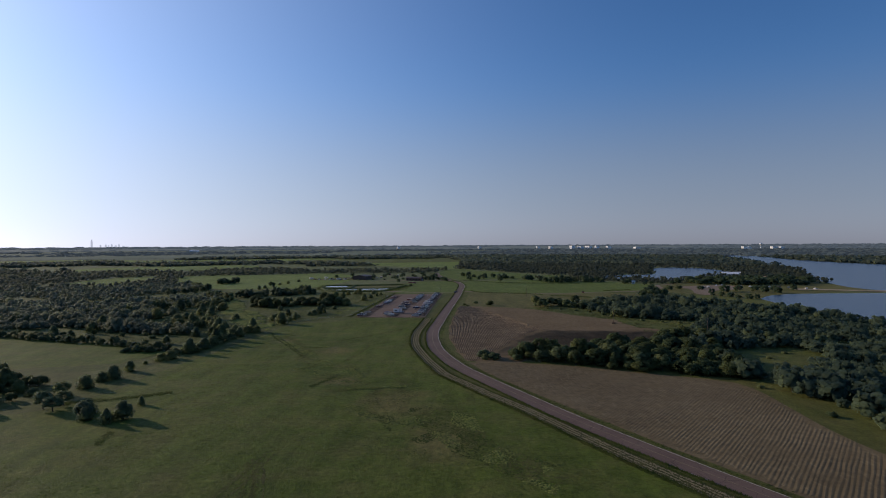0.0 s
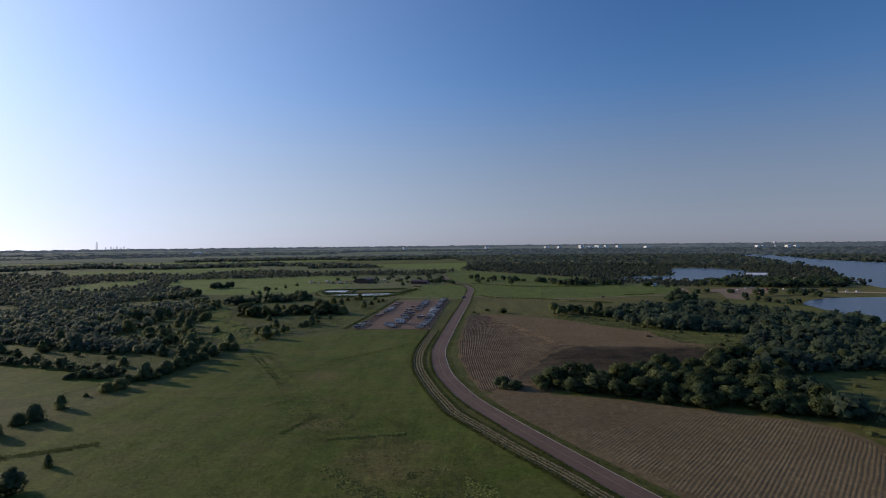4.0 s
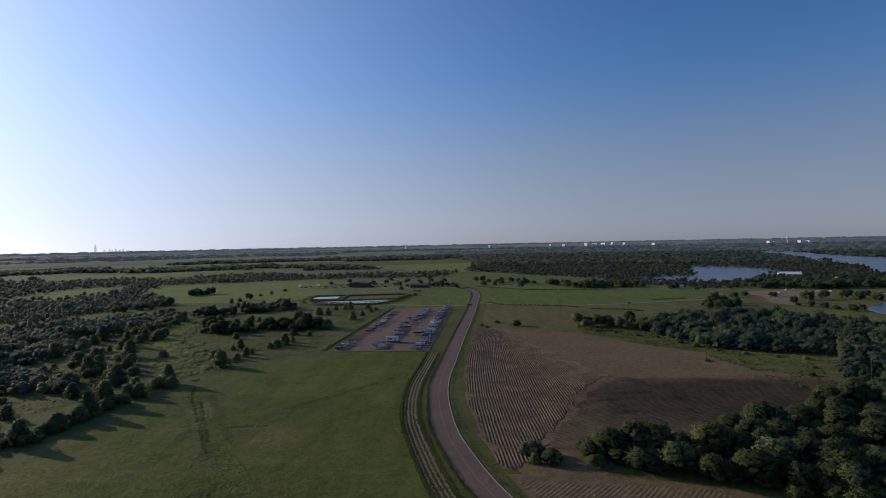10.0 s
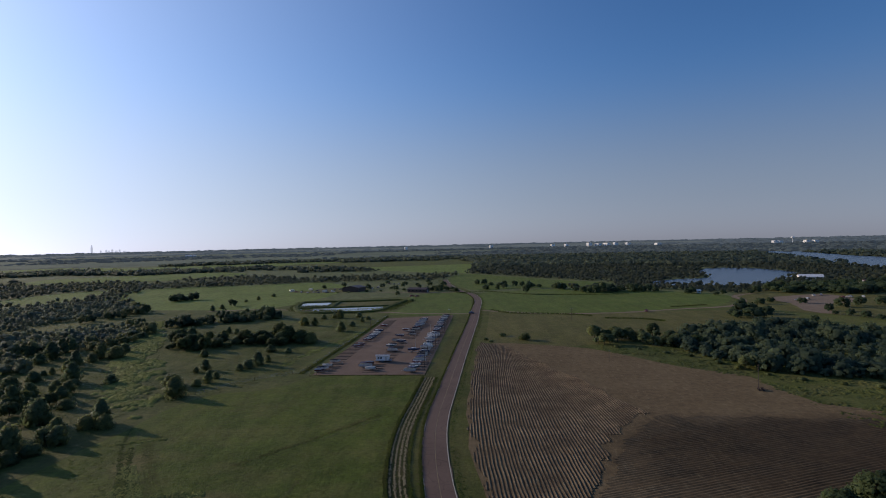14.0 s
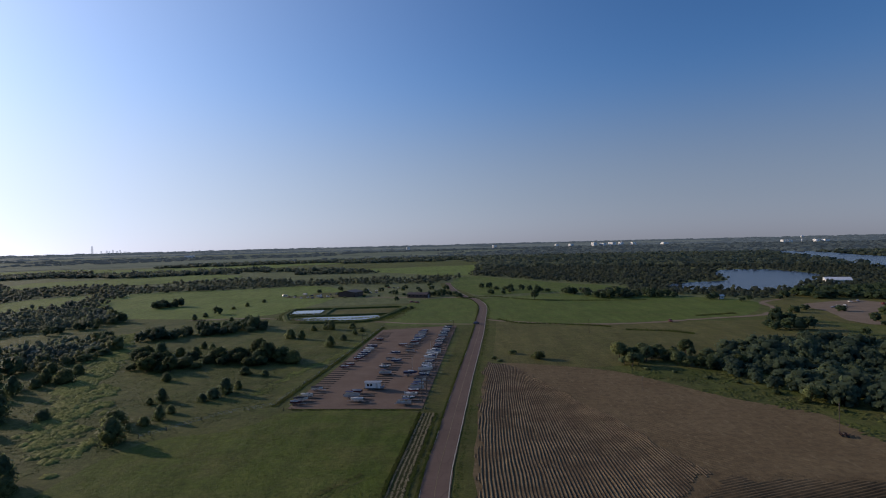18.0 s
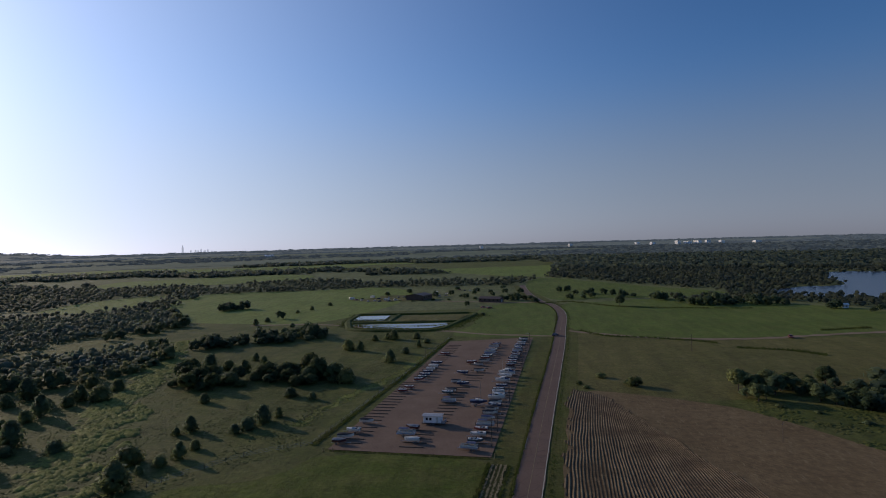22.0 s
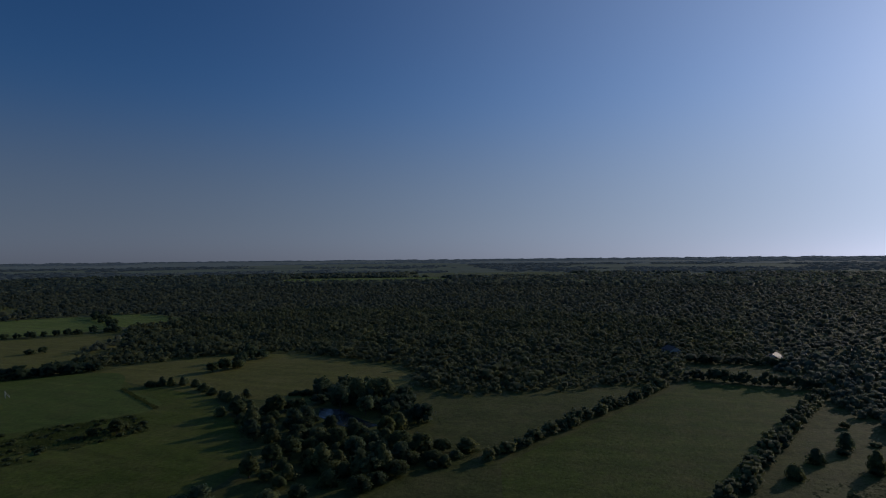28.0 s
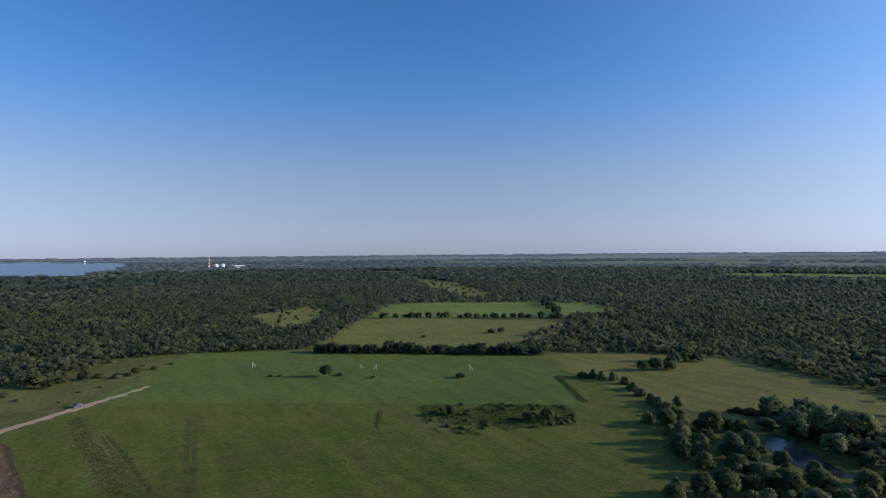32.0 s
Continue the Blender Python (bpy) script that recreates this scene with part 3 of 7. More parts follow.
# ---- road, tracks and lot ----


def asphalt():
    m = Nodes("worn_asphalt")
    broad, fine = m.noise(14, 4, 0.6), m.noise(0.12, 3, 0.7)
    base = m.ramp(broad, [(0.3, (0.128, 0.08, 0.056)), (0.7, (0.166, 0.106, 0.075))])
    grain = m.ramp(fine, [(0.3, (0.8, 0.8, 0.8)), (0.7, (1.2, 1.2, 1.2))])
    cracks = m.n.new("ShaderNodeTexVoronoi")
    cracks.feature = "DISTANCE_TO_EDGE"
    cracks.inputs["Scale"].default_value = 0.28
    m.l.new(m.place, cracks.inputs["Vector"])
    seam = m.ramp(cracks.outputs["Distance"], [(0.0, (0.55, 0.55, 0.55)), (0.02, (1, 1, 1))])
    base = m.mix(1.0, m.mix(1.0, base, grain, "MULTIPLY"), seam, "MULTIPLY")
    return m.done(base, 0.85, fine, 0.3, 0.02, spec=0.25)


def gravel(name, dark, light):
    m = Nodes(name)
    broad, fine = m.noise(9, 5, 0.65), m.noise(0.3, 4, 0.75)
    base = m.ramp(broad, [(0.3, dark), (0.7, light)])
    grain = m.ramp(fine, [(0.3, (0.72, 0.72, 0.72)), (0.7, (1.25, 1.25, 1.25))])
    return m.done(m.mix(1.0, base, grain, "MULTIPLY"), 0.95, fine, 0.5, 0.04, spec=0.15)


ASPHALT = asphalt()
LOT_GRAVEL = gravel("lot_gravel", (0.152, 0.1, 0.07), (0.202, 0.138, 0.098))
TRACK_GRAVEL = gravel("pale_gravel", (0.34, 0.255, 0.16), (0.45, 0.345, 0.22))
RED_DIRT = gravel("red_dirt", (0.2, 0.142, 0.092), (0.275, 0.205, 0.138))
WHITE_LINE = plain_material("worn_white_paint", (0.5, 0.45, 0.33), 0.7, wear=0.4, size=1.5)
YELLOW_LINE = plain_material("worn_yellow_paint", (0.3, 0.22, 0.1), 0.7, wear=0.4, size=1.5)

ribbon("verge", ROAD, 19.0, 0.05, VERGE, "mown grass verge along the road", "verge")
road = ribbon("road", ROAD, 6.2, 0.16, ASPHALT, "two-lane faded reddish asphalt road with worn edge lines", "road", ragged=0.25)
# the edge line by the field is intact, the other almost worn away
ribbon("edge_line", ROAD, 0.2, 0.175, WHITE_LINE, parent=road, offset=-2.88)
for i in range(4, len(ROAD) - 8, 9):
    ribbon("edge_line", ROAD[i:i + 3], 0.09, 0.175, WHITE_LINE, parent=road, offset=2.95)
ribbon("centre_line", ROAD, 0.11, 0.176, YELLOW_LINE, parent=road)
ribbon("lot_track", curve_points([(13, 536), (-5, 540), (-30, 545), (-60, 560), (-110, 575), (-150, 590), (-190, 585)], 5), 4.0, 0.12, RED_DIRT, "faint dirt track behind the lot", "track", ragged=1.5)
ribbon("gravel_track", curve_points([(40, 62), (20, 40), (4, 23), (-9, 9), (-23, -6), (-37, -22)], 2), (5.6, 2.6), 0.1, TRACK_GRAVEL, "pale gravel track at the meadow edge", "track", ragged=1.6)
ribbon("east_track", curve_points([(17, 556), (60, 530), (110, 528), (150, 540), (190, 552), (215, 585), (225, 620), (250, 640)], 5), 4.5, 0.12, RED_DIRT, "reddish dirt track round the east meadow", "track", ragged=1.5)
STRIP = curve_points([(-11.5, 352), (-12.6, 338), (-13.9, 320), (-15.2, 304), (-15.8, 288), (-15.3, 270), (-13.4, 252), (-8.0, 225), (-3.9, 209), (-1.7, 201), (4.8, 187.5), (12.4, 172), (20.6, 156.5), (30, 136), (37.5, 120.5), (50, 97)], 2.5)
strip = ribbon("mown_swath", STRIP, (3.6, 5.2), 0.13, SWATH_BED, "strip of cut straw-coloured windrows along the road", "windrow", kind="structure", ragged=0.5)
patch("vehicle_lot", [(-55.6, 359), (-13.6, 356.5), (-3.2, 533), (-46.5, 521)], 0.13, LOT_GRAVEL, "reddish gravel vehicle storage lot", "parking lot", ragged=0.4, round_it=False)

# old wheel tracks worn into the meadow
for n, line in enumerate(([(-25, 43), (-31, 72), (-36, 103), (-42, 122)], [(-23, 43), (-29, 72), (-34, 103), (-40, 122)], [(-48, 30), (-44, 66), (-40, 105), (-38, 125)], [(-50.2, 31), (-46.2, 66), (-42.2, 107), (-40, 126)],
                          [(-104, 59), (-99, 70), (-95, 82)], [(-101, 80), (-101, 90), (-98, 98)], [(-35, 262), (-36, 251), (-37, 240), (-40, 225)], [(-88, 294), (-76, 267), (-65, 243), (-54, 222)], [(-86, 295), (-74, 268), (-63, 244), (-52, 223)], [(-23, 304), (-35, 288), (-42, 282)])):
    ribbon("wheel_track", curve_points(line, 1.5), 0.5, 0.05, VERGE if n < 6 else PASTURE, "flattened wheel track in the meadow", "track", ragged=0.5)
ribbon("rank_grass_band", curve_points([(-199, 526), (-178, 477), (-153, 426), (-142, 391), (-127, 362), (-112, 332), (-103, 322)], 2.0), (7.0, 4.0), 0.075, RANK_GRASS, "winding band of tall yellow-green grass in the pasture", "grass", ragged=5.0)
ribbon("rank_grass_band", curve_points([(-71, 377), (-70, 395), (-65, 416), (-57, 443), (-52.5, 478)], 2.0), 2.5, 0.075, RANK_GRASS, "band of tall grass beside the lot fence", "grass", ragged=2.5)

# ---- trees ----
rng = np.random.default_rng(7)


def crown_cards(count, half, size, low=0.0, cone=0.0, seed=1, lumps=7, flat=1.0):
    """Many leaf-spray cards spread through an uneven crown: arrays of vertices and quads. half: half-width and height."""
    g = np.random.default_rng(seed)
    width, height = half
    centres = []
    for k in range(lumps):
        t = (k + 0.5) / lumps
        a = k * 2.4 + g.uniform(-0.5, 0.5)
        reach = width * (0.64 if cone == 0 else 0.3 * (1 - 0.8 * t))
        if cone == 0:
            reach *= math.sin(math.pi * min(0.93, 0.25 + 0.6 * t))
        centres.append((math.cos(a) * reach, math.sin(a) * reach, low + (height - low) * ((0.18 + 0.66 * t) if cone == 0 else (0.14 + 0.7 * t)), width * (g.uniform(0.36, 0.58) * (7 / max(7, lumps)) ** 0.4 if cone == 0 else g.uniform(0.66, 0.8) * (1 - cone * 0.8 * t))))
    centres = np.array(centres)
    pick = g.integers(0, lumps, count)
    d = g.normal(size=(count, 3))
    d /= np.linalg.norm(d, axis=1, keepdims=True)
    r = centres[pick, 3] * g.uniform(0.6, 1.2, count)
    pos = centres[pick, :3] + d * r[:, None] * np.array([1, 1, 0.85 * flat])
    pos[:, 2] = np.clip(pos[:, 2], low * 0.6 + 0.05, None)
    nrm = d + g.normal(size=(count, 3)) * 0.45
    nrm /= np.linalg.norm(nrm, axis=1, keepdims=True)
    side = np.cross(nrm, g.normal(size=(count, 3)))
    side /= np.linalg.norm(side, axis=1, keepdims=True)
    up = np.cross(nrm, side)
    s = size * g.uniform(0.6, 1.25, count)[:, None]
    corners = np.stack([pos - side * s - up * s * 0.6, pos + side * s * 0.5 - up * s * 0.9, pos + side * s + up * s * 0.5, pos - side * s * 0.4 + up * s], 1)
    corners += g.normal(size=corners.shape) * (size * 0.12)
    return corners.reshape(-1, 3), np.arange(count * 4).reshape(-1, 4), centres


def core_blobs(centres, shrink=0.8, rings=4, seg=7, seed=3):
    """The dense shaded inside of a crown: knobbly lumps."""
    g = np.random.default_rng(seed)
    verts, faces = [], []
    for cx, cy, cz, r in centres:
        base = len(verts)
        for i in range(1, rings):
            for j in range(seg):
                a, b = math.pi * i / rings, 2 * math.pi * (j + 0.5 * (i % 2)) / seg
                k = r * shrink * g.uniform(0.82, 1.12)
                verts.append((cx + k * math.sin(a) * math.cos(b), cy + k * math.sin(a) * math.sin(b), max(0.05, cz + k * 0.85 * math.cos(a))))
        verts.append((cx, cy, cz + r * shrink * 0.85))
        verts.append((cx, cy, max(0.02, cz - r * shrink * 0.85)))
        top, low = len(verts) - 2, len(verts) - 1
        for j in range(seg):
            n = (j + 1) % seg
            faces.append((top, base + j, base + n))
            for i in range(rings - 2):
                a, b = base + i * seg, base + (i + 1) * seg
                faces.append((a + j, b + j, b + n, a + n))
            faces.append((low, base + (rings - 2) * seg + n, base + (rings - 2) * seg + j))
    return verts, faces


def trunk_mesh(height, radius, limbs, reach, seed=1):
    """A tapered, slightly leaning trunk with limbs."""
    g = random.Random(seed)
    bm = bmesh.new()

    def limb(a, b, ra, rb, sides):
        axis = (b - a).normalized()
        side = axis.orthogonal().normalized()
        other = axis.cross(side)
        rings = []
        for t in (0.0, 0.35, 0.7, 1.0):
            mid = a.lerp(b, t) + side * (0.12 * ra * math.sin(3 * t))
            r = ra + (rb - ra) * t
            rings.append([bm.verts.new(mid + (side * math.cos(2 * math.pi * k / sides) + other * math.sin(2 * math.pi * k / sides)) * r) for k in range(sides)])
        for lo, hi in zip(rings, rings[1:]):
            for k in range(sides):
                bm.faces.new((lo[k], lo[(k + 1) % sides], hi[(k + 1) % sides], hi[k]))
        bm.faces.new(rings[-1])

    top = Vector((g.uniform(-0.2, 0.2), g.uniform(-0.2, 0.2), height))
    limb(Vector((0, 0, -0.1)), top, radius, radius * 0.4, 7)
    for k in range(limbs):
        a = 2 * math.pi * k / max(1, limbs) + g.uniform(-0.4, 0.4)
        start = Vector((0, 0, -0.1)).lerp(top, g.uniform(0.45, 0.9))
        limb(start, start + Vector((math.cos(a) * reach, math.sin(a) * reach, reach * g.uniform(0.5, 1.0))), radius * 0.45, radius * 0.12, 5)
    return bm


def tree_kind(name, label, category, half, size, count, leaf, low=0.0, cone=0.0, lumps=7, seed=1, trunk=(2.0, 0.18, 4, 1.2), group=""):
    """A tree of trunk and crown, built once at the origin, to be copied about."""
    thing = new(name)
    part("trunk", trunk_mesh(*trunk, seed=seed), BARK, thing)
    v, f, centres = crown_cards(count, half, size, low, cone, seed, lumps)
    cv, cf = core_blobs(centres, 0.58, seed=seed + 5)
    k = len(v)
    crown = link_mesh("crown", [tuple(p) for p in v] + cv, [tuple(int(i) for i in q) for q in f] + [tuple(i + k for i in q) for q in cf], leaf, thing)
    co = np.array([tuple(p.co) for p in crown.data.vertices]) - np.array([0, 0, half[1] * 0.4])
    co += np.random.default_rng(seed).normal(size=co.shape) * half[0] * 0.14
    soften(crown.data, co / np.linalg.norm(co, axis=1, keepdims=True))
    thing["span"] = half[0]
    return tagged(thing, label, category, group)


CEDARS = [tree_kind("cedar_tree", "dense dark green cedar standing in rough grass", "tree", (2.8, 4.9), 0.26, 950, CEDAR, 0.0, 0.75, 8, 11, (3.0, 0.16, 3, 0.6), "pasture cedars"),
          tree_kind("cedar_tree", "broad dark green cedar with foliage to the ground", "tree", (3.3, 4.4), 0.28, 1050, CEDAR, 0.0, 0.55, 9, 12, (2.6, 0.2, 4, 0.8), "pasture cedars"),
          tree_kind("cedar_tree", "pointed dark cedar with a narrow crown", "tree", (2.2, 5.0), 0.24, 760, CEDAR, 0.0, 0.95, 8, 13, (3.4, 0.14, 3, 0.5), "pasture cedars")]
OAKS = [tree_kind("oak_tree", "round-crowned leafy oak at the woods edge", "tree", (4.2, 7.6), 0.25, 2100, BROADLEAF, 0.7, 0, 24, 21, (3.6, 0.24, 5, 2.0), "oaks"),
        tree_kind("oak_tree", "spreading leafy oak with a lumpy crown", "tree", (4.8, 7.0), 0.26, 2200, BROADLEAF, 0.5, 0, 26, 22, (3.0, 0.28, 5, 2.4), "oaks"),
        tree_kind("oak_tree", "tall leafy oak with a narrow crown", "tree", (3.4, 9.0), 0.24, 1900, BROADLEAF, 0.9, 0, 24, 23, (4.6, 0.22, 5, 1.6), "oaks")]
WILLOWS = [tree_kind("cottonwood_tree", "pale-leaved cottonwood with an open crown", "tree", (3.8, 9.0), 0.24, 1500, PALE_LEAF, 1.6, 0, 16, 31, (5.4, 0.22, 6, 1.9), "cottonwoods")]
BUSHES = [tree_kind("shrub", "low rounded leafy shrub in the grass", "shrub", (1.7, 2.3), 0.16, 560, BROADLEAF, 0.0, 0, 8, 41, (1.0, 0.07, 4, 0.6), "shrubs"),
          tree_kind("shrub", "low dark spreading shrub in rough grass", "shrub", (2.1, 1.7), 0.16, 560, CEDAR, 0.0, 0, 9, 42, (0.8, 0.07, 4, 0.7), "shrubs")]
USED = set()
JOINED = {"broad": [], "dark": []}


def plant(kinds, x, y, width, taller=1.0, apart=True):
    """Sets a tree with a crown of about that width at a place; those not kept apart are joined into belts."""
    first = random.choice(kinds)
    if not apart or (first in OAKS and math.hypot(x, y - 230) > 300):
        JOINED["dark" if first in CEDARS else "broad"].append((x, y, width / 7.2))
        return None
    s = width / ((1.8 if first in CEDARS else 2.05) * first["span"])
    taller *= 0.86 if first in CEDARS else 0.82
    m = Matrix.Translation((x, y, ground_height(x, y) + 0.02)) @ Matrix.Rotation(random.uniform(0, 6.28), 4, "Z") @ Matrix.Diagonal((s, s, s * taller * random.uniform(0.78, 1.25), 1))
    if first.name not in USED:
        USED.add(first.name)
        first.matrix_world = m
        return first
    t = copy_thing(first, Matrix())
    t.matrix_basis = m
    return t


# cedars and shrubs of the pasture: place and width
for x, y, w in [(-183, 401, 8.8), (-160, 382, 6.5), (-161, 369, 3.1), (-143, 354, 8.2), (-127, 351, 5.7), (-160, 393, 5.4), (-161, 400, 6.0), (-154, 401, 8.5), (-158, 415, 5.7), (-102, 346, 7.8),
                (-94, 331, 8.4), (-93, 345, 4.0), (-91, 350, 4.1), (-91, 357, 3.3), (-95, 340, 2.2), (-103, 367, 3.1), (-101, 371, 5.0), (-87, 370, 4.0), (-85, 374, 5.6), (-83, 380, 5.8), (-81, 386, 3.2), (-114, 400, 4.3)]:
    plant(CEDARS, x, y, w)
for x, y, w in [(-87, 409, 5.4), (-78, 406, 3.5), (-133, 451, 6.1), (-124, 448, 5.9), (-145, 457, 7.0), (-237, 553, 4.2), (-130, 470, 4.0), (-124, 466, 3.9), (-182, 675, 4.2), (-178, 707, 5.0), (-188, 587, 4.7),
                (-187, 603, 4.8), (-158, 578, 4.0), (-170, 554, 4.7), (-186, 654, 4.0), (-144, 566, 3.2), (-94, 497, 6.8), (-87, 494, 4.9), (-88, 524, 4.5), (-63, 488, 4.7), (-60, 505, 3.3), (-58, 517, 4.3)]:
    plant(CEDARS, x, y, w)
for x, y, w in [(-178, 358, 8.5), (-160, 346, 7.4), (-159, 356, 6.2), (-182, 376, 2.4), (-182, 391, 6.0), (-159, 375, 5.5), (-145, 348, 4.2), (-163, 367, 3.0), (-130, 329, 6.2), (-141, 322, 7.0), (-119, 303, 8.0),
                (-124, 308, 6.5), (-137, 307, 6.0), (-103, 299, 5.8), (-101, 303, 6.3), (-107, 293, 5.6), (-106, 287, 5.9), (-108, 278, 7.6), (-118, 291, 5.2), (-106, 267, 7.0), (-124, 287, 5.2), (-132, 296, 6.0)]:
    plant(CEDARS, x, y, w)
for x, y, w in [(-115, 184, 5.7), (-115, 193, 4.7), (-113, 196, 5.6), (-114, 208, 4.4), (-85, 151, 6.2), (-87, 147, 3.6), (-87, 164, 2.5), (-112, 227, 5.4), (-110, 231, 6.0), (-108, 243, 6.4), (-106, 254, 6.6),
                (-105, 261, 6.0), (-102, 286, 6.0), (-98, 299, 5.4), (-94, 150, 4.5), (-97, 156, 4.4), (-128, 265, 4.7), (-115, 221, 2.0), (-78, 528, 6.0), (-66, 531, 5.0), (-82, 529, 4.5), (-66, 469, 6.2)]:
    plant(CEDARS, x, y, w)
# along the ditch and the creek south of the meadow
for x, y, w in [(-199, 52, 3.9), (-201, 56, 3.9), (-203, 59, 3.9), (-204, 64, 3.8), (-205, 70, 4.7), (-196, 87, 4.4), (-192, 95, 4.2), (-189, 101, 4.4), (-196, 103, 4.2), (-176, 117, 5.2), (-181, 125, 5.3),
                (-164, 131, 5.7), (-136, 153, 3.3), (-172, 112, 4.5), (-183, 110, 4.5), (-168, 124, 4.8), (-160, 140, 5.2)]:
    plant(CEDARS, x, y, w)
for x, y, w in [(-105, -4, 6.6), (-154, 27, 5.4), (-237, 57, 8.0), (-231, 55, 6.5), (-243, 59, 7.5), (-250, 54, 6.0), (-257, 50, 7.0), (-264, 49, 8.0), (-270, 52, 7.0), (-145, 97, 5.0), (-149, 95, 4.5), (-141, 92, 4.0), (-123, 75, 4.6), (-239, -81, 6.0), (-245, -79, 5.0), (-192, -86, 2.8)]:
    plant(OAKS, x, y, w, 0.85)
for x, y, w in [(-111, -3, 4.0), (-88, -14, 3.2), (-84, -16, 2.4), (-122, 8, 2.6), (32, 428, 5.6), (22, 441, 4.2), (30, 431, 3.0), (15, 425, 3.0), (13, 430, 2.6)]:
    plant(BUSHES, x, y, w)
# the brushy patch left unmown in the meadow
brush_random = random.Random(12)
count = 0
while count < 110:
    x, y = brush_random.uniform(-166, -108), brush_random.uniform(58, 104)
    if inside(x, y, [(-119, 59), (-142, 70), (-165, 85), (-151, 103), (-132, 98), (-120, 97), (-109, 88)]) and brush_random.random() < 0.35 + 0.65 * (noise.noise((x * 0.09, y * 0.09, 4.0)) > 0):
        plant(BUSHES, x, y, brush_random.uniform(1.0, 2.8), 0.7)
        count += 1
# scrub by the gravel track and in the forest clearings
for x, y, w in [(-33, -53, 6), (-30, -50, 4), (-13, -24, 2.2), (-25, -47, 5), (-44, -112, 6), (-22, -90, 5), (-1, -39, 6), (-5, -48, 7), (-13, -50, 7), (4, -44, 8), (-18, -52, 5), (-8, -10, 2), (-20, -30, 2.4), (6, -20, 3), (12, -30, 4), (-40, -60, 3), (-48, -70, 3.4), (-36, -72, 3)]:
    plant(OAKS + BUSHES if w > 4 else BUSHES, x, y, w, 0.75)
for x, y, w in [(-16, 734, 8), (-10, 736, 7), (-1, 713, 7.4), (-38, 629, 3.5), (-56, 694, 4.9), (-185, 620, 7.2), (-30, 740, 6), (-22, 742, 7), (30, 740, 8), (50, 748, 7), (75, 745, 8), (42, 742, 5)]:
    plant(OAKS, x, y, w, 0.85)


def grove(kinds, outline, gap, width, taller=1.0, seed=5, apart=True):
    """Fills an outline with trees about gap metres apart."""
    g = random.Random(seed)
    xs, ys = [p[0] for p in outline], [p[1] for p in outline]
    y = min(ys)
    while y < max(ys):
        x = min(xs)
        while x < max(xs):
            px, py = x + g.uniform(-0.35, 0.35) * gap, y + g.uniform(-0.35, 0.35) * gap
            if inside(px, py, outline):
                plant(kinds, px, py, g.uniform(0.65, 1.25) * width, taller, apart)
            x += gap
        y += gap * 0.87


MIXED = OAKS + [CEDARS[1]]
grove(MIXED, [(-142, 420), (-124, 413), (-112, 423), (-118, 434), (-145, 440)], 5.2, 7.5, 0.85, 1)
grove(MIXED, [(-113, 429), (-91, 424), (-70, 428), (-72, 438), (-92, 446), (-112, 442)], 5.4, 7.5, 0.85, 2)
grove(MIXED, [(-178, 494), (-150, 507), (-160, 520), (-184, 524)], 6.0, 7.0, 0.7, 3)
grove(MIXED, [(-147, 508), (-114, 533), (-124, 550), (-147, 552), (-160, 530)], 6.5, 7.0, 0.7, 4)
grove(OAKS, [(-264, 667), (-243, 682), (-250, 694), (-268, 680)], 6.5, 8.0, 0.7, 5, False)
grove(CEDARS + OAKS[:1], [(-158, 330), (-140, 334), (-120, 318), (-135, 304), (-156, 310)], 8.5, 5.6, 0.9, 34)
grove(OAKS + CEDARS, [(-152, 198), (-130, 190), (-122, 172), (-128, 158), (-146, 158), (-165, 182)], 6.6, 6.0, 0.85, 33)
# the tree line that juts into the tilled field
grove(OAKS * 3 + WILLOWS, [(22, 225), (41, 217), (59, 208), (77, 199), (92, 192), (100, 200), (107, 216), (104, 228), (121, 254), (119, 272), (99, 264), (84, 255), (70, 246), (54, 235), (40, 231), (24, 235)], 4.7, 7.4, 0.84, 6)
grove([BUSHES[0], CEDARS[1]], [(12, 225), (19, 224), (20, 232), (12, 233)], 3.4, 4.4, 0.9, 7)
# the creek south of the hay field
grove(OAKS + [CEDARS[1], CEDARS[0]], [(-172, 112), (-186, 118), (-186, 134), (-176, 146), (-158, 156), (-148, 156), (-153, 138), (-166, 126)], 6.6, 5.6, 0.85, 8)
grove(OAKS + WILLOWS, [(-196, 134), (-212, 120), (-228, 130), (-222, 156), (-196, 176), (-182, 182), (-187, 168), (-194, 154)], 5.4, 6.0, 0.9, 9, False)
grove(OAKS + WILLOWS + [CEDARS[0]], [(-140, 160), (-158, 152), (-168, 166), (-160, 190), (-170, 205), (-150, 204), (-134, 176), (-138, 164), (-148, 160)], 6.2, 5.8, 0.85, 10)
# hedgerows
for k in range(14):
    t = k / 13
    plant(OAKS, -284 + 8 * t + random.uniform(-1.5, 1.5), 262 + 44 * t + random.uniform(-1.5, 1.5), random.uniform(4.5, 7.0), 0.8, False)
for k in range(9):
    plant(OAKS, -326 + random.uniform(-3, 3), 256 + 6 * k + random.uniform(-2, 2), random.uniform(4.5, 6.5), 0.8, False)
for k in range(48):
    t = k / 47
    plant(CEDARS + OAKS[:1], -160 - 105 * t + random.uniform(-1.5, 1.5), 208 + 43 * t + random.uniform(-1.5, 1.5), random.uniform(3.0, 4.8), 0.8, False)
for k in range(50):
    t = k / 49
    plant(CEDARS + OAKS[:1], -265 + 143 * t + random.uniform(-1.5, 1.5), 304 - 52 * t + random.uniform(-1.5, 1.5), random.uniform(3.2, 5.0), 0.75, False)
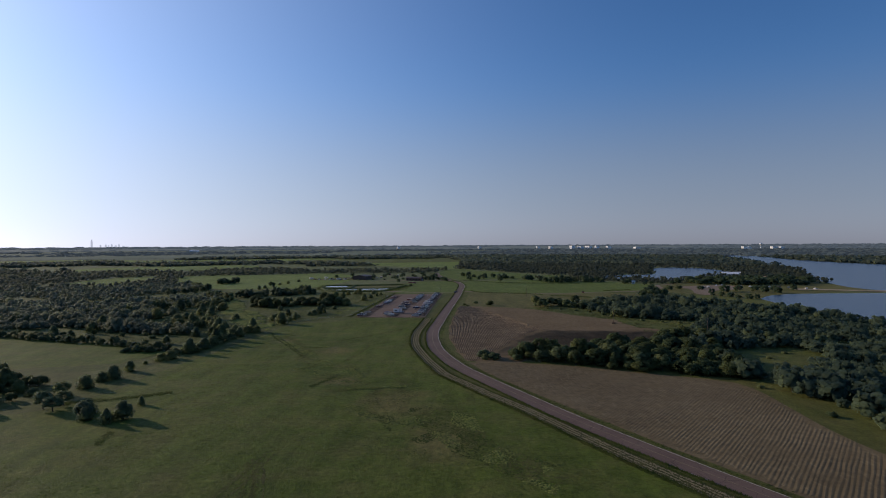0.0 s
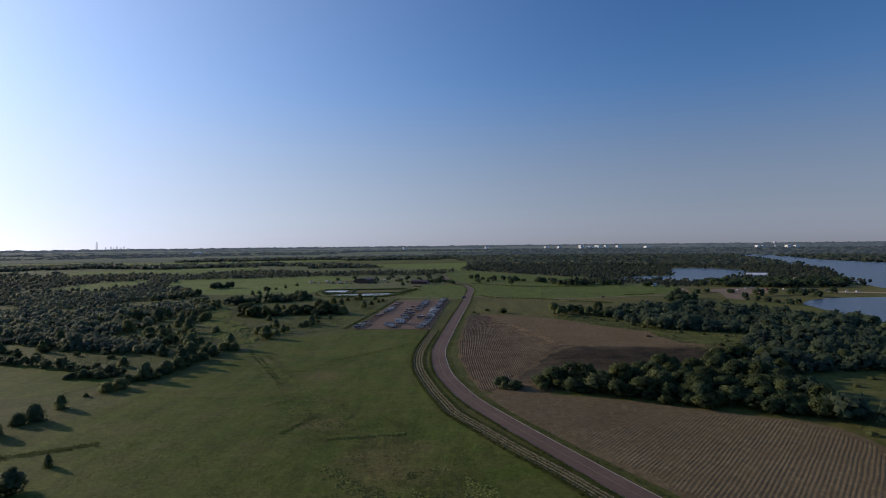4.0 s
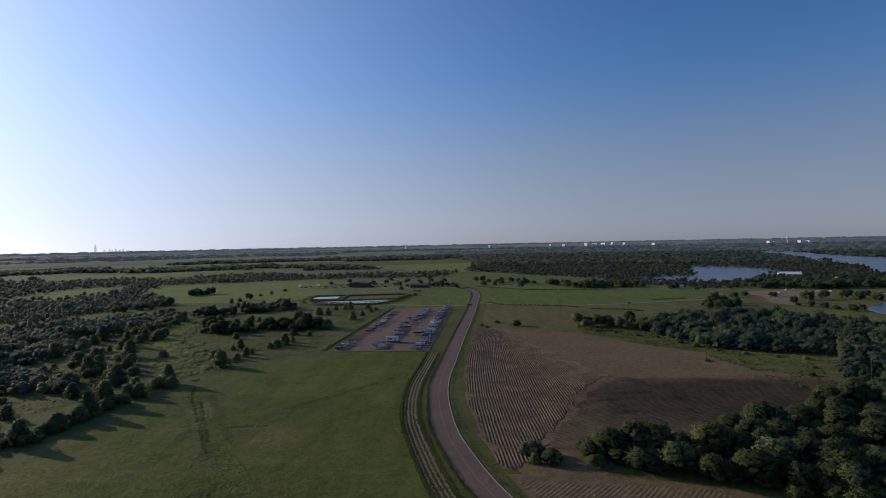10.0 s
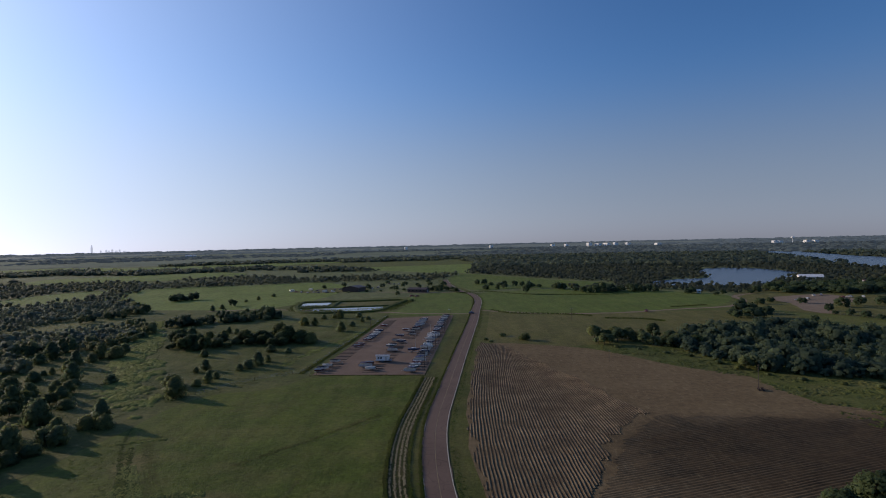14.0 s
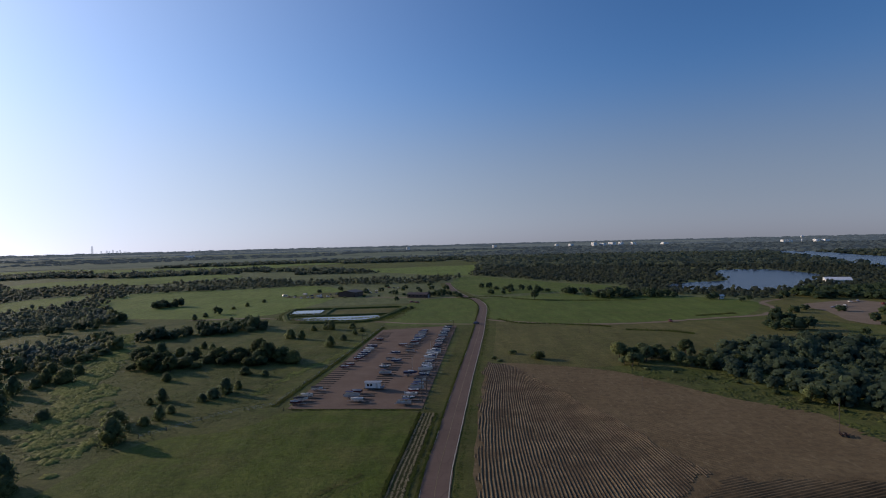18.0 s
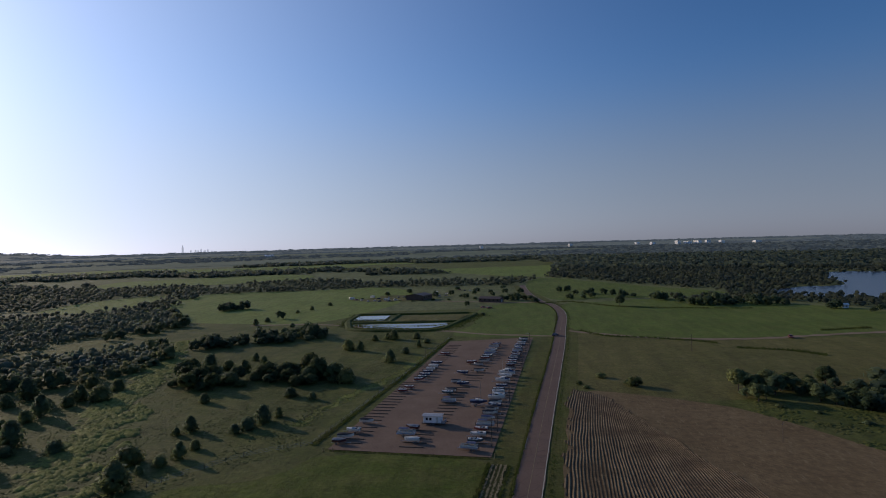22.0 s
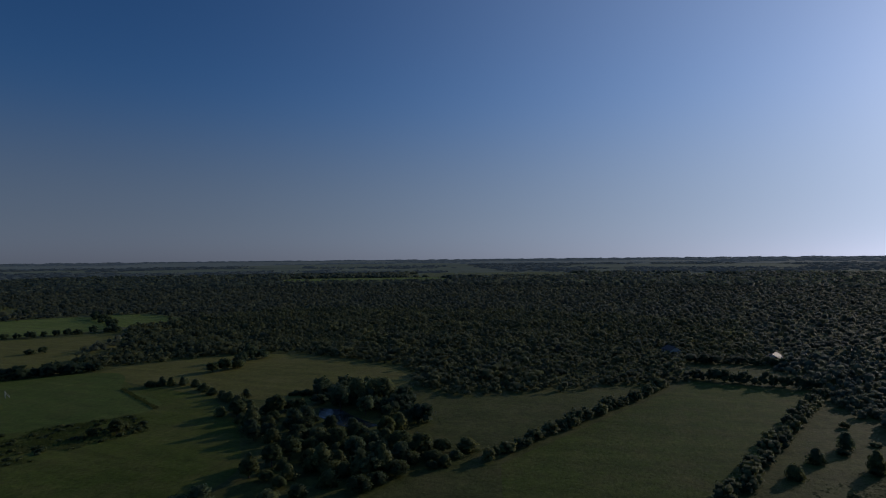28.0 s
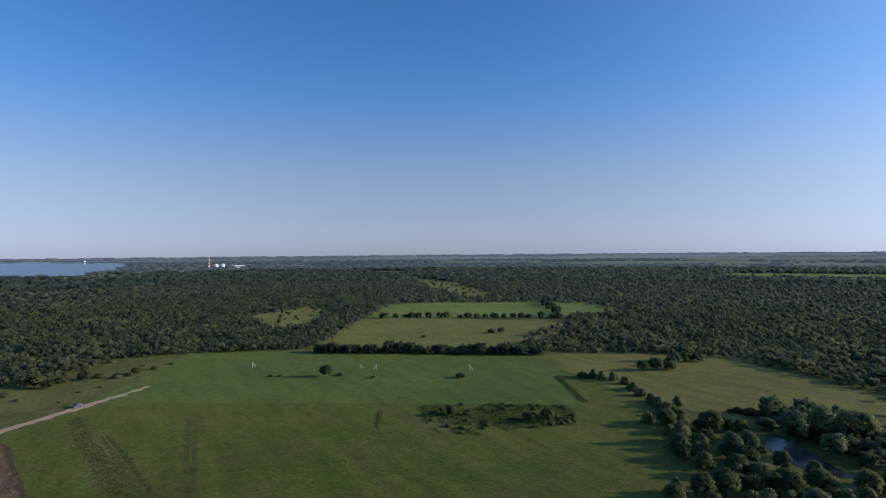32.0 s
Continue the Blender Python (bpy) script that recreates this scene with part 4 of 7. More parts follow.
for k in range(64):
    t = k / 63
    plant(OAKS, -120 - 96 * t + random.uniform(-2, 2), -67 + 66 * t + random.uniform(-2, 2), random.uniform(4.5, 7.0), 0.75, False)
for k in range(20):
    t = k / 19
    plant(OAKS, -214 - 118 * t + random.uniform(-2, 2), -203 + 77 * t + random.uniform(-2, 2), random.uniform(4.5, 8.0), 0.8, False)
for k in range(16):
    t = k / 15
    plant(OAKS, -331 - 76 * t + random.uniform(-3, 3), -122 - 122 * t + random.uniform(-3, 3), random.uniform(5.0, 8.0), 0.8, False)
grove(CEDARS + BUSHES, [(-116, -196), (-150, -296), (-188, -335), (-180, -232), (-150, -190)], 17, 3.2, 1.0, 41, False)
grove(CEDARS + BUSHES, [(-500, -780), (-500, -631), (-402, -310), (-372, -330), (-417, -526)], 30, 5.0, 1.0, 42, False)
# trees round the east meadow and the tilled field's far edge
grove(WILLOWS + WILLOWS + OAKS, [(58, 426), (64, 420), (80, 416), (92, 398), (110, 405), (96, 432), (70, 434)], 6.0, 6.5, 0.85, 12)
for x, y, w in [(168, 503, 7), (176, 512, 8), (183, 510, 9), (190, 510, 8), (184, 526, 8), (214, 560, 7), (228, 572, 7), (244, 560, 7), (204, 652, 8), (199, 650, 6), (120, 735, 8), (140, 733, 7), (100, 730, 6)]:
    plant(OAKS, x, y, w, 0.9)

# trees of the lakeside park and the point beyond it
for x, y, w in [(175, 492, 11), (166, 493, 7), (182, 490, 8), (198, 471, 5), (234, 515, 5), (254, 533, 10), (269, 538, 8), (286, 542, 7), (288, 528, 7), (294, 518, 8), (188, 416, 8), (188, 422, 6), (235, 483, 6), (237, 474, 5), (241, 465, 6), (250, 470, 5),
                (232, 492, 5), (228, 500, 4), (300, 560, 8), (312, 556, 7), (326, 548, 7), (248, 640, 6), (258, 650, 7), (225, 640, 6), (214, 628, 5)]:
    plant(OAKS, x, y, w, 0.85)
grove(OAKS, [(266, 662), (273, 636), (295, 631), (318, 612), (339, 608), (385, 620), (402, 650), (412, 715), (380, 690), (350, 700), (300, 690)], 11.0, 11.0, 0.8, 51, False)
grove(OAKS, [(116, 668), (150, 676), (178, 668), (190, 690), (150, 700), (116, 690)], 9.0, 7.5, 1.0, 52, False)
# shrubs in the grass before the west woods
for x, y, w in [(-185, 287, 3), (-194, 294, 3.4), (-171, 279, 2.8), (-143, 282, 4), (-180, 297, 3), (-174, 301, 3.6), (-151, 292, 3.4), (-222, 301, 3.2), (-161, 288, 3.0), (-205, 304, 3.4)]:
    plant(BUSHES, x, y, w)
# the ragged edge of the west woods
for x, y, w in [(-183, 298, 5), (-174, 300, 4.4), (-171, 303, 4.6), (-200, 296, 5.2), (-185, 286, 4.6), (-172, 279, 5), (-186, 306, 6), (-188, 318, 7), (-152, 300, 5), (-142, 302, 5), (-164, 389, 5), (-134, 338, 6), (-137, 335, 5), (-145, 335, 6), (-139, 348, 5), (-164, 400, 5), (-172, 419, 6)]:
    plant(CEDARS, x, y, w, 0.95)
hedge_random = random.Random(21)
for (ax, ay), (bx, by), n in (((-113, 239), (-107, 246), 7), ((-107, 246), (-106, 262), 13), ((-106, 262), (-104, 281), 14), ((-138, 246), (-121, 247), 12), ((-198, 50), (-207, 62), 6), ((-206, 68), (-196, 87), 6), ((-193, 96), (-184, 113), 8), ((-181, 119), (-166, 136), 9), ((-204, 116), (-209, 127), 5), ((-209, 127), (-199, 143), 6)):
    for k in range(n):
        t = (k + hedge_random.random()) / n
        plant([CEDARS[1], CEDARS[0], BUSHES[0]], ax + (bx - ax) * t + hedge_random.uniform(-1.5, 1.5), ay + (by - ay) * t + hedge_random.uniform(-1.5, 1.5), hedge_random.uniform(3.0, 5.2), 0.72)
edge_random = random.Random(77)
for (ax, ay), (bx, by), n in (((-234, 366), (-205, 412), 9), ((-205, 412), (-184, 421), 7), ((-184, 421), (-178, 450), 8), ((-178, 450), (-180, 476), 7), ((-180, 476), (-207, 498), 5), ((-250, 330), (-234, 366), 8), ((-242, 589), (-296, 658), 12), ((-253, 527), (-242, 589), 10)):
    for k in range(n):
        t = (k + edge_random.random()) / n
        plant(OAKS + CEDARS, ax + (bx - ax) * t + edge_random.uniform(-3, 6), ay + (by - ay) * t + edge_random.uniform(-5, 3), edge_random.uniform(4.5, 8.0), 0.8, False)
# shade trees and shrubs about the farm yard
for x, y, w in [(-148, 795, 6), (-121, 764, 5), (-96, 775, 7), (-83, 797, 6), (-60, 831, 7), (-34, 860, 7), (-18, 757, 6), (-4, 740, 6), (-84, 856, 7), (-130, 817, 6), (-70, 770, 5), (-64, 760, 6), (-54, 745, 5), (-26, 735, 6), (-20, 728, 5), (-60, 800, 5), (-45, 815, 6), (-110, 735, 4), (-122, 738, 3.5), (-92, 740, 4), (-78, 742, 3.4), (-165, 762, 4), (-40, 775, 5), (-14, 800, 7), (-30, 810, 6)]:
    plant(OAKS if w > 4 else BUSHES, x, y, w, 0.85)
# clumps in the field north of the hay meadow
for x, y, w in [(24, 811, 7), (32, 809, 8), (38, 782, 6), (48, 779, 8), (53, 785, 7), (63, 775, 7), (70, 766, 6), (80, 759, 6), (86, 753, 6), (99, 736, 6), (100, 721, 8), (105, 720, 7), (113, 699, 8), (116, 680, 7), (124, 687, 6)]:
    plant(OAKS, x, y, w, 0.95)
for x, y, w in [(63, 675, 8), (129, 686, 8), (135, 684, 8)]:
    plant(WILLOWS, x, y, w, 1.1)
# shrubs along the weedy field margin
for x, y, w in [(70, 404, 3), (78, 398, 2.4), (86, 388, 3.2), (93, 380, 2.6), (98, 366, 3), (101, 356, 3.4), (106, 346, 2.6), (113, 338, 3), (122, 331, 2.4), (130, 326, 3), (124, 312, 2.4), (116, 300, 3), (112, 280, 2.6), (96, 180, 2.6), (98, 150, 3), (97, 128, 2.4), (100, 96, 3), (106, 64, 2.6), (108, 214, 3), (124, 226, 2.4), (136, 236, 3)]:
    plant(BUSHES, x, y, w, 0.9)
# pale cottonwoods and willows at the wood edges
for x, y, w in [(103, 176, 5.5), (115, 183, 6), (144, 262, 6), (107, 222, 5), (91, 212, 5), (98, 207, 5), (111, 172, 5), (103, 356, 5), (66, 410, 6), (64, 414, 5), (69, 412, 5), (158, 248, 6), (-108, 158, 6), (-112, 160, 5.5), (-96, 152, 5), (-109, 164, 6), (-116, 174, 6)]:
    plant(WILLOWS, x, y, w, 0.85)

for x, y, w in [(-168, 157, 5), (-171, 163, 5.5), (-166, 169, 5), (-161, 162, 5.5), (-169, 175, 6), (-176, 176, 6), (-163, 178, 5.5)]:
    plant(OAKS + CEDARS, x, y, w, 0.85)
for x, y, w in [(-192, 146, 8), (-199, 149, 8), (-205, 156, 9), (-165, 146, 6), (-173, 145, 6), (-210, 150, 8), (-188, 158, 7)]:
    plant(WILLOWS, x, y, w, 1.25)

# ---- woods ----


def crown_stock(cards, lumps, seed, half=(3.6, 6.0), card=0.9, rings=3, seg=5):
    """A few crowns of that many leaf sprays, to be joined into woods."""
    stock = []
    for k in range(4):
        c = crown_cards(max(1, cards), (half[0] + 0.25 * k, half[1] + 0.3 * k), card, 0.0, 0, seed + k, lumps)
        cv, cf = core_blobs(c[2], 0.8, rings, seg, seed + 10 + k)
        v, f = (c[0], c[1]) if cards else (np.zeros((0, 3)), np.zeros((0, 4), int))
        stock.append((np.array([tuple(p) for p in v] + cv), [tuple(q) for q in f.tolist()] + [tuple(i + len(v) for i in q) for q in cf]))
    return stock


WOOD_CARDS = crown_stock(140, 11, 50, card=0.46)
MID_CARDS = crown_stock(18, 3, 70, (3.8, 5.6), 0.75)
THIN_CARDS = crown_stock(4, 2, 90, (4.6, 5.4), 1.0)
FAR_CARDS = crown_stock(5, 1, 110, (9.0, 6.0), 2.4, 3, 5)


def woods(name, label, spots, kinds, material=None, lumpy=0.4):
    """One mesh of many tree crowns: spots are rows of x, y, scale."""
    verts, shade, loops, starts, total, at = [], [], [], [], 0, 0
    for n, (x, y, s) in enumerate(spots):
        v, f = kinds[n % len(kinds)]
        a = rng.uniform(0, 6.28)
        c, q = math.cos(a), math.sin(a)
        tall = 0.86 * min(s, 1.15) * rng.uniform(0.7, 1.3)
        verts.append(np.stack([x + s * (v[:, 0] * c - v[:, 1] * q), y + s * (v[:, 0] * q + v[:, 1] * c), ground_height(x, y) + tall * v[:, 2]], 1))
        away = np.stack([v[:, 0] * c - v[:, 1] * q, v[:, 0] * q + v[:, 1] * c, (v[:, 2] - 1.6) * 1.3], 1) + rng.normal(size=v.shape) * 0.9
        away = away / np.linalg.norm(away, axis=1, keepdims=True) * lumpy + np.array([0, 0, 1 - lumpy])
        shade.append(away / np.linalg.norm(away, axis=1, keepdims=True))
        for face in f:
            starts.append(at)
            loops.extend([i + total for i in face])
            at += len(face)
        total += len(v)
    me = bpy.data.meshes.new(name)
    co = np.concatenate(verts)
    me.vertices.add(len(co))
    me.vertices.foreach_set("co", co.astype(np.float32).ravel())
    me.loops.add(len(loops))
    me.loops.foreach_set("vertex_index", np.array(loops, np.int32))
    me.polygons.add(len(starts))
    me.polygons.foreach_set("loop_start", np.array(starts, np.int32))
    me.update(calc_edges=True)
    soften(me, np.concatenate(shade))
    me.materials.append(material or FOREST)
    ob = new(name, me)
    return tagged(ob, label, "woods", kind="stuff")


def scatter(outline, gap, scale, seed=1, holes=(), sparse=0.0):
    g = np.random.default_rng(seed)
    xs, ys = [p[0] for p in outline], [p[1] for p in outline]
    out = []
    for y in np.arange(min(ys), max(ys), gap * 0.87):
        for x in np.arange(min(xs), max(xs), gap):
            px, py = x + g.uniform(-0.45, 0.45) * gap, y + g.uniform(-0.45, 0.45) * gap
            if sparse and noise.noise((px * 0.012, py * 0.012, seed)) < sparse - 0.5:
                continue
            if inside(px, py, outline) and not any(inside(px, py, h) for h in holes):
                out.append((px, py, scale * g.uniform(0.55, 1.2) * (1.45 if g.random() < 0.12 else 1.0) * (1.0 + 0.45 * noise.noise((px * 0.03, py * 0.03, 2.0 + seed)))))
    return out


EAST_WOODS = [(96, 196), (104, 160), (100, 110), (112, 40), (170, 40), (205, 200), (235, 300), (236, 350), (205, 400), (190, 440), (150, 460), (120, 440), (92, 405), (100, 372), (108, 350), (122, 342), (146, 334), (118, 285), (106, 258), (98, 225)]
WEST_WOODS = [(-205, 412), (-184, 421), (-178, 450), (-180, 476), (-207, 498), (-236, 490), (-268, 520), (-253, 527), (-242, 589), (-296, 658), (-350, 640), (-420, 560), (-420, 380), (-330, 300), (-272, 308), (-250, 330), (-234, 366)]
CREEK_WOODS = [(-276, 262), (-262, 240), (-222, 180), (-230, 160), (-268, 138), (-292, 62), (-268, 24), (-222, -6), (-228, -34), (-280, -56), (-330, -110), (-345, -128), (-410, -128), (-520, -100), (-560, 120), (-500, 300), (-330, 300)]
SOUTH_WOODS = [(-60, -97), (-120, -80), (-190, -203), (-262, -318), (-330, -420), (-250, -520), (-60, -520), (80, -420), (140, -160), (90, -60), (40, -62), (4, -46), (-10, -66), (-22, -98)]

woods("hedgerow_trees", "hedgerows and belts of leafy trees between fields", JOINED["broad"], WOOD_CARDS, BROADLEAF)
woods("cedar_belts", "dark belts of cedars along far hedgerows", JOINED["dark"], WOOD_CARDS, CEDAR)
woods("east_woods", "dense dark leafy woods beside the tilled field", scatter(EAST_WOODS, 5.4, 0.8, 2, holes=[[(100, 200), (104, 222), (120, 246), (152, 247), (142, 216), (118, 196)], [(150, 250), (160, 262), (176, 256), (164, 240)]]), WOOD_CARDS)
woods("west_woods", "dark leafy woods along the pasture edge", scatter(WEST_WOODS, 5.6, 0.8, 3, holes=[[(-180, 486), (-217, 502), (-235, 474), (-248, 455), (-275, 450), (-305, 468), (-274, 482), (-268, 500), (-274, 526), (-258, 553), (-236, 580), (-190, 560)], [(-315, 450), (-345, 458), (-378, 505), (-360, 508), (-318, 478)], [(-390, 585), (-425, 630), (-368, 642), (-360, 625)]]), MID_CARDS, PALED_FOREST)
WEST_LOBE = [(-211, 410), (-196, 393), (-173, 372), (-188, 366), (-181, 354), (-178, 344), (-182, 330), (-165, 318), (-150, 312), (-132, 302), (-125, 290), (-140, 290), (-155, 296), (-179, 303), (-213, 318), (-231, 310), (-245, 305), (-272, 308), (-250, 330), (-234, 366)]
woods("west_woods", "dense brushy woods reaching into the pasture", scatter(WEST_LOBE, 4.6, 0.72, 8), WOOD_CARDS, PALED_FOREST)
woods("creek_woods", "dense woods beyond the creek fields", scatter(CREEK_WOODS, 4.7, 0.7, 4,
      holes=[[(-173, 210), (-185, 186), (-216, 183), (-245, 224), (-268, 252), (-215, 232)], [(-290, 258), (-286, 300), (-322, 300), (-322, 258)]]), MID_CARDS, lumpy=0.25)
woods("south_woods", "dense green forest south of the meadow", scatter(SOUTH_WOODS, 4.4, 0.68, 5,
      holes=[[(-118, -172), (-120, -275), (-150, -300), (-195, -345), (-190, -285), (-158, -205), (-146, -160)]]), MID_CARDS, lumpy=0.28)


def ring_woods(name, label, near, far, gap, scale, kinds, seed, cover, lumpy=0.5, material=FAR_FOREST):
    """Woods that fill the land between two distances, thinned by how woody each stretch is."""
    g = np.random.default_rng(seed)
    spots, r = [], near
    while r < far:
        wide = (r / near) ** 0.62
        step = gap * wide
        count = int(2 * math.pi * r / step)
        for k in range(count):
            a = 2 * math.pi * (k + g.uniform(-0.4, 0.4)) / count
            q = r + g.uniform(-0.45, 0.45) * step
            x, y = q * math.cos(a), 200 + q * math.sin(a)
            # the south-east, which no view takes in, is sparser
            hidden = x > 0 and y < 0.25 * x - 150
            if hidden and k % 3:
                continue
            if cover(x, y) and not any(inside(x, y, o) for o in OPEN):
                spots.append((x, y, scale * wide * (1.5 if hidden else 1.0) * g.uniform(0.7, 1.3)))
        r += step * 0.9
    return woods(name, label, spots, kinds, material, lumpy)


LAKE_LINE = [(236, 300), (238, 380), (244, 436), (255, 472), (288, 503), (330, 510), (400, 516), (400, 545), (405, 600), (463, 745), (540, 880), (580, 996), (612, 1145), (660, 1324), (740, 1573), (821, 1690), (850, 1593), (815, 1426), (790, 1260), (800, 1080), (900, 960), (1300, 800), (1500, 300), (1000, -100), (500, 60), (300, 220)]
COVE_LINE = [(214, 742), (275, 712), (306, 724), (374, 805), (421, 865), (436, 914), (430, 1000), (377, 1020), (330, 940), (319, 890), (296, 834), (255, 822), (205, 785)]
SOUTH_LAKE = [(60, -1340), (234, -1300), (600, -1250), (1200, -1500), (1500, -2200), (900, -2900), (360, -3000), (20, -2600), (-30, -2080), (10, -1700), (50, -1500)]
patch("lake", LAKE_LINE, 0.25, LAKE, "wide calm blue-grey lake", "lake")
patch("lake_cove", COVE_LINE, 0.3, LAKE, "narrow cove of the lake", "lake")
patch("south_lake", SOUTH_LAKE, 0.6, LAKE, "distant reach of the lake", "lake")
patch("lake_park", [(215, 590), (235, 640), (300, 690), (350, 690), (410, 620), (398, 552), (330, 520), (262, 470), (232, 490), (205, 535)], 0.09, TAN_GRASS, "dry lakeside park lawn", "lawn")
patch("boat_ramp_lot", [(242, 600), (295, 618), (290, 570), (250, 545), (228, 500), (222, 520), (236, 560)], 0.16, RED_DIRT, "bare dirt parking ground by the lake", "parking lot")
ribbon("beach", curve_points([(330, 560), (362, 548), (400, 530), (470, 520), (540, 516)], 6), (16, 7), 0.4, TRACK_GRAVEL, "low sandy spit reaching into the lake", "beach")

SHORE_FIELD = [(90, -1130), (-34, -1190), (-22, -1290), (100, -1240)]
patch("shore_field", SHORE_FIELD, 0.3, OLIVE_HAY, "pale open field near the far lake shore", "field")

OPEN = [SHORE_FIELD, [(-25, 900), (13, 1036), (71, 960), (124, 872), (171, 815), (180, 755), (130, 730), (60, 730), (10, 735)], LAKE_LINE, COVE_LINE, SOUTH_LAKE, [(-59, -95), (-212, 4), (-200, 140), (-270, 260), (-300, 420), (-270, 560), (-300, 640), (-373, 830), (-255, 870), (-183, 900), (-120, 905), (0, 905), (60, 740), (200, 690), (230, 640), (350, 700), (420, 620), (400, 500), (240, 300), (120, 0), (40, -60)],
        [(-124, -77), (-193, -201), (-268, -310), (-312, -310), (-403, -252), (-440, -215), (-412, -138), (-330, -100), (-222, -37)], [(-529, -865), (-513, -631), (-402, -300), (-366, -325), (-417, -526)],
        [(-257, 1303), (-217, 1565), (54, 1425), (20, 1047), (-105, 1143)],
        [(-360, 670), (-380, 765), (-402, 842), (-450, 805), (-460, 730), (-430, 660)],
        EAST_WOODS, WEST_WOODS, CREEK_WOODS, SOUTH_WOODS, [(-880, 20), (-1036, 237), (-1000, 245), (-840, 20)]]


FAR_FIELDS = []
field_random = random.Random(17)
for bearing, r, across, deep in ((8, 1250, 420, 330), (22, 1350, 520, 300), (30, 1000, 300, 240), (14, 1900, 900, 420), (33, 1850, 800, 420), (2, 2300, 700, 480), (24, 2700, 1200, 560), (42, 1500, 500, 300), (48, 2300, 900, 500), (36, 3300, 1500, 700), (10, 3400, 1400, 700), (56, 3100, 1300, 600), (-6, 3000, 1100, 600), (68, 1700, 500, 260),
                                 (72, 2800, 1000, 500), (88, 2300, 800, 420), (97, 3200, 1200, 600), (112, 1900, 500, 300), (118, 2700, 1000, 520), (130, 2100, 600, 380), (138, 3100, 1400, 650), (126, 3700, 1500, 700), (104, 1500, 420, 220), (146, 2300, 420, 330), (152, 3300, 900, 600), (116, 1250, 360, 160), (-62, 2100, 500, 260), (-14, 3600, 1300, 600)):
    cx, cy = -math.sin(radians(bearing)) * r, 200 + math.cos(radians(bearing)) * r
    ux, uy = math.cos(radians(bearing)), math.sin(radians(bearing))
    deep *= 0.8 if -10 < bearing < 75 else 1.25
    FAR_FIELDS.append((cx, cy, ux, uy, across / 2, deep / 2))
    corners = [(cx + ux * a * across / 2 - uy * b * deep / 2, cy + uy * a * across / 2 + ux * b * deep / 2) for a, b in ((-1, -0.8), (-0.2, -1), (1, -0.7), (0.9, 0.9), (0.1, 1), (-0.9, 0.8))]
    patch("far_field", corners, 0.3, BACKDROP_FIELD[1] if r > BACKDROP_FAR else BACKDROP_FIELD[0] if r > BACKDROP_FROM else field_random.choice((FAR_GRASS, FAR_GRASS, LIGHTENED_GREEN, PASTURE)), "distant open field between belts of woods", "field", step=60, ragged=3.0)


def in_far_field(x, y):
    for cx, cy, ux, uy, a, b in FAR_FIELDS:
        dx, dy = x - cx, y - cy
        if abs(dx * ux + dy * uy) < a and abs(dy * ux - dx * uy) < b:
            return True
    return False


def woody(x, y):
    """Whether trees grow at a place: thick in the east and south, broken by long fields in the north-west."""
    if in_far_field(x, y):
        return False
    a = math.atan2(x, y - 200)
    r = math.hypot(x, y - 200)
    belt = 0.8 * noise.noise((x * 0.0016 + 3, y * 0.0042, 2.0)) + 0.6 * noise.noise((x * 0.0045, y * 0.009, 7.0)) + 0.35 * noise.noise((x * 0.016, y * 0.022, 5.0))
    if 0.02 < a < 1.4:
        limit = -0.75 if r < 2600 else -0.4
    elif a < -0.8 or a > 1.4:
        limit = -0.6 if r < 1400 else -0.1
    else:
        limit = -0.15 if r < 900 else 0.0 if r < 2200 else -0.1
    return belt > limit


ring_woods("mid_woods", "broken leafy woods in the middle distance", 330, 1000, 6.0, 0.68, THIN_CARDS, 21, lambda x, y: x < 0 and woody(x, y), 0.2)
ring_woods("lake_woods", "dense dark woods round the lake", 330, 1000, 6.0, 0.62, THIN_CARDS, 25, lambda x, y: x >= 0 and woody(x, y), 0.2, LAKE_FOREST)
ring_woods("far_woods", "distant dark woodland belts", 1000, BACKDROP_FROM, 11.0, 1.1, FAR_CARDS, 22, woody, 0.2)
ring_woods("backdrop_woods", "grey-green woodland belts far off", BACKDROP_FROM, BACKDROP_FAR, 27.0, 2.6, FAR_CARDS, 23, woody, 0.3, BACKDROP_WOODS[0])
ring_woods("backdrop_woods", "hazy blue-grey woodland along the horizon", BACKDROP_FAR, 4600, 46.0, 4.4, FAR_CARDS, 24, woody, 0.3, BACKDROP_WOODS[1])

# ---- building blocks ----


def box(bm, x0, y0, z0, x1, y1, z1, bevel=0.0):
    """A box, with softened edges where bevel is given, added to a bmesh."""
    m = Matrix.Translation(((x0 + x1) / 2, (y0 + y1) / 2, (z0 + z1) / 2)) @ Matrix.Diagonal((x1 - x0, y1 - y0, z1 - z0, 1))
    made = bmesh.ops.create_cube(bm, size=1.0, matrix=m)["verts"]
    if bevel:
        edges = list({e for v in made for e in v.link_edges})
        bmesh.ops.bevel(bm, geom=edges, offset=bevel, segments=1, affect="EDGES")
    return bm


def tube(bm, a, b, r, r2=None, sides=8):
    """A round bar from a to b."""
    a, b = Vector(a), Vector(b)
    d = b - a
    m = Matrix.Translation((a + b) / 2) @ d.to_track_quat("Z", "Y").to_matrix().to_4x4()
    bmesh.ops.create_cone(bm, cap_ends=True, segments=sides, radius1=r, radius2=r if r2 is None else r2, depth=d.length, matrix=m)
    return bm


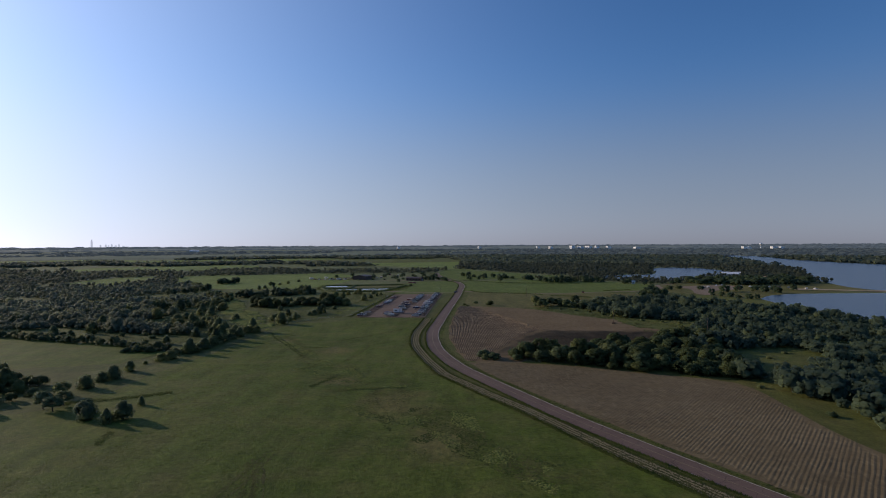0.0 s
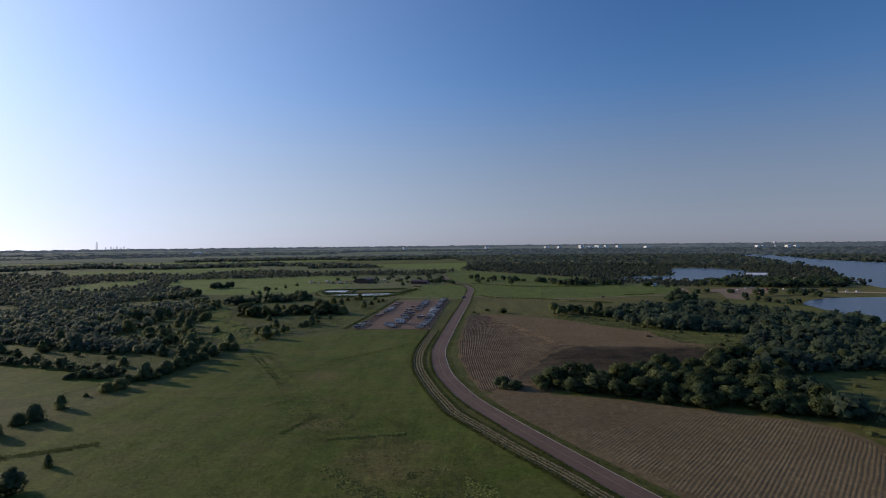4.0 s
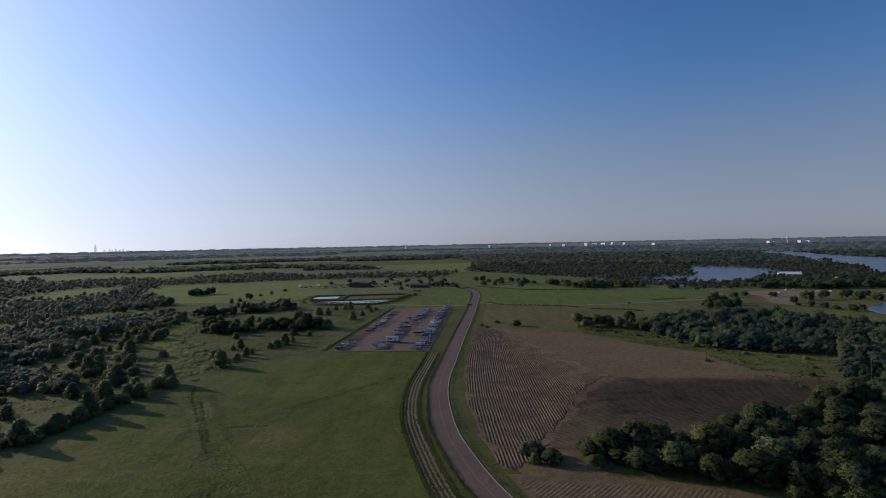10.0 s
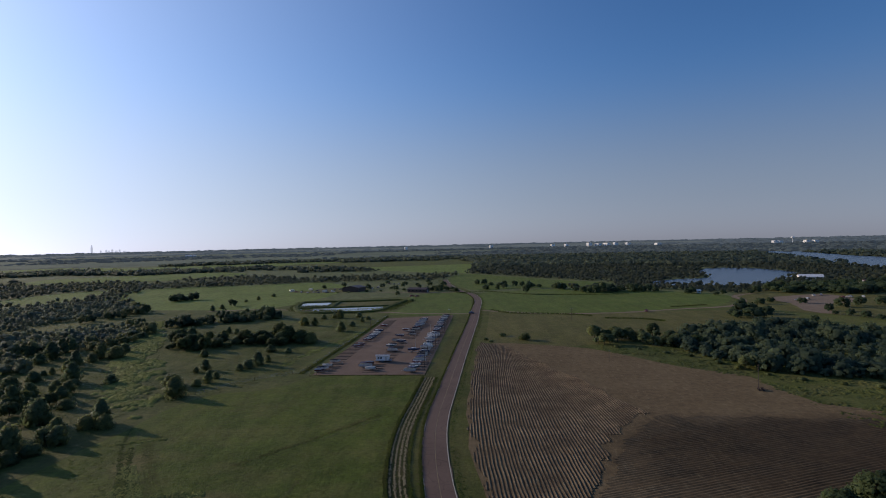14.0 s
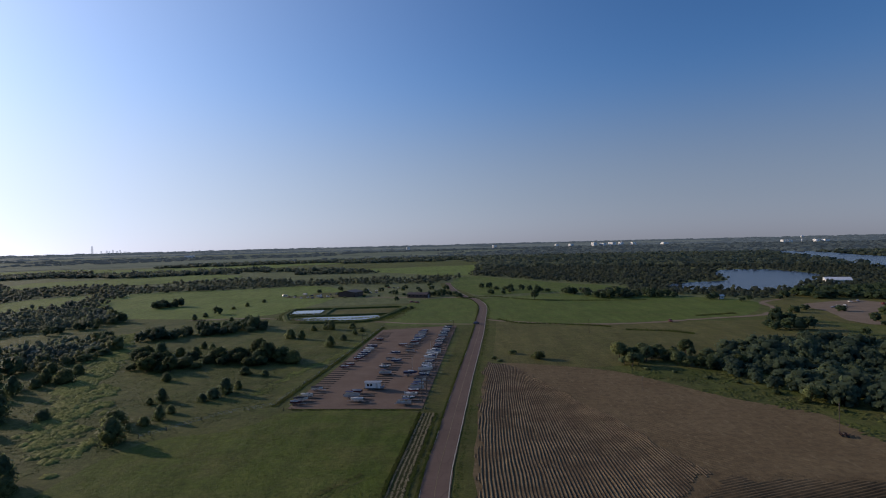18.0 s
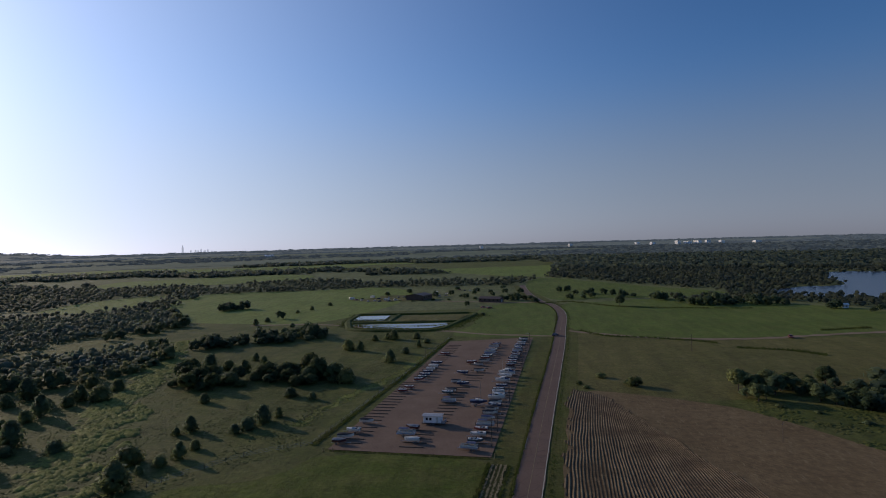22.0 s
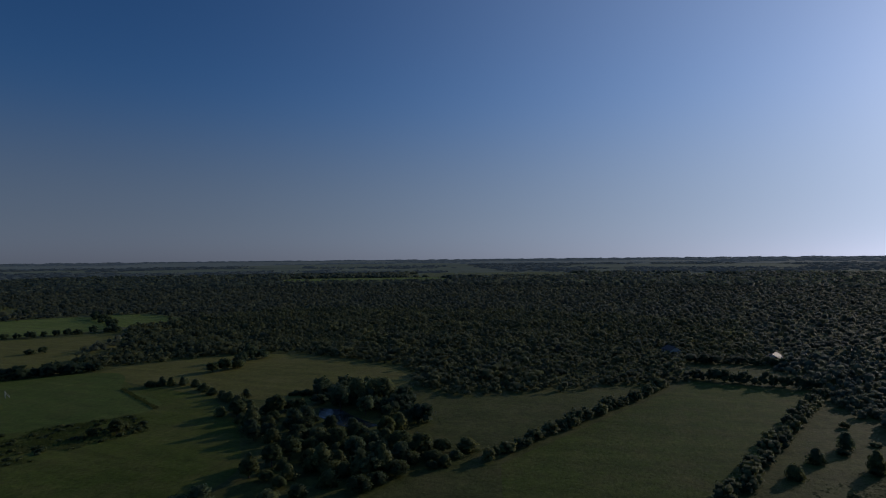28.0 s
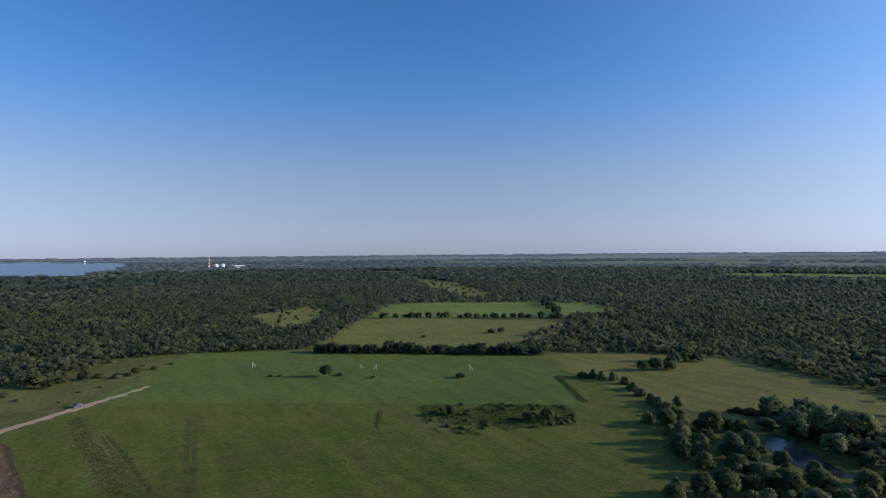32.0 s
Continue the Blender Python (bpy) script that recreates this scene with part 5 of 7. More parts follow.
def loft(bm, sections, closed=True):
    """Skins rings of points of equal count; caps both ends."""
    rings = [[bm.verts.new(p) for p in s] for s in sections]
    n = len(rings[0])
    for a, b in zip(rings, rings[1:]):
        for k in range(n if closed else n - 1):
            bm.faces.new((a[k], a[(k + 1) % n], b[(k + 1) % n], b[k]))
    if closed:
        bm.faces.new(list(reversed(rings[0])))
        bm.faces.new(rings[-1])
    bmesh.ops.recalc_face_normals(bm, faces=bm.faces)
    return bm


def paint(name, colour, rough=0.45):
    return plain_material(name, colour, rough, wear=0.25, size=1.0, spec=0.35)


WHITE_PAINT, CREAM, GREY_PAINT = paint("white_gelcoat", (0.72, 0.68, 0.6)), paint("cream_siding", (0.6, 0.57, 0.5), 0.6), paint("grey_paint", (0.3, 0.31, 0.33))
NAVY, RED, MAROON, TEAL = paint("navy_gelcoat", (0.03, 0.045, 0.1)), paint("red_gelcoat", (0.2, 0.05, 0.045)), paint("maroon_gelcoat", (0.1, 0.035, 0.035)), paint("teal_gelcoat", (0.06, 0.1, 0.11))
BLUE_CANVAS, TAN_CANVAS, GREY_CANVAS, BLACK_CANVAS = [plain_material(n, c, 0.9, wear=0.3, size=0.6) for n, c in (("blue_canvas", (0.05, 0.075, 0.15)), ("tan_canvas", (0.33, 0.27, 0.19)), ("grey_canvas", (0.22, 0.23, 0.25)), ("black_canvas", (0.03, 0.03, 0.035)))]
GALVANISED = plain_material("galvanised_steel", (0.42, 0.43, 0.44), 0.45, 0.7, 0.3)
RUBBER = plain_material("black_rubber", (0.02, 0.02, 0.02), 0.85)
DARK_METAL = plain_material("dark_steel", (0.06, 0.06, 0.065), 0.5, 0.5)
ALUMINIUM = plain_material("aluminium", (0.6, 0.61, 0.62), 0.3, 0.9)
OLD_WOOD = plain_material("weathered_timber", (0.13, 0.1, 0.075), 0.95, wear=0.5, size=0.4)
DARK_GLASS = plain_material("dark_tinted_glass", (0.02, 0.025, 0.03), 0.08, wear=0.05, spec=0.6)
BROWN_SIDING = plain_material("dark_brown_steel_siding", (0.085, 0.055, 0.045), 0.6, wear=0.3, size=2.0)
PALE_ROOF = plain_material("pale_metal_roof", (0.42, 0.4, 0.38), 0.4, 0.3, 0.25, 3.0)
RED_ROOF = plain_material("rusty_red_roof", (0.27, 0.12, 0.08), 0.6, wear=0.3, size=2.0)
WHITE_WALL = plain_material("white_painted_wall", (0.76, 0.76, 0.74), 0.6, wear=0.15, size=3.0)
# mast red paled, the haze before it put into the paint
BRICK_RED = plain_material("haze_paled_red_paint", (0.42, 0.24, 0.2), 0.7)
RUST = plain_material("rusty_steel", (0.11, 0.055, 0.038), 0.9, wear=0.5, size=0.4)
STRAW = plain_material("dry_straw", (0.27, 0.23, 0.13), 0.95, wear=0.4, size=0.7)
WEED = grass_material("tall_weeds", (0.035, 0.06, 0.014), (0.055, 0.08, 0.02), (0.085, 0.105, 0.03), (0.15, 0.13, 0.06), 0.4, 0.5)


def wheel(thing, x, y, r=0.32, w=0.2, side=1):
    tyre = part("wheel", tube(bmesh.new(), (x, y - w / 2, r), (x, y + w / 2, r), r, sides=14), RUBBER, thing)
    part("rim", tube(bmesh.new(), (x, y + side * (w / 2 - 0.01), r), (x, y + side * (w / 2 + 0.02), r), r * 0.58, sides=10), GALVANISED, tyre)


def hull_rings(length, beam, deep, top, flare=1.0, steps=9):
    """Rings of a planing hull from stern to bow: keel, chine and sheer on both sides."""
    rings = []
    for i in range(steps):
        t = i / (steps - 1)
        w = beam / 2 * (1 - max(0, (t - 0.45) / 0.55) ** 2.2) + 0.02
        rise = deep * 0.85 * max(0, (t - 0.5) / 0.5) ** 2.0
        x = -length / 2 + length * t
        sheer = top + 0.25 * flare * t * t
        rings.append([(x, 0, rise), (x, w * 0.75, rise + deep * 0.3 * (1 - 0.5 * t)), (x, w, sheer * 0.75), (x, w * 1.02, sheer),
                      (x, -w * 1.02, sheer), (x, -w, sheer * 0.75), (x, -w * 0.75, rise + deep * 0.3 * (1 - 0.5 * t))])
    return rings


def outboard(thing, x, z=0.7):
    motor = part("outboard_motor", box(bmesh.new(), x - 0.32, -0.2, z, x + 0.1, 0.2, z + 0.6, 0.08), DARK_METAL, thing)
    part("drive_leg", box(bmesh.new(), x - 0.2, -0.07, z - 0.75, x, 0.07, z + 0.02, 0.03), DARK_METAL, motor)


def runabout(label, hull, trim, length=6.0, cover=None):
    thing = new("motor_boat")
    part("hull", loft(bmesh.new(), hull_rings(length, 2.3, 0.5, 1.05)), hull, thing)
    bm = bmesh.new()
    for s in (-1, 1):
        box(bm, -length * 0.48, s * 1.06 - 0.13, 1.02, length * 0.2, s * 1.06 + 0.13, 1.14, 0.03)
    box(bm, -length * 0.5, -0.9, 1.02, -length * 0.43, 0.9, 1.13, 0.03)
    part("gunwale", bm, trim if cover else WHITE_PAINT, thing)
    if cover:
        rings = []
        for i in range(8):
            t = i / 7
            x = -length * 0.5 + length * 0.97 * t
            w = 1.2 * (1 - max(0, (t - 0.45) / 0.55) ** 2.2) + 0.04
            z = 1.1 + 0.22 * t * t
            peak = z + (0.35 + 0.35 * math.sin(math.pi * min(1, t * 1.25))) * (1 - 0.6 * t)
            rings.append([(x, w, z - 0.12), (x, w * 0.6, (z + peak) / 2 + 0.08), (x, 0, peak), (x, -w * 0.6, (z + peak) / 2 + 0.08), (x, -w, z - 0.12)])
        part("canvas_cover", loft(bmesh.new(), rings), cover, thing)
    else:
        part("cockpit", box(bmesh.new(), -length * 0.43, -0.93, 1.0, 0.3, 0.93, 1.085, 0.02), BLACK_CANVAS, thing, "dark open cockpit")
        bm = bmesh.new()
        loft(bm, [[(x, w, z), (x, w * 0.5, z + 0.1), (x, -w * 0.5, z + 0.1), (x, -w, z)] for x, w, z in ((0.3, 1.1, 1.1), (length * 0.3, 0.85, 1.18), (length * 0.44, 0.35, 1.26))])
        part("foredeck", bm, WHITE_PAINT, thing)
        bm = bmesh.new()
        loft(bm, [[(0.35, y, 1.1), (0.1, y * 0.95, 1.62), (0.07, y * 0.95, 1.62), (0.32, y, 1.1)] for y in (-1.05, -0.4, 0.4, 1.05)])
        part("windscreen", bm, DARK_GLASS, thing)
        for x in (-0.5, -length * 0.36):
            bm = box(bmesh.new(), x - 0.3, -0.8, 1.0, x + 0.3, 0.8, 1.2, 0.06)
            box(bm, x - 0.42, -0.8, 1.1, x - 0.28, 0.8, 1.4, 0.05)
            part("bench_seat", bm, CREAM, thing)
    outboard(thing, -length / 2 - 0.05)
    return tagged(thing, label, "boat", "stored boats")


def pontoon(label, canopy):
    thing = new("pontoon_boat")
    for y in (-0.95, 0.95):
        bm = tube(bmesh.new(), (-3.6, y, 0.35), (3.0, y, 0.35), 0.33, sides=10)
        tube(bm, (3.0, y, 0.35), (3.7, y, 0.5), 0.33, 0.06, 10)
        part("float", bm, ALUMINIUM, thing)
    part("deck", box(bmesh.new(), -3.6, -1.25, 0.7, 3.5, 1.25, 0.8, 0.02), GREY_PAINT, thing)
    for y in (-1.22, 1.22):
        part("side_rail", box(bmesh.new(), -3.3, y - 0.03, 0.82, 3.3, y + 0.03, 1.5, 0.02), CREAM, thing)
    for x in (-1.8, 0.6):
        part("lounge_seat", box(bmesh.new(), x, -1.1, 0.82, x + 1.4, -0.4, 1.3, 0.1), TAN_CANVAS, thing)
    bm = bmesh.new()
    for x in (-2.4, 0.4):
        for y in (-1.15, 1.15):
            tube(bm, (x, y, 0.8), (x - 0.2, y, 2.35), 0.025, sides=6)
    part("canopy_frame", bm, ALUMINIUM, thing)
    part("canopy", loft(bmesh.new(), [[(x, 1.25, 2.3), (x, 0.6, 2.48), (x, -0.6, 2.48), (x, -1.25, 2.3), (x, 0, 2.36)] for x in (-2.8, -1, 0.8)]), canopy, thing)
    outboard(thing, -3.75, 0.55)
    return tagged(thing, label, "boat", "stored boats")


def sailboat(label, hull):
    thing = new("sailing_boat")
    rings = [[(x, y, z + 0.5) for x, y, z in r] for r in hull_rings(7.2, 2.5, 0.8, 1.25, 0.7)]
    part("hull", loft(bmesh.new(), rings), hull, thing)
    part("cabin", loft(bmesh.new(), [[(x, w, 1.72), (x, w * 0.8, h), (x, -w * 0.8, h), (x, -w, 1.72)] for x, w, h in ((-1.4, 0.9, 2.25), (0.4, 0.85, 2.2), (1.8, 0.5, 1.9))]), WHITE_PAINT, thing)
    for s in (-1, 1):
        part("cabin_window", box(bmesh.new(), -1.1, s * 0.86 - 0.02, 1.9, 0.3, s * 0.86 + 0.02, 2.1), DARK_GLASS, thing)
    part("keel", loft(bmesh.new(), [[(-0.6, 0.06, z), (0.7, 0.06, z), (0.7, -0.06, z), (-0.6, -0.06, z)] for z in (0.25, 0.8)]), DARK_METAL, thing)
    part("mast", tube(bmesh.new(), (0.9, 0, 1.9), (0.9, 0, 9.6), 0.07, 0.045), ALUMINIUM, thing)
    part("boom", tube(bmesh.new(), (0.85, 0, 2.9), (-2.3, 0, 2.85), 0.06), BLUE_CANVAS, thing, "boom wrapped in blue sail cover")
    return tagged(thing, label, "boat", "stored boats")


def cruiser(label):
    thing = new("cabin_cruiser")
    part("hull", loft(bmesh.new(), [[(x, y * 1.2, z * 1.45) for x, y, z in r] for r in hull_rings(8.4, 2.4, 0.6, 1.15)]), WHITE_PAINT, thing)
    part("cabin", loft(bmesh.new(), [[(x, w, 1.65), (x, w * 0.85, h), (x, -w * 0.85, h), (x, -w, 1.65)] for x, w, h in ((-1.2, 1.25, 2.8), (0.8, 1.2, 2.7), (2.6, 0.7, 2.0))]), WHITE_PAINT, thing)
    for s in (-1, 1):
        part("side_window", box(bmesh.new(), -0.9, s * 1.16 - 0.03, 2.05, 0.8, s * 1.16 + 0.03, 2.45, 0.02), DARK_GLASS, thing)
    part("radar_arch", box(box(bmesh.new(), -2.0, -1.2, 1.7, -1.7, -1.1, 3.2, 0.03), -2.0, -1.2, 3.1, -1.7, 1.2, 3.25, 0.03), WHITE_PAINT, thing)
    part("cockpit_cover", loft(bmesh.new(), [[(x, 1.3, 1.6), (x, 0, h), (x, -1.3, 1.6)] for x, h in ((-4.1, 1.8), (-2.5, 2.3), (-1.3, 2.75))]), BLUE_CANVAS, thing, "blue canvas cockpit cover")
    return tagged(thing, label, "boat", "stored boats")


def boat_trailer():
    thing = new("boat_trailer")
    for y in (-0.75, 0.75):
        part("side_rail", box(bmesh.new(), -2.6, y - 0.05, 0.42, 1.6, y + 0.05, 0.54, 0.01), GALVANISED, thing)
    bm = box(bmesh.new(), 1.5, -0.06, 0.42, 4.0, 0.06, 0.54, 0.01)
    tube(bm, (3.7, 0, 0.05), (3.7, 0, 0.8), 0.04)
    part("tongue", bm, GALVANISED, thing)
    for x in (-2.2, 0.9):
        part("cross_beam", box(bmesh.new(), x - 0.06, -0.8, 0.38, x + 0.06, 0.8, 0.46, 0.01), GALVANISED, thing)
    for y in (-1.0, 1.0):
        wheel(thing, -1.0, y, side=1 if y > 0 else -1)
        part("mudguard", loft(bmesh.new(), [[(-1.0 + 0.42 * math.cos(a), y - 0.13, 0.32 + 0.42 * math.sin(a)), (-1.0 + 0.42 * math.cos(a), y + 0.13, 0.32 + 0.42 * math.sin(a)),
                                             (-1.0 + 0.4 * math.cos(a), y + 0.13, 0.32 + 0.4 * math.sin(a)), (-1.0 + 0.4 * math.cos(a), y - 0.13, 0.32 + 0.4 * math.sin(a))] for a in (0.15, 0.8, 1.57, 2.3, 3.0)]), GALVANISED, thing)
    return tagged(thing, "galvanised boat trailer on the gravel lot", "trailer", "boat trailers")


def car(label, body, tall=0.0):
    thing = new("parked_car")
    prof = [(-2.2, 0.35), (-2.25, 0.75), (-2.1, 0.95), (0.9, 0.95), (2.1, 0.82), (2.25, 0.6), (2.2, 0.35)]
    bm = bmesh.new()
    loft(bm, [[(x, y * (1 if z < 0.9 else 0.95), z) for x, z in prof] for y in (-0.88, -0.6, 0.6, 0.88)])
    part("body", bm, body, thing)
    roof = 1.45 + tall
    part("cabin", loft(bmesh.new(), [[(-1.9 - tall * 0.4, y, 0.96), (-1.35 - tall, y * 0.86, roof), (0.15, y * 0.86, roof), (0.95, y, 0.96)] for y in (-0.8, 0.8)]), body, thing)
    for s in (-1, 1):
        part("side_window", loft(bmesh.new(), [[(-1.6, s * 0.8, 1.02), (-1.25, s * 0.71, roof - 0.08), (0.1, s * 0.71, roof - 0.08), (0.7, s * 0.8, 1.02)], [(-1.6, s * 0.83, 1.02), (-1.25, s * 0.74, roof - 0.08), (0.1, s * 0.74, roof - 0.08), (0.7, s * 0.83, 1.02)]]), DARK_GLASS, thing)
        part("headlight", box(bmesh.new(), 2.14, s * 0.62 - 0.16, 0.62, 2.26, s * 0.62 + 0.16, 0.76, 0.03), ALUMINIUM, thing)
        for x in (-1.35, 1.4):
            wheel(thing, x, s * 0.82, 0.33, 0.22, s)
    part("windscreen", loft(bmesh.new(), [[(0.22, y * 0.86, roof - 0.05), (0.96, y, 1.0), (0.99, y, 1.03), (0.25, y * 0.86, roof - 0.02)] for y in (-0.74, 0.74)]), DARK_GLASS, thing)
    return tagged(thing, label, "car", "parked cars")


def camper(label):
    thing = new("camper_trailer")
    part("body", loft(bmesh.new(), [[(-2.8, y, 0.6), (-3.0, y, 1.6), (-2.7, y, 2.7), (2.5, y, 2.75), (2.9, y, 1.8), (2.6, y, 0.6)] for y in (-1.15, 1.15)]), WHITE_PAINT, thing)
    for s in (-1, 1):
        for x in (-2.0, 0.8):
            part("window", box(bmesh.new(), x, s * 1.16 - 0.02, 1.5, x + 1.1, s * 1.16 + 0.02, 2.1), DARK_GLASS, thing)
        wheel(thing, -0.2, s * 1.0, 0.35, 0.2, s)
    part("door", box(bmesh.new(), -0.5, 1.15, 0.7, 0.2, 1.19, 2.4, 0.01), CREAM, thing)
    part("hitch", box(bmesh.new(), 2.5, -0.08, 0.45, 4.0, 0.08, 0.58, 0.02), DARK_METAL, thing)
    return tagged(thing, label, "camper", "parked campers")


PLACED = set()


def put(kind, x, y, turn, size=1.0, z=0.14):
    """Sets a thing or a copy of it on the ground."""
    m = Matrix.Translation((x, y, ground_height(x, y) + z)) @ Matrix.Rotation(radians(turn), 4, "Z") @ Matrix.Diagonal((size, size, size, 1))
    if kind.name not in PLACED:
        PLACED.add(kind.name)
        kind.matrix_basis = m
        return kind
    t = copy_thing(kind, Matrix())
    t.matrix_basis = m
    return t


# ---- the boat lot ----
BOATS = [runabout("white motor boat with blue trim on a trailer", WHITE_PAINT, NAVY), runabout("red and white motor boat on a trailer", RED, WHITE_PAINT, 5.6), runabout("white motor boat under a blue canvas cover", WHITE_PAINT, NAVY, 6.2, BLUE_CANVAS),
         runabout("maroon fishing boat under a grey canvas cover", MAROON, WHITE_PAINT, 5.8, GREY_CANVAS), runabout("teal and cream runabout with open seats", TEAL, CREAM, 5.6), runabout("white boat shrink-wrapped in white canvas", WHITE_PAINT, GREY_PAINT, 6.0, CREAM),
         runabout("navy motor boat with open cockpit", NAVY, WHITE_PAINT, 6.4), pontoon("pontoon boat with tan seats and blue canopy", BLUE_CANVAS), runabout("white motor boat under a black cover", WHITE_PAINT, DARK_METAL, 5.8, BLACK_CANVAS)]
SAIL, SAIL_B, CRUISER, TRAILER = sailboat("white sailing boat with bare mast", WHITE_PAINT), sailboat("navy sailing boat with bare mast", NAVY), cruiser("large white cabin cruiser on the lot"), boat_trailer()
lot_random = random.Random(3)


def moor(x, y, kind=None, turn=None):
    """A boat on its trailer, bow outwards across the row."""
    kind = kind or lot_random.choice(BOATS + [BOATS[0], BOATS[4], BOATS[6], BOATS[6], BOATS[8], BOATS[1], BOATS[1], BOATS[4]])
    turn = lot_random.uniform(-10, 10) + (177 if lot_random.random() < 0.6 else -3) if turn is None else turn
    big = kind in (SAIL, SAIL_B, CRUISER)
    put(TRAILER, x, y, turn, 1.0 if big else 0.8)
    put(kind, x, y, turn, lot_random.uniform(0.62, 0.78), 0.14 + (0.56 if big else 0.48))


for y in (366, 371, 375.5, 379.5, 386, 391, 395, 399.5, 403, 412, 415.6, 419, 424, 448, 452.5, 459, 463, 467, 473, 477, 481.5, 487, 491, 498, 502, 506, 513, 520, 524):
    moor(-18.6 + 0.0615 * (y - 356) + lot_random.uniform(-0.5, 0.5), y)
moor(-14.4, 431, CRUISER, 178)
moor(-13.9, 437.4, SAIL, 176)
moor(-13.4, 443, CRUISER, 174)
moor(-15.2, 407.5, CRUISER, -5)
moor(-19.5, 361, BOATS[7], 172)
moor(-20.5, 400.5, SAIL_B, -4)
for x, y in ((-37.5, 370.5), (-37, 376), (-30.5, 403.5), (-32.5, 414), (-32, 418), (-28.5, 427), (-31.5, 430.5), (-31, 445), (-24.5, 449), (-26, 461), (-29, 464.5), (-24, 467.5), (-24, 474), (-23.5, 478), (-23, 482.5), (-22.8, 487), (-22.3, 490.5), (-22, 494.5), (-22, 502), (-21.6, 506), (-21, 511)):
    moor(x, y)
for x, y in ((-54, 363.5), (-53.5, 367.3), (-53, 372.5), (-51.5, 381), (-48.5, 416), (-47.5, 421), (-46, 433), (-45.7, 437), (-45.3, 441), (-45, 446), (-44.8, 451), (-44.4, 456), (-44.2, 463), (-43.5, 483)):
    moor(x, y)
moor(-35, 365.5, BOATS[5], 176)

HALF_SLEEPER = bmesh.new()
box(HALF_SLEEPER, -3.2, -0.16, 0.0, 3.2, 0.16, 0.2, 0.03)
sleeper = tagged(part("bay_timber", HALF_SLEEPER, OLD_WOOD), "dark old timber laid to mark a boat bay", "timber", "bay timbers")
for y0, y1, x0, slope in ((384, 432, -51.2, 0.062), (362, 378, -34.2, 0.062), (384, 426, -31.2, 0.062), (364, 378, -51.5, 0.062), (434, 500, -26.0, 0.062), (440, 510, -46.5, 0.062), (366, 528, -17.0, 0.0615)):
    y = y0
    while y < y1:
        put(sleeper, x0 + slope * (y - y0) + lot_random.uniform(-0.3, 0.3), y, -3.5 + lot_random.uniform(-1, 1), z=0.12)
        y += 3.3 if y1 < 433 else 4.3


def cabin_boat():
    """The small white cabin that stands in the middle row, raised on a frame."""
    thing = new("site_cabin")
    part("floor_frame", box(bmesh.new(), -3.6, -1.6, 0.45, 4.2, 1.6, 0.7, 0.02), DARK_METAL, thing)
    part("body", box(bmesh.new(), -3.0, -1.4, 0.7, 2.9, 1.4, 2.9, 0.03), WHITE_WALL, thing)
    part("roof", loft(bmesh.new(), [[(-3.4, y, 2.9), (3.3, y, 2.9), (3.3, y, z), (-3.4, y, z)] for y, z in ((-1.75, 2.98), (0, 3.25), (1.75, 2.98))]), PALE_ROOF, thing)
    for s in (-1, 1):
        for x in (-2.2, -1.0):
            win = part("window", box(bmesh.new(), x, s * 1.4 - 0.02, 1.6, x + 0.8, s * 1.4 + 0.03 * s + 0.02, 2.4), DARK_GLASS, thing)
            part("frame", box(bmesh.new(), x - 0.06, s * 1.42 - 0.02, 1.52, x + 0.86, s * 1.42 + 0.02, 1.6, 0.01), GREY_PAINT, win)
        wheel(thing, -0.6, s * 1.45, 0.4, 0.25, s)
        wheel(thing, 0.3, s * 1.45, 0.4, 0.25, s)
    part("door", box(bmesh.new(), 1.2, -1.44, 0.75, 2.0, -1.39, 2.6, 0.01), CREAM, thing)
    part("porch_rail", box(box(bmesh.new(), 3.0, -1.5, 0.7, 4.1, -1.44, 1.6, 0.01), 4.04, -1.5, 0.7, 4.1, 1.5, 1.6, 0.01), GREY_PAINT, thing)
    return tagged(thing, "small white cabin with pale roof on wheels", "cabin")


put(cabin_boat(), -32, 381.5, -4, 0.88)


def pole(label, height=8.0, arm=False):
    thing = new("utility_pole")
    part("post", tube(bmesh.new(), (0, 0, -0.1), (0, 0, height), 0.14, 0.1), OLD_WOOD, thing)
    if arm:
        part("cross_arm", box(bmesh.new(), -1.1, -0.06, height - 0.7, 1.1, 0.06, height - 0.55, 0.01), OLD_WOOD, thing)
        for x in (-0.95, 0.0, 0.95):
            part("insulator", tube(bmesh.new(), (x, 0, height - 0.55), (x, 0, height - 0.35), 0.05), GREY_PAINT, thing)
    else:
        lamp = part("lamp_arm", tube(bmesh.new(), (0, 0, height - 0.3), (-1.2, 0, height), 0.035, sides=6), GALVANISED, thing)
        part("lamp_head", box(bmesh.new(), -1.7, -0.14, height - 0.06, -1.1, 0.14, height + 0.06, 0.03), GALVANISED, lamp)
    return tagged(thing, label, "pole", "poles")


LAMP_POLE, WIRE_POLE = pole("wooden lamp pole at the boat lot", 7.5), pole("old wooden utility pole with cross arm", 8.5, True)
for x, y, turn in ((-14, 364, 0), (-13.2, 375.5, 0), (-11, 405, 0), (-7.6, 452, 0), (-4.6, 500, 0), (-48, 459, 180)):
    put(LAMP_POLE, x, y, turn, z=0.1)
for x, y in ((93.7, 329), (58, 372), (130, 292), (68, 494)):
    put(WIRE_POLE, x, y, 60, 0.9 if x > 60 else 0.6, z=0.02)


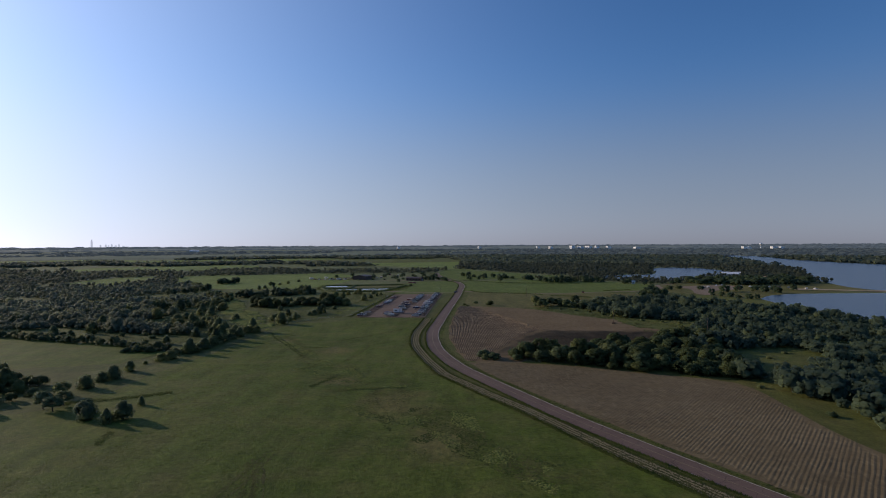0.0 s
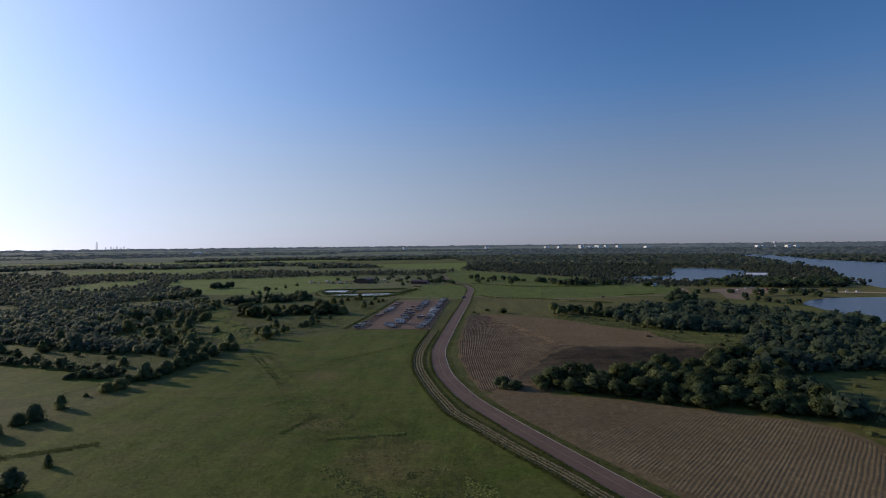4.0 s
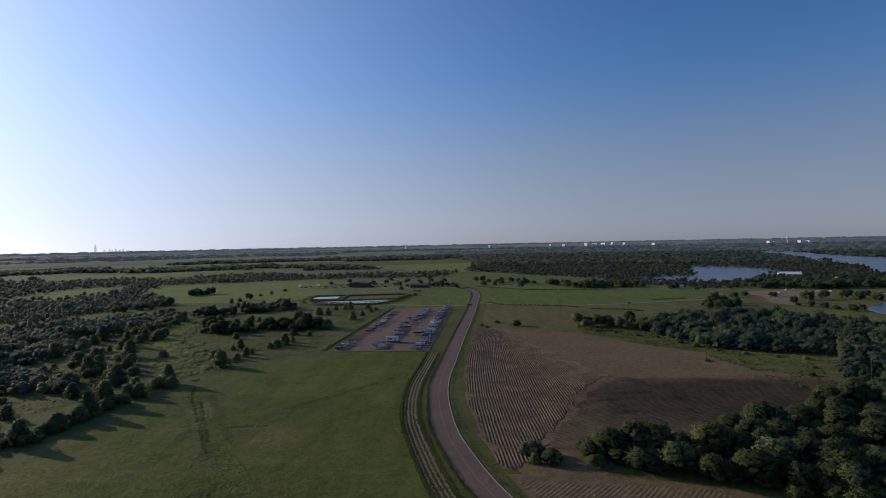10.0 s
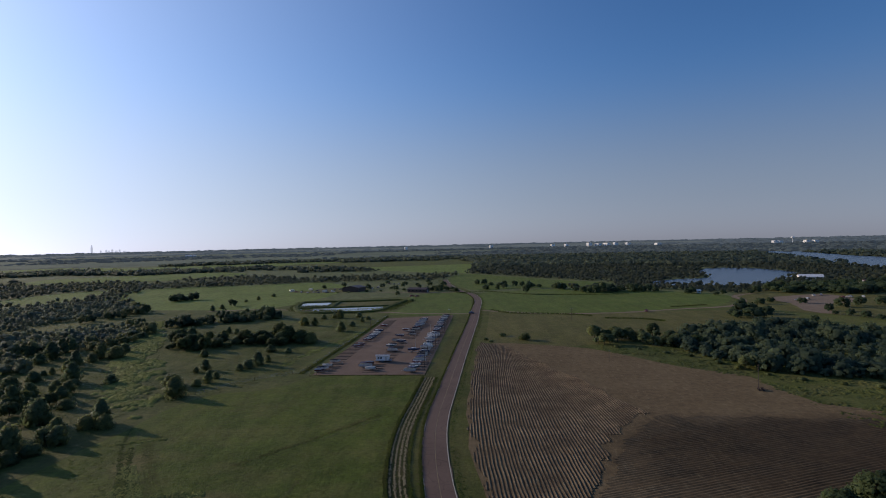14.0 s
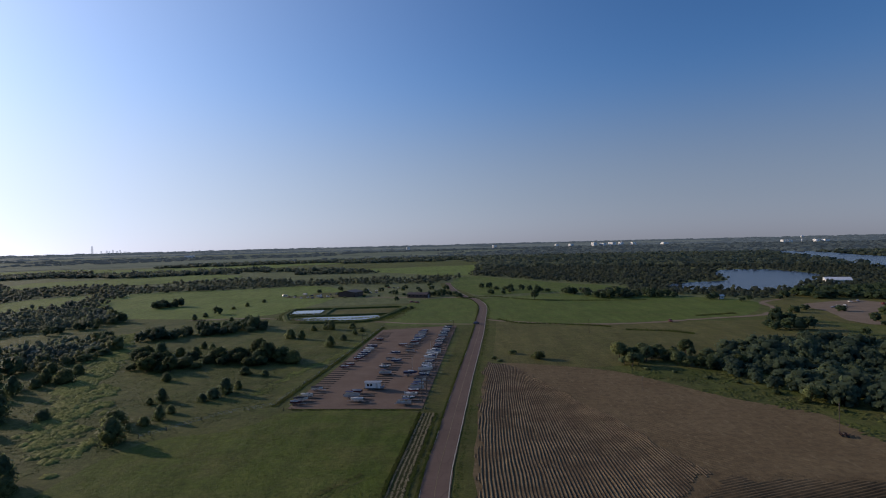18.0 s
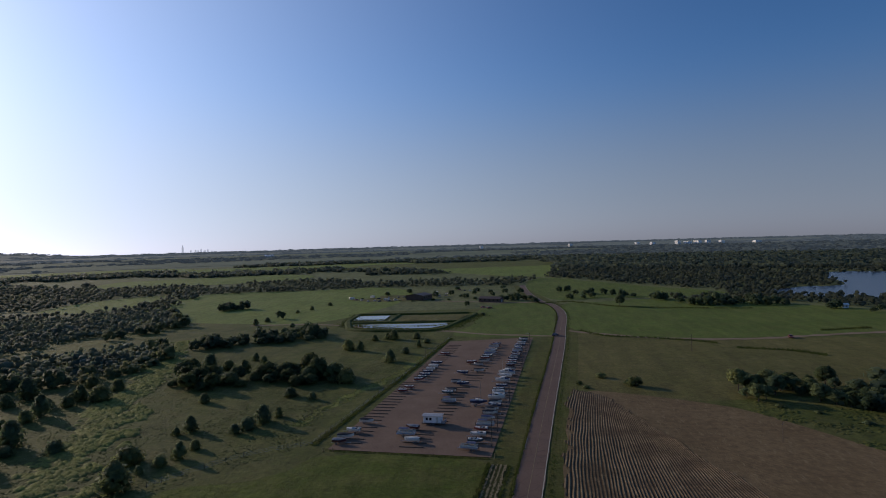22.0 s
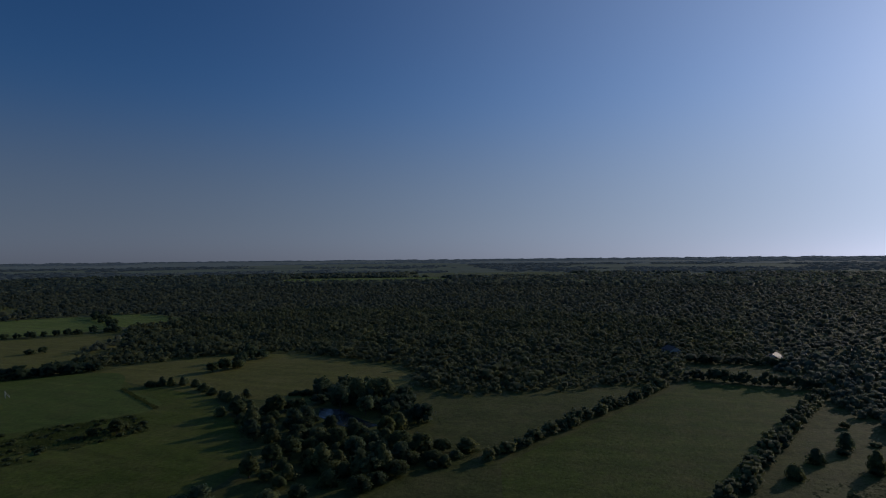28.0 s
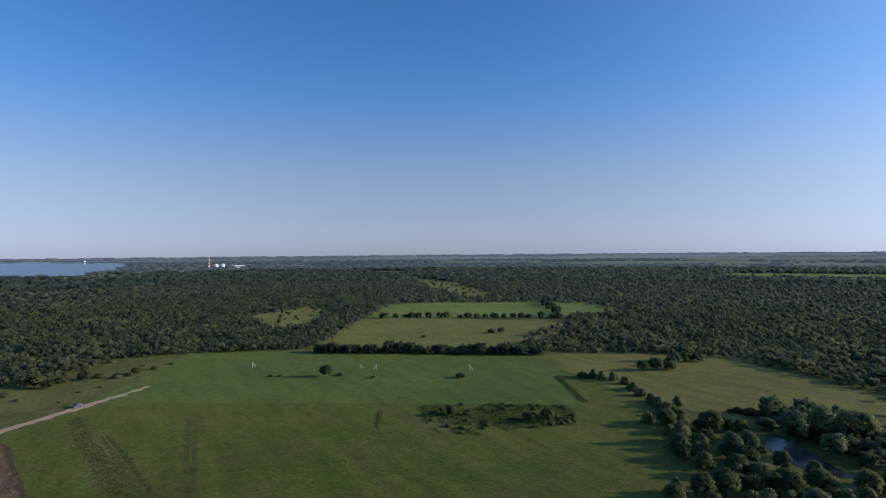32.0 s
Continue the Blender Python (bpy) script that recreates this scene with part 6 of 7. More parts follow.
def fence(line, label):
    """Posts and wires along a line."""
    thing = new("wire_fence")
    pts = curve_points(line, 4.0)
    post_bm = tube(bmesh.new(), (0, 0, -0.1), (0, 0, 1.4), 0.06, 0.05, 6)
    first = None
    for x, y in pts:
        if first is None:
            first = part("post", post_bm, OLD_WOOD, thing)
            ob = first
        else:
            ob = new("post", first.data)
            ob.parent = thing
        ob.location = (x, y, ground_height(x, y))
    for z in (0.45, 0.85, 1.25):
        rings = [[(x - 0.012, y, z), (x + 0.012, y, z), (x, y, z + 0.02)] for x, y in pts]
        part("wire", loft(bmesh.new(), rings), GALVANISED, thing)
    return tagged(thing, label, "fence")


fence([(-61, 362), (-54, 440), (-48.5, 519), (-47, 530)], "old wire fence along the boat lot")
fence([(-61, 362), (-75, 352), (-88, 333)], "sagging wire fence at the pasture corner")

# ---- farm, lagoons and buildings ----


def bank(name, line, width, height, material, label, category="embankment"):
    """A low earth bank with sloping sides along a line."""
    pts = curve_points(line, 4.0)
    rings = []
    for i, (x, y) in enumerate(pts):
        a, b = pts[max(i - 1, 0)], pts[min(i + 1, len(pts) - 1)]
        d = Vector((b[0] - a[0], b[1] - a[1], 0)).normalized()
        s = Vector((d.y, -d.x, 0))
        w = width * (1 + 0.12 * noise.noise((x * 0.1, y * 0.1, 0)))
        z = ground_height(x, y)
        rings.append([(x + s.x * k * w, y + s.y * k * w, z + q) for k, q in ((-0.5, -0.05), (-0.2, height), (0.2, height), (0.5, -0.05))])
    ob = part(name, loft(bmesh.new(), rings), material)
    return tagged(ob, label, category, kind="structure")


bank("lagoon_bank", [(-131, 638), (-129, 620), (-127, 600), (-118, 572), (-112, 562), (-100, 557), (-80, 556), (-64, 558), (-57, 566), (-53, 585), (-47, 615), (-44, 634), (-48, 643), (-70, 641), (-104, 638), (-131, 638)], 5.5, 1.1, WEED, "weedy earth bank round the lagoons")
bank("lagoon_bank", [(-124, 592), (-100, 594), (-75, 596), (-50, 600)], 5.0, 0.9, WEED, "weedy earth bank between the lagoons")
bank("lagoon_bank", [(-98, 596), (-99, 612), (-100, 637)], 4.5, 0.9, WEED, "short weedy bank between the lagoons")
patch("lagoon_west", [(-126, 603), (-103, 603), (-106, 630), (-128, 627)], 0.45, POND, "still pale water in the small lagoon", "pond", round_it=False)
patch("lagoon_south", [(-119, 583), (-85, 586), (-54, 590), (-57, 577), (-64, 568), (-89, 565), (-108, 571)], 0.45, POND, "still pale water in the long lagoon", "pond", round_it=False)
patch("lagoon_north", [(-95, 602), (-54, 605), (-49, 634), (-95, 631)], 0.3, TAN_GRASS, "grassed-over dry lagoon bed", "pond bed", round_it=False)
patch("creek_pool", [(-191, 138), (-192, 146), (-185, 156), (-179, 167), (-173, 164), (-175, 156), (-182, 144)], 0.12, CREEK_WATER, "dark still creek pool among trees", "pond")
patch("farm_yard", [(-176, 758), (-150, 736), (-120, 740), (-94, 770), (-120, 800), (-160, 785)], 0.1, TAN_GRASS, "worn tan grass farm yard", "yard")
ribbon("farm_drive", curve_points([(6, 715), (-25, 712), (-50, 722), (-90, 735)], 4), 4.5, 0.14, RED_DIRT, "reddish dirt drive to the barn", "drive")


def shed(name, label, wide, deep, high, wall, roof, rise=1.2, doors=1, windows=2):
    """A plain building with a pitched roof, doors and windows."""
    thing = new(name)
    part("wall", loft(bmesh.new(), [[(-wide / 2, y, 0), (wide / 2, y, 0), (wide / 2, y, h), (-wide / 2, y, h)] for y, h in ((-deep / 2, high), (0, high + rise * 0.98), (deep / 2, high))]), wall, thing)
    for s in (-1, 1):
        part("roof", loft(bmesh.new(), [[(x, s * (deep / 2 + 0.5), high - 0.22), (x, 0, high + rise + 0.05), (x, 0, high + rise + 0.2), (x, s * (deep / 2 + 0.5), high - 0.05)] for x in (-wide / 2 - 0.5, wide / 2 + 0.5)]), roof, thing)
        for k in range(windows):
            x = -wide / 2 + (k + 0.5) * wide / windows
            win = part("window", box(bmesh.new(), x - 0.6, s * deep / 2 - 0.04, high * 0.45, x + 0.6, s * deep / 2 + 0.04, high * 0.8), DARK_GLASS, thing)
            part("frame", box(bmesh.new(), x - 0.7, s * deep / 2 - 0.06, high * 0.4, x + 0.7, s * deep / 2 + 0.06, high * 0.45), roof, win)
    for k in range(doors):
        y = -deep / 2 + (k + 0.5) * deep / doors
        part("door", box(bmesh.new(), wide / 2 - 0.05, y - 1.3, 0, wide / 2 + 0.06, y + 1.3, min(high * 0.85, 3.4), 0.02), GREY_PAINT, thing)
    return tagged(thing, label, "building")


put(shed("barn", "large dark brown steel barn with brown roof", 18, 18, 4.4, BROWN_SIDING, BROWN_SIDING, 1.4, 2, 4), -107, 752, 72, z=0)
put(shed("machine_shed", "long low dark brown machine shed", 20, 8, 3.2, BROWN_SIDING, BROWN_SIDING, 1.4, 1, 5), -38, 722, -22, z=0)
put(shed("lakeside_shed", "small white shed at the meadow corner", 3, 2.5, 2.2, WHITE_WALL, WHITE_WALL, 0.9, 1, 1), 209, 652, 10, z=0)
put(shed("lakeside_pavilion", "wide pavilion with a white roof by the lake", 22, 14, 4.0, WHITE_WALL, WHITE_WALL, 2.2, 2, 3), 375, 768, -20, z=0)
put(shed("bath_house", "low building with a rusty red roof", 18, 10, 3.4, CREAM, RED_ROOF, 1.6, 1, 3), 388, 697, 15, z=0)
put(shed("farm_house", "pale farm house among far trees", 8, 6, 2.6, CREAM, BROWN_SIDING, 1.8, 1, 3), -346, 254, 30, z=0)
put(shed("farm_house", "cream farm house with dark brown roof", 8, 6, 2.6, CREAM, BROWN_SIDING, 1.8, 1, 3), -336, 300, -20, z=0)
put(shed("hay_shed", "white steel hay shed in far fields", 30, 16, 6.0, WHITE_WALL, PALE_ROOF, 2.0, 1, 2), -1418, 1143, 20, z=0)
put(shed("hay_shed", "long white steel shed far off", 40, 16, 6.0, WHITE_WALL, PALE_ROOF, 2.0, 1, 2), -1590, 1426, 40, z=0)
put(shed("hay_shed", "bright white steel shed far off", 36, 18, 8.0, WHITE_WALL, WHITE_WALL, 2.0, 1, 2), -1050, 2450, 10, z=0)

CARS = [car("small white car parked on gravel", WHITE_PAINT), car("small grey car parked on gravel", GREY_PAINT), car("dark blue car parked on gravel", NAVY), car("tall white van parked on gravel", WHITE_PAINT, 0.5), car("small red car parked on grass", RED)]
CAMPER = camper("white camper trailer in the farm yard")
yard_random = random.Random(9)
for x, y in ((-174, 757), (-168, 752), (-162, 748), (-157, 770), (-152, 736), (-147, 742), (-141, 735), (-136, 742), (-132, 736), (-128, 745), (-148, 760), (-140, 768), (-131, 770), (-125, 771), (-92, 776), (-86, 782), (-80, 845), (-74, 838), (-68, 834), (-62, 829), (-88, 803), (-100, 806)):
    put(yard_random.choice(CARS + [CARS[1], CARS[2], CAMPER]), x, y, yard_random.uniform(0, 360), 0.85, z=0.12)
for x, y in ((250, 576), (256, 580), (262, 584), (292, 590), (298, 592), (306, 588), (322, 583), (330, 580), (338, 575), (345, 560), (280, 606), (288, 610), (124, 529), (352, 556)):
    put(yard_random.choice(CARS), x, y, yard_random.uniform(0, 360), z=0.17)
put(CARS[2], -14, 1.5, 40, 0.85, z=0.15)
put(CARS[2], 9, 538, 60, z=0.18)
for x, y in ((-41, 676), (-36, 672)):
    put(CARS[4], x, y, 30, z=0.06)


def goal():
    thing = new("goal_frame")
    for x in (-2.4, 2.4):
        part("goal_post", tube(bmesh.new(), (x, 0, 0), (x, 0, 2.4), 0.07), WHITE_PAINT, thing)
        part("back_stay", tube(bmesh.new(), (x, 0, 2.3), (x, 1.6, 0.05), 0.06), WHITE_PAINT, thing)
    part("crossbar", tube(bmesh.new(), (-2.5, 0, 2.4), (2.5, 0, 2.4), 0.07), WHITE_PAINT, thing)
    part("ground_bar", tube(bmesh.new(), (-2.4, 1.6, 0.06), (2.4, 1.6, 0.06), 0.05), WHITE_PAINT, thing)
    return tagged(thing, "white metal goal frame on the games field", "goal", "goals")


GOAL = goal()
for x, y, turn in ((-81, -42, 79), (-124, -14, 71), (-130, -9, 250), (-166, 14, 60)):
    put(GOAL, x, y, turn, 0.85, z=0.08)



def disc_harrow():
    """A rusty tillage implement parked on the field."""
    thing = new("disc_harrow")
    frame_bm = bmesh.new()
    for y in (-1.0, 0.0, 1.0):
        box(frame_bm, -1.6, y - 0.07, 0.62, 1.6, y + 0.07, 0.76, 0.02)
    for x in (-1.5, 1.5):
        box(frame_bm, x - 0.07, -1.1, 0.76, x + 0.07, 1.1, 0.9, 0.02)
    part("frame", frame_bm, RUST, thing)
    part("drawbar", tube(bmesh.new(), (0, -1.0, 0.7), (0, -2.8, 0.35), 0.09), DARK_METAL, thing)
    for y in (-0.7, 0.7):
        gang = part("disc_gang", tube(bmesh.new(), (-1.6, y, 0.34), (1.6, y + 0.2, 0.34), 0.05), DARK_METAL, thing)
        for k in range(7):
            x = -1.5 + 0.5 * k
            part("disc", tube(bmesh.new(), (x, y + 0.03 * k, 0.34), (x + 0.05, y + 0.03 * k, 0.34), 0.34, 0.3, 12), DARK_METAL, gang)
    for x in (-0.9, 0.9):
        wheel(thing, x, 0.0, 0.4, 0.24)
    return tagged(thing, "rusty brown disc harrow parked on bare soil", "farm implement")


put(disc_harrow(), 93, 326, 70, 0.8, z=0.08)


def bollard():
    thing = new("bollard")
    part("post", tube(bmesh.new(), (0, 0, 0), (0, 0, 1.1), 0.1, sides=10), YELLOW_LINE, thing)
    part("cap", tube(bmesh.new(), (0, 0, 1.1), (0, 0, 1.18), 0.1, 0.04, 10), YELLOW_LINE, thing)
    return tagged(thing, "yellow steel bollard at the lot corner", "bollard", "lot bollards")


BOLLARD = bollard()
for x, y in ((-56.4, 357.6), (-53.8, 357.6), (-12.8, 356)):
    put(BOLLARD, x, y, 0, z=0.04)

# ---- far landmarks ----


def at_bearing(turn, far, origin=(0, 200)):
    """A place on the ground at a bearing to the left of +y and a distance."""
    return origin[0] - math.sin(radians(turn)) * far, origin[1] + math.cos(radians(turn)) * far


def tower_block(name, label, wide, deep, high, material, steps=1, spire=0.0, floors=6):
    """A building of stacked storeys with window bands and a stepped top."""
    thing = new(name)
    for k in range(steps):
        s = 1 - 0.22 * k
        z0, z1 = high * (0 if k == 0 else 0.7 + 0.15 * (k - 1)), high * ((0.7 + 0.15 * k) if steps > 1 else 1.0)
        part("storey_band", box(bmesh.new(), -wide / 2 * s, -deep / 2 * s, z0, wide / 2 * s, deep / 2 * s, min(high, z1)), material, thing)
    for k in range(floors):
        z = high * 0.68 * (k + 0.5) / floors
        part("window_band", box(bmesh.new(), -wide / 2 * 0.96, -deep / 2 - 0.15, z, wide / 2 * 0.96, deep / 2 + 0.15, z + high * 0.2 / floors), material if material == BACKDROP_TOWERS else GREY_PAINT, thing)
    if spire:
        part("spire", tube(bmesh.new(), (0, 0, high), (0, 0, high + spire), wide * 0.06, 0.2), material, thing)
    return tagged(thing, label, "building")


for k, (turn, wide, high, steps, spire) in enumerate(((32.0, 13, 58, 3, 4), (31.35, 10, 22, 1, 0), (30.95, 11, 30, 2, 4), (30.75, 9, 20, 1, 0), (30.5, 11, 34, 2, 4), (30.2, 13, 19, 1, 0), (29.95, 10, 26, 1, 0), (29.6, 18, 15, 1, 0))):
    x, y = at_bearing(turn, 4560, (0, 130))
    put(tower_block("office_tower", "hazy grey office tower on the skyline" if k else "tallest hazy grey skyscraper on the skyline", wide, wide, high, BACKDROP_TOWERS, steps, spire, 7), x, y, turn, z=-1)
for turn, far, wide, high in ((4.7, 3000, 8, 15), (-3.6, 2800, 10, 16), (-10.8, 2750, 16, 15), (-12.9, 2750, 18, 19), (-13.7, 2750, 30, 15), (-14.5, 2750, 30, 17), (-15.3, 2760, 14, 18), (-16.4, 2760, 16, 16), (-28.4, 2700, 16, 13), (-28.8, 2700, 12, 12), (-30.7, 2700, 18, 13), (-31.3, 2700, 20, 12), (-9.5, 2850, 12, 14)):
    x, y = at_bearing(turn, far, (0, 130))
    put(tower_block("pale_block", "pale low building on the far ridge", wide, 18, high, WHITE_WALL, 1, 0, 3), x, y, turn - 50, z=1)
x, y = at_bearing(-18.2, 2860, (0, 0))
put(tower_block("pale_block", "bright white double block on the far ridge", 26, 20, 17, WHITE_WALL, 2, 0, 3), x, y, 20, z=-1)


def water_tower(label, high, r):
    thing = new("water_tower")
    part("stem", tube(bmesh.new(), (0, 0, 0), (0, 0, high - r), r * 0.28, r * 0.2, 12), WHITE_WALL, thing)
    bm = bmesh.new()
    bmesh.ops.create_uvsphere(bm, u_segments=16, v_segments=8, radius=r, matrix=Matrix.Translation((0, 0, high - r * 0.7)) @ Matrix.Diagonal((1, 1, 0.7, 1)))
    part("tank", bm, WHITE_WALL, thing)
    return tagged(thing, label, "water tower")


x, y = at_bearing(-29.7, 2750, (0, 130))
put(water_tower("white water tower on the wooded ridge", 30, 6.5), x, y, 0, z=-1)
x, y = at_bearing(183.5, 2600, (-30, 242))
put(water_tower("white water tower across the lake", 20, 4.5), x, y, 0, z=-1)


def lattice_tower(label, high):
    thing = new("radio_mast")
    for k in range(4):
        a = math.pi / 4 + k * math.pi / 2
        part("leg", tube(bmesh.new(), (3.2 * math.cos(a), 3.2 * math.sin(a), 0), (1.6 * math.cos(a), 1.6 * math.sin(a), high), 0.75, 0.5, 5), BRICK_RED, thing)
    for k in range(7):
        z, r = high * (k + 0.5) / 7, 3.2 - 1.6 * (k + 0.5) / 7
        part("brace", box(bmesh.new(), -r, -r, z - 0.9, r, r, z + 0.9, 0.2), WHITE_WALL if k % 2 else BRICK_RED, thing)
    part("antenna", tube(bmesh.new(), (0, 0, high), (0, 0, high + 8), 0.8, 0.5, 6), WHITE_WALL, thing)
    return tagged(thing, label, "mast")


def storage_tank(label, r, high):
    thing = new("storage_tank")
    part("shell", tube(bmesh.new(), (0, 0, 0), (0, 0, high), r, sides=20), WHITE_WALL, thing)
    part("dome", tube(bmesh.new(), (0, 0, high), (0, 0, high + r * 0.4), r, r * 0.3, 20), WHITE_WALL, thing)
    return tagged(thing, label, "tank")


put(lattice_tower("red and white radio mast above the forest", 34), -240, -1688, 15, z=0)
TANK = storage_tank("round white storage tank above the forest", 7, 12)
for x, y in ((-262, -1700), (-282, -1702)):
    put(TANK, x, y, 0, z=0)
put(shed("works_building", "long white works building above the forest", 40, 14, 7, WHITE_WALL, WHITE_WALL, 1.5, 2, 4), -330, -1720, 10, z=0)

# ---- grass, weeds and wheel tracks ----


def tufts(name, label, spots, material, relief=False):
    """Many small tufts of grass in one mesh: rows of x, y, width, height."""
    g = random.Random(len(spots))
    verts, faces = [], []
    for x, y, w, high in spots:
        k, a = len(verts), g.uniform(0, 6.28)
        z = ground_height(x, y) + 0.02
        lean = (g.uniform(-0.3, 0.3) * high, g.uniform(-0.3, 0.3) * high)
        for j in range(4):
            verts.append((x + w * math.cos(a + j * 1.571) * g.uniform(0.7, 1.2), y + w * math.sin(a + j * 1.571) * g.uniform(0.7, 1.2), z))
        verts.append((x + lean[0], y + lean[1], z + high))
        faces.extend([(k, k + 1, k + 4), (k + 1, k + 2, k + 4), (k + 2, k + 3, k + 4), (k + 3, k, k + 4)])
    ob = link_mesh(name, verts, faces, material)
    up = np.tile(np.array([[0.0, 0.0, 1.0]]), (len(verts), 1))
    if relief:
        co = np.array(verts).reshape(-1, 5, 3)
        out = co - co[:, :4].mean(1, keepdims=True)
        out[:, :, 2] = 0
        up[:, :2] = (out * 0.55 / np.maximum(1e-3, np.abs(out).max(axis=(1, 2), keepdims=True))).reshape(-1, 3)[:, :2]
        up /= np.linalg.norm(up, axis=1, keepdims=True)
    soften(ob.data, up)
    return tagged(ob, label, "grass", kind="stuff")


def strew(outline, count, width, high, seed=1, clump=0.0):
    g = random.Random(seed)
    xs, ys = [p[0] for p in outline], [p[1] for p in outline]
    out = []
    while len(out) < count:
        x, y = g.uniform(min(xs), max(xs)), g.uniform(min(ys), max(ys))
        if inside(x, y, outline) and noise.noise((x * 0.11, y * 0.11, seed)) > clump - 0.5:
            s = g.uniform(0.6, 1.3)
            out.append((x, y, width * s, high * s * g.uniform(0.7, 1.3)))
    return out


def along(line, count, spread, width, high, offset=0.0, seed=1):
    g = random.Random(seed)
    pts = curve_points(line, 2.0) if len(line) < 30 else line
    out = []
    for _ in range(count):
        i = g.randrange(len(pts) - 1)
        (ax, ay), (bx, by) = pts[i], pts[i + 1]
        t, d = g.random(), math.hypot(bx - ax, by - ay) or 1
        o = offset + g.gauss(0, spread)
        s = g.uniform(0.6, 1.3)
        out.append((ax + (bx - ax) * t + (by - ay) / d * o, ay + (by - ay) * t - (bx - ax) / d * o, width * s, high * s))
    return out


NEAR_ROAD = [p for p in ROAD if -20 < p[1] < 720]
tufts("meadow_tufts", "scattered uneven tufts of meadow grass", strew([(-14, 350), (-56, 352), (-85, 328), (-98, 240), (-100, 200), (-75, 150), (-95, 120), (-100, 60), (-60, 20), (0, 20), (40, 60), (45, 105), (20, 160), (3, 203), (-15, 290)], 16000, 0.34, 0.16, 1, 0.35), MEADOW)
tufts("rough_tufts", "rough weedy tussocks in the meadow", strew([(-6, 164), (6, 152), (10, 129), (24, 116), (18, 104), (0, 126), (-10, 150)], 900, 0.45, 0.2, 2, 0.5) + strew([(-55, 223), (-37, 216), (-21, 201), (-8, 183), (-12, 156), (-29, 163), (-45, 192)], 700, 0.4, 0.2, 3, 0.6), PASTURE)
tufts("rank_tussocks", "tall pale tussocks winding through the pasture", strew([(-188, 488), (-156, 450), (-150, 416), (-134, 380), (-119, 350), (-96, 320), (-112, 325), (-148, 386), (-165, 432)], 1500, 1.7, 0.6, 4, 0.55) + strew([(-145, 392), (-130, 396), (-99, 331), (-94, 306), (-112, 330)], 650, 1.6, 0.65, 5, 0.55), RANK_GRASS, True)
tufts("pasture_tufts", "thick tussocky grass of the pasture", strew([(-62, 362), (-100, 310), (-128, 262), (-180, 290), (-190, 400), (-175, 470), (-140, 480), (-120, 470), (-60, 440), (-52, 515), (-60, 540), (-110, 545)], 15000, 0.55, 0.18, 6, 0.3), PASTURE, True)
tufts("margin_tufts", "rough yellow-green tussocks along the field margin", strew([(62, 412), (92, 402), (108, 380), (116, 350), (150, 336), (127, 290), (108, 258), (100, 300), (98, 326), (97, 344), (80, 364), (62, 396)], 1700, 0.8, 0.35, 91, 0.45), PASTURE, True)
tufts("roadside_weeds", "dark weeds growing along the road edge", along(NEAR_ROAD, 6500, 0.16, 0.26, 0.5, 3.45, 7) + along(NEAR_ROAD, 2000, 0.5, 0.3, 0.25, -4.4, 8), WEED)
tufts("fence_weeds", "tall dark weeds under the lot fence", along([(-61, 362), (-54, 440), (-48.5, 519), (-47, 530)], 3000, 0.34, 0.36, 0.45, 0.3, 9) + along([(-55, 358.2), (-14, 355.6)], 260, 0.2, 0.3, 0.3, 0, 10) + along([(-191, 46), (-172, 84)], 260, 0.35, 0.5, 0.7, 0, 11), WEED)
tufts("rank_grass", "tall clumps of yellow-green grass in the pasture", along([(-199, 526), (-178, 477), (-153, 426), (-142, 391), (-127, 362), (-112, 332), (-103, 322)], 1200, 3.0, 1.6, 0.6, 0, 71) + along([(-71, 377), (-70, 395), (-65, 416), (-57, 443), (-52.5, 478)], 500, 1.6, 0.5, 0.3, 0, 72), RANK_GRASS, True)
tufts("field_edge_weeds", "dark weeds along the field boundaries", along([(3, 701), (28, 714), (62, 676), (105, 661), (150, 655)], 700, 0.7, 0.6, 0.8, 0, 81) + along([(24, 557), (35, 538), (53, 532), (74, 523), (85, 514)], 300, 0.7, 0.6, 0.8, 0, 82) + along([(148, 553), (176, 561)], 160, 0.7, 0.6, 0.8, 0, 83) + along([(90, 502), (109, 496), (120, 484)], 200, 0.7, 0.6, 0.8, 0, 84), WEED)
tufts("lagoon_weeds", "reeds and weeds along the lagoon shores", along([(-117, 581), (-94, 570), (-68, 564), (-57, 577)], 500, 0.7, 0.5, 0.9, 0, 61) + along([(-117, 586), (-97, 578), (-66, 578), (-54, 591)], 300, 0.6, 0.5, 0.8, 0, 62) + along([(-127, 606), (-103, 607)], 160, 0.6, 0.5, 0.9, 0, 63) + along([(-132, 640), (-122, 578), (-95, 563), (-66, 557), (-52, 574), (-40, 638)], 1200, 2.6, 0.6, 0.7, 0, 64), WEED)
tufts("swath_straw", "ragged rows of cut straw beside the road", along(STRIP, 2600, 0.14, 0.26, 0.28, -1.5, 12) + along(STRIP, 2600, 0.1, 0.26, 0.26, -0.5, 13) + along(STRIP, 2600, 0.1, 0.26, 0.26, 0.5, 14) + along(STRIP, 2400, 0.1, 0.26, 0.26, 1.5, 44), STRAW)
tufts("swath_weeds", "dark weeds edging the cut swath", along(STRIP, 3400, 0.16, 0.3, 0.65, 2.4, 15) + along(STRIP, 1700, 0.2, 0.3, 0.4, -2.4, 16), WEED)
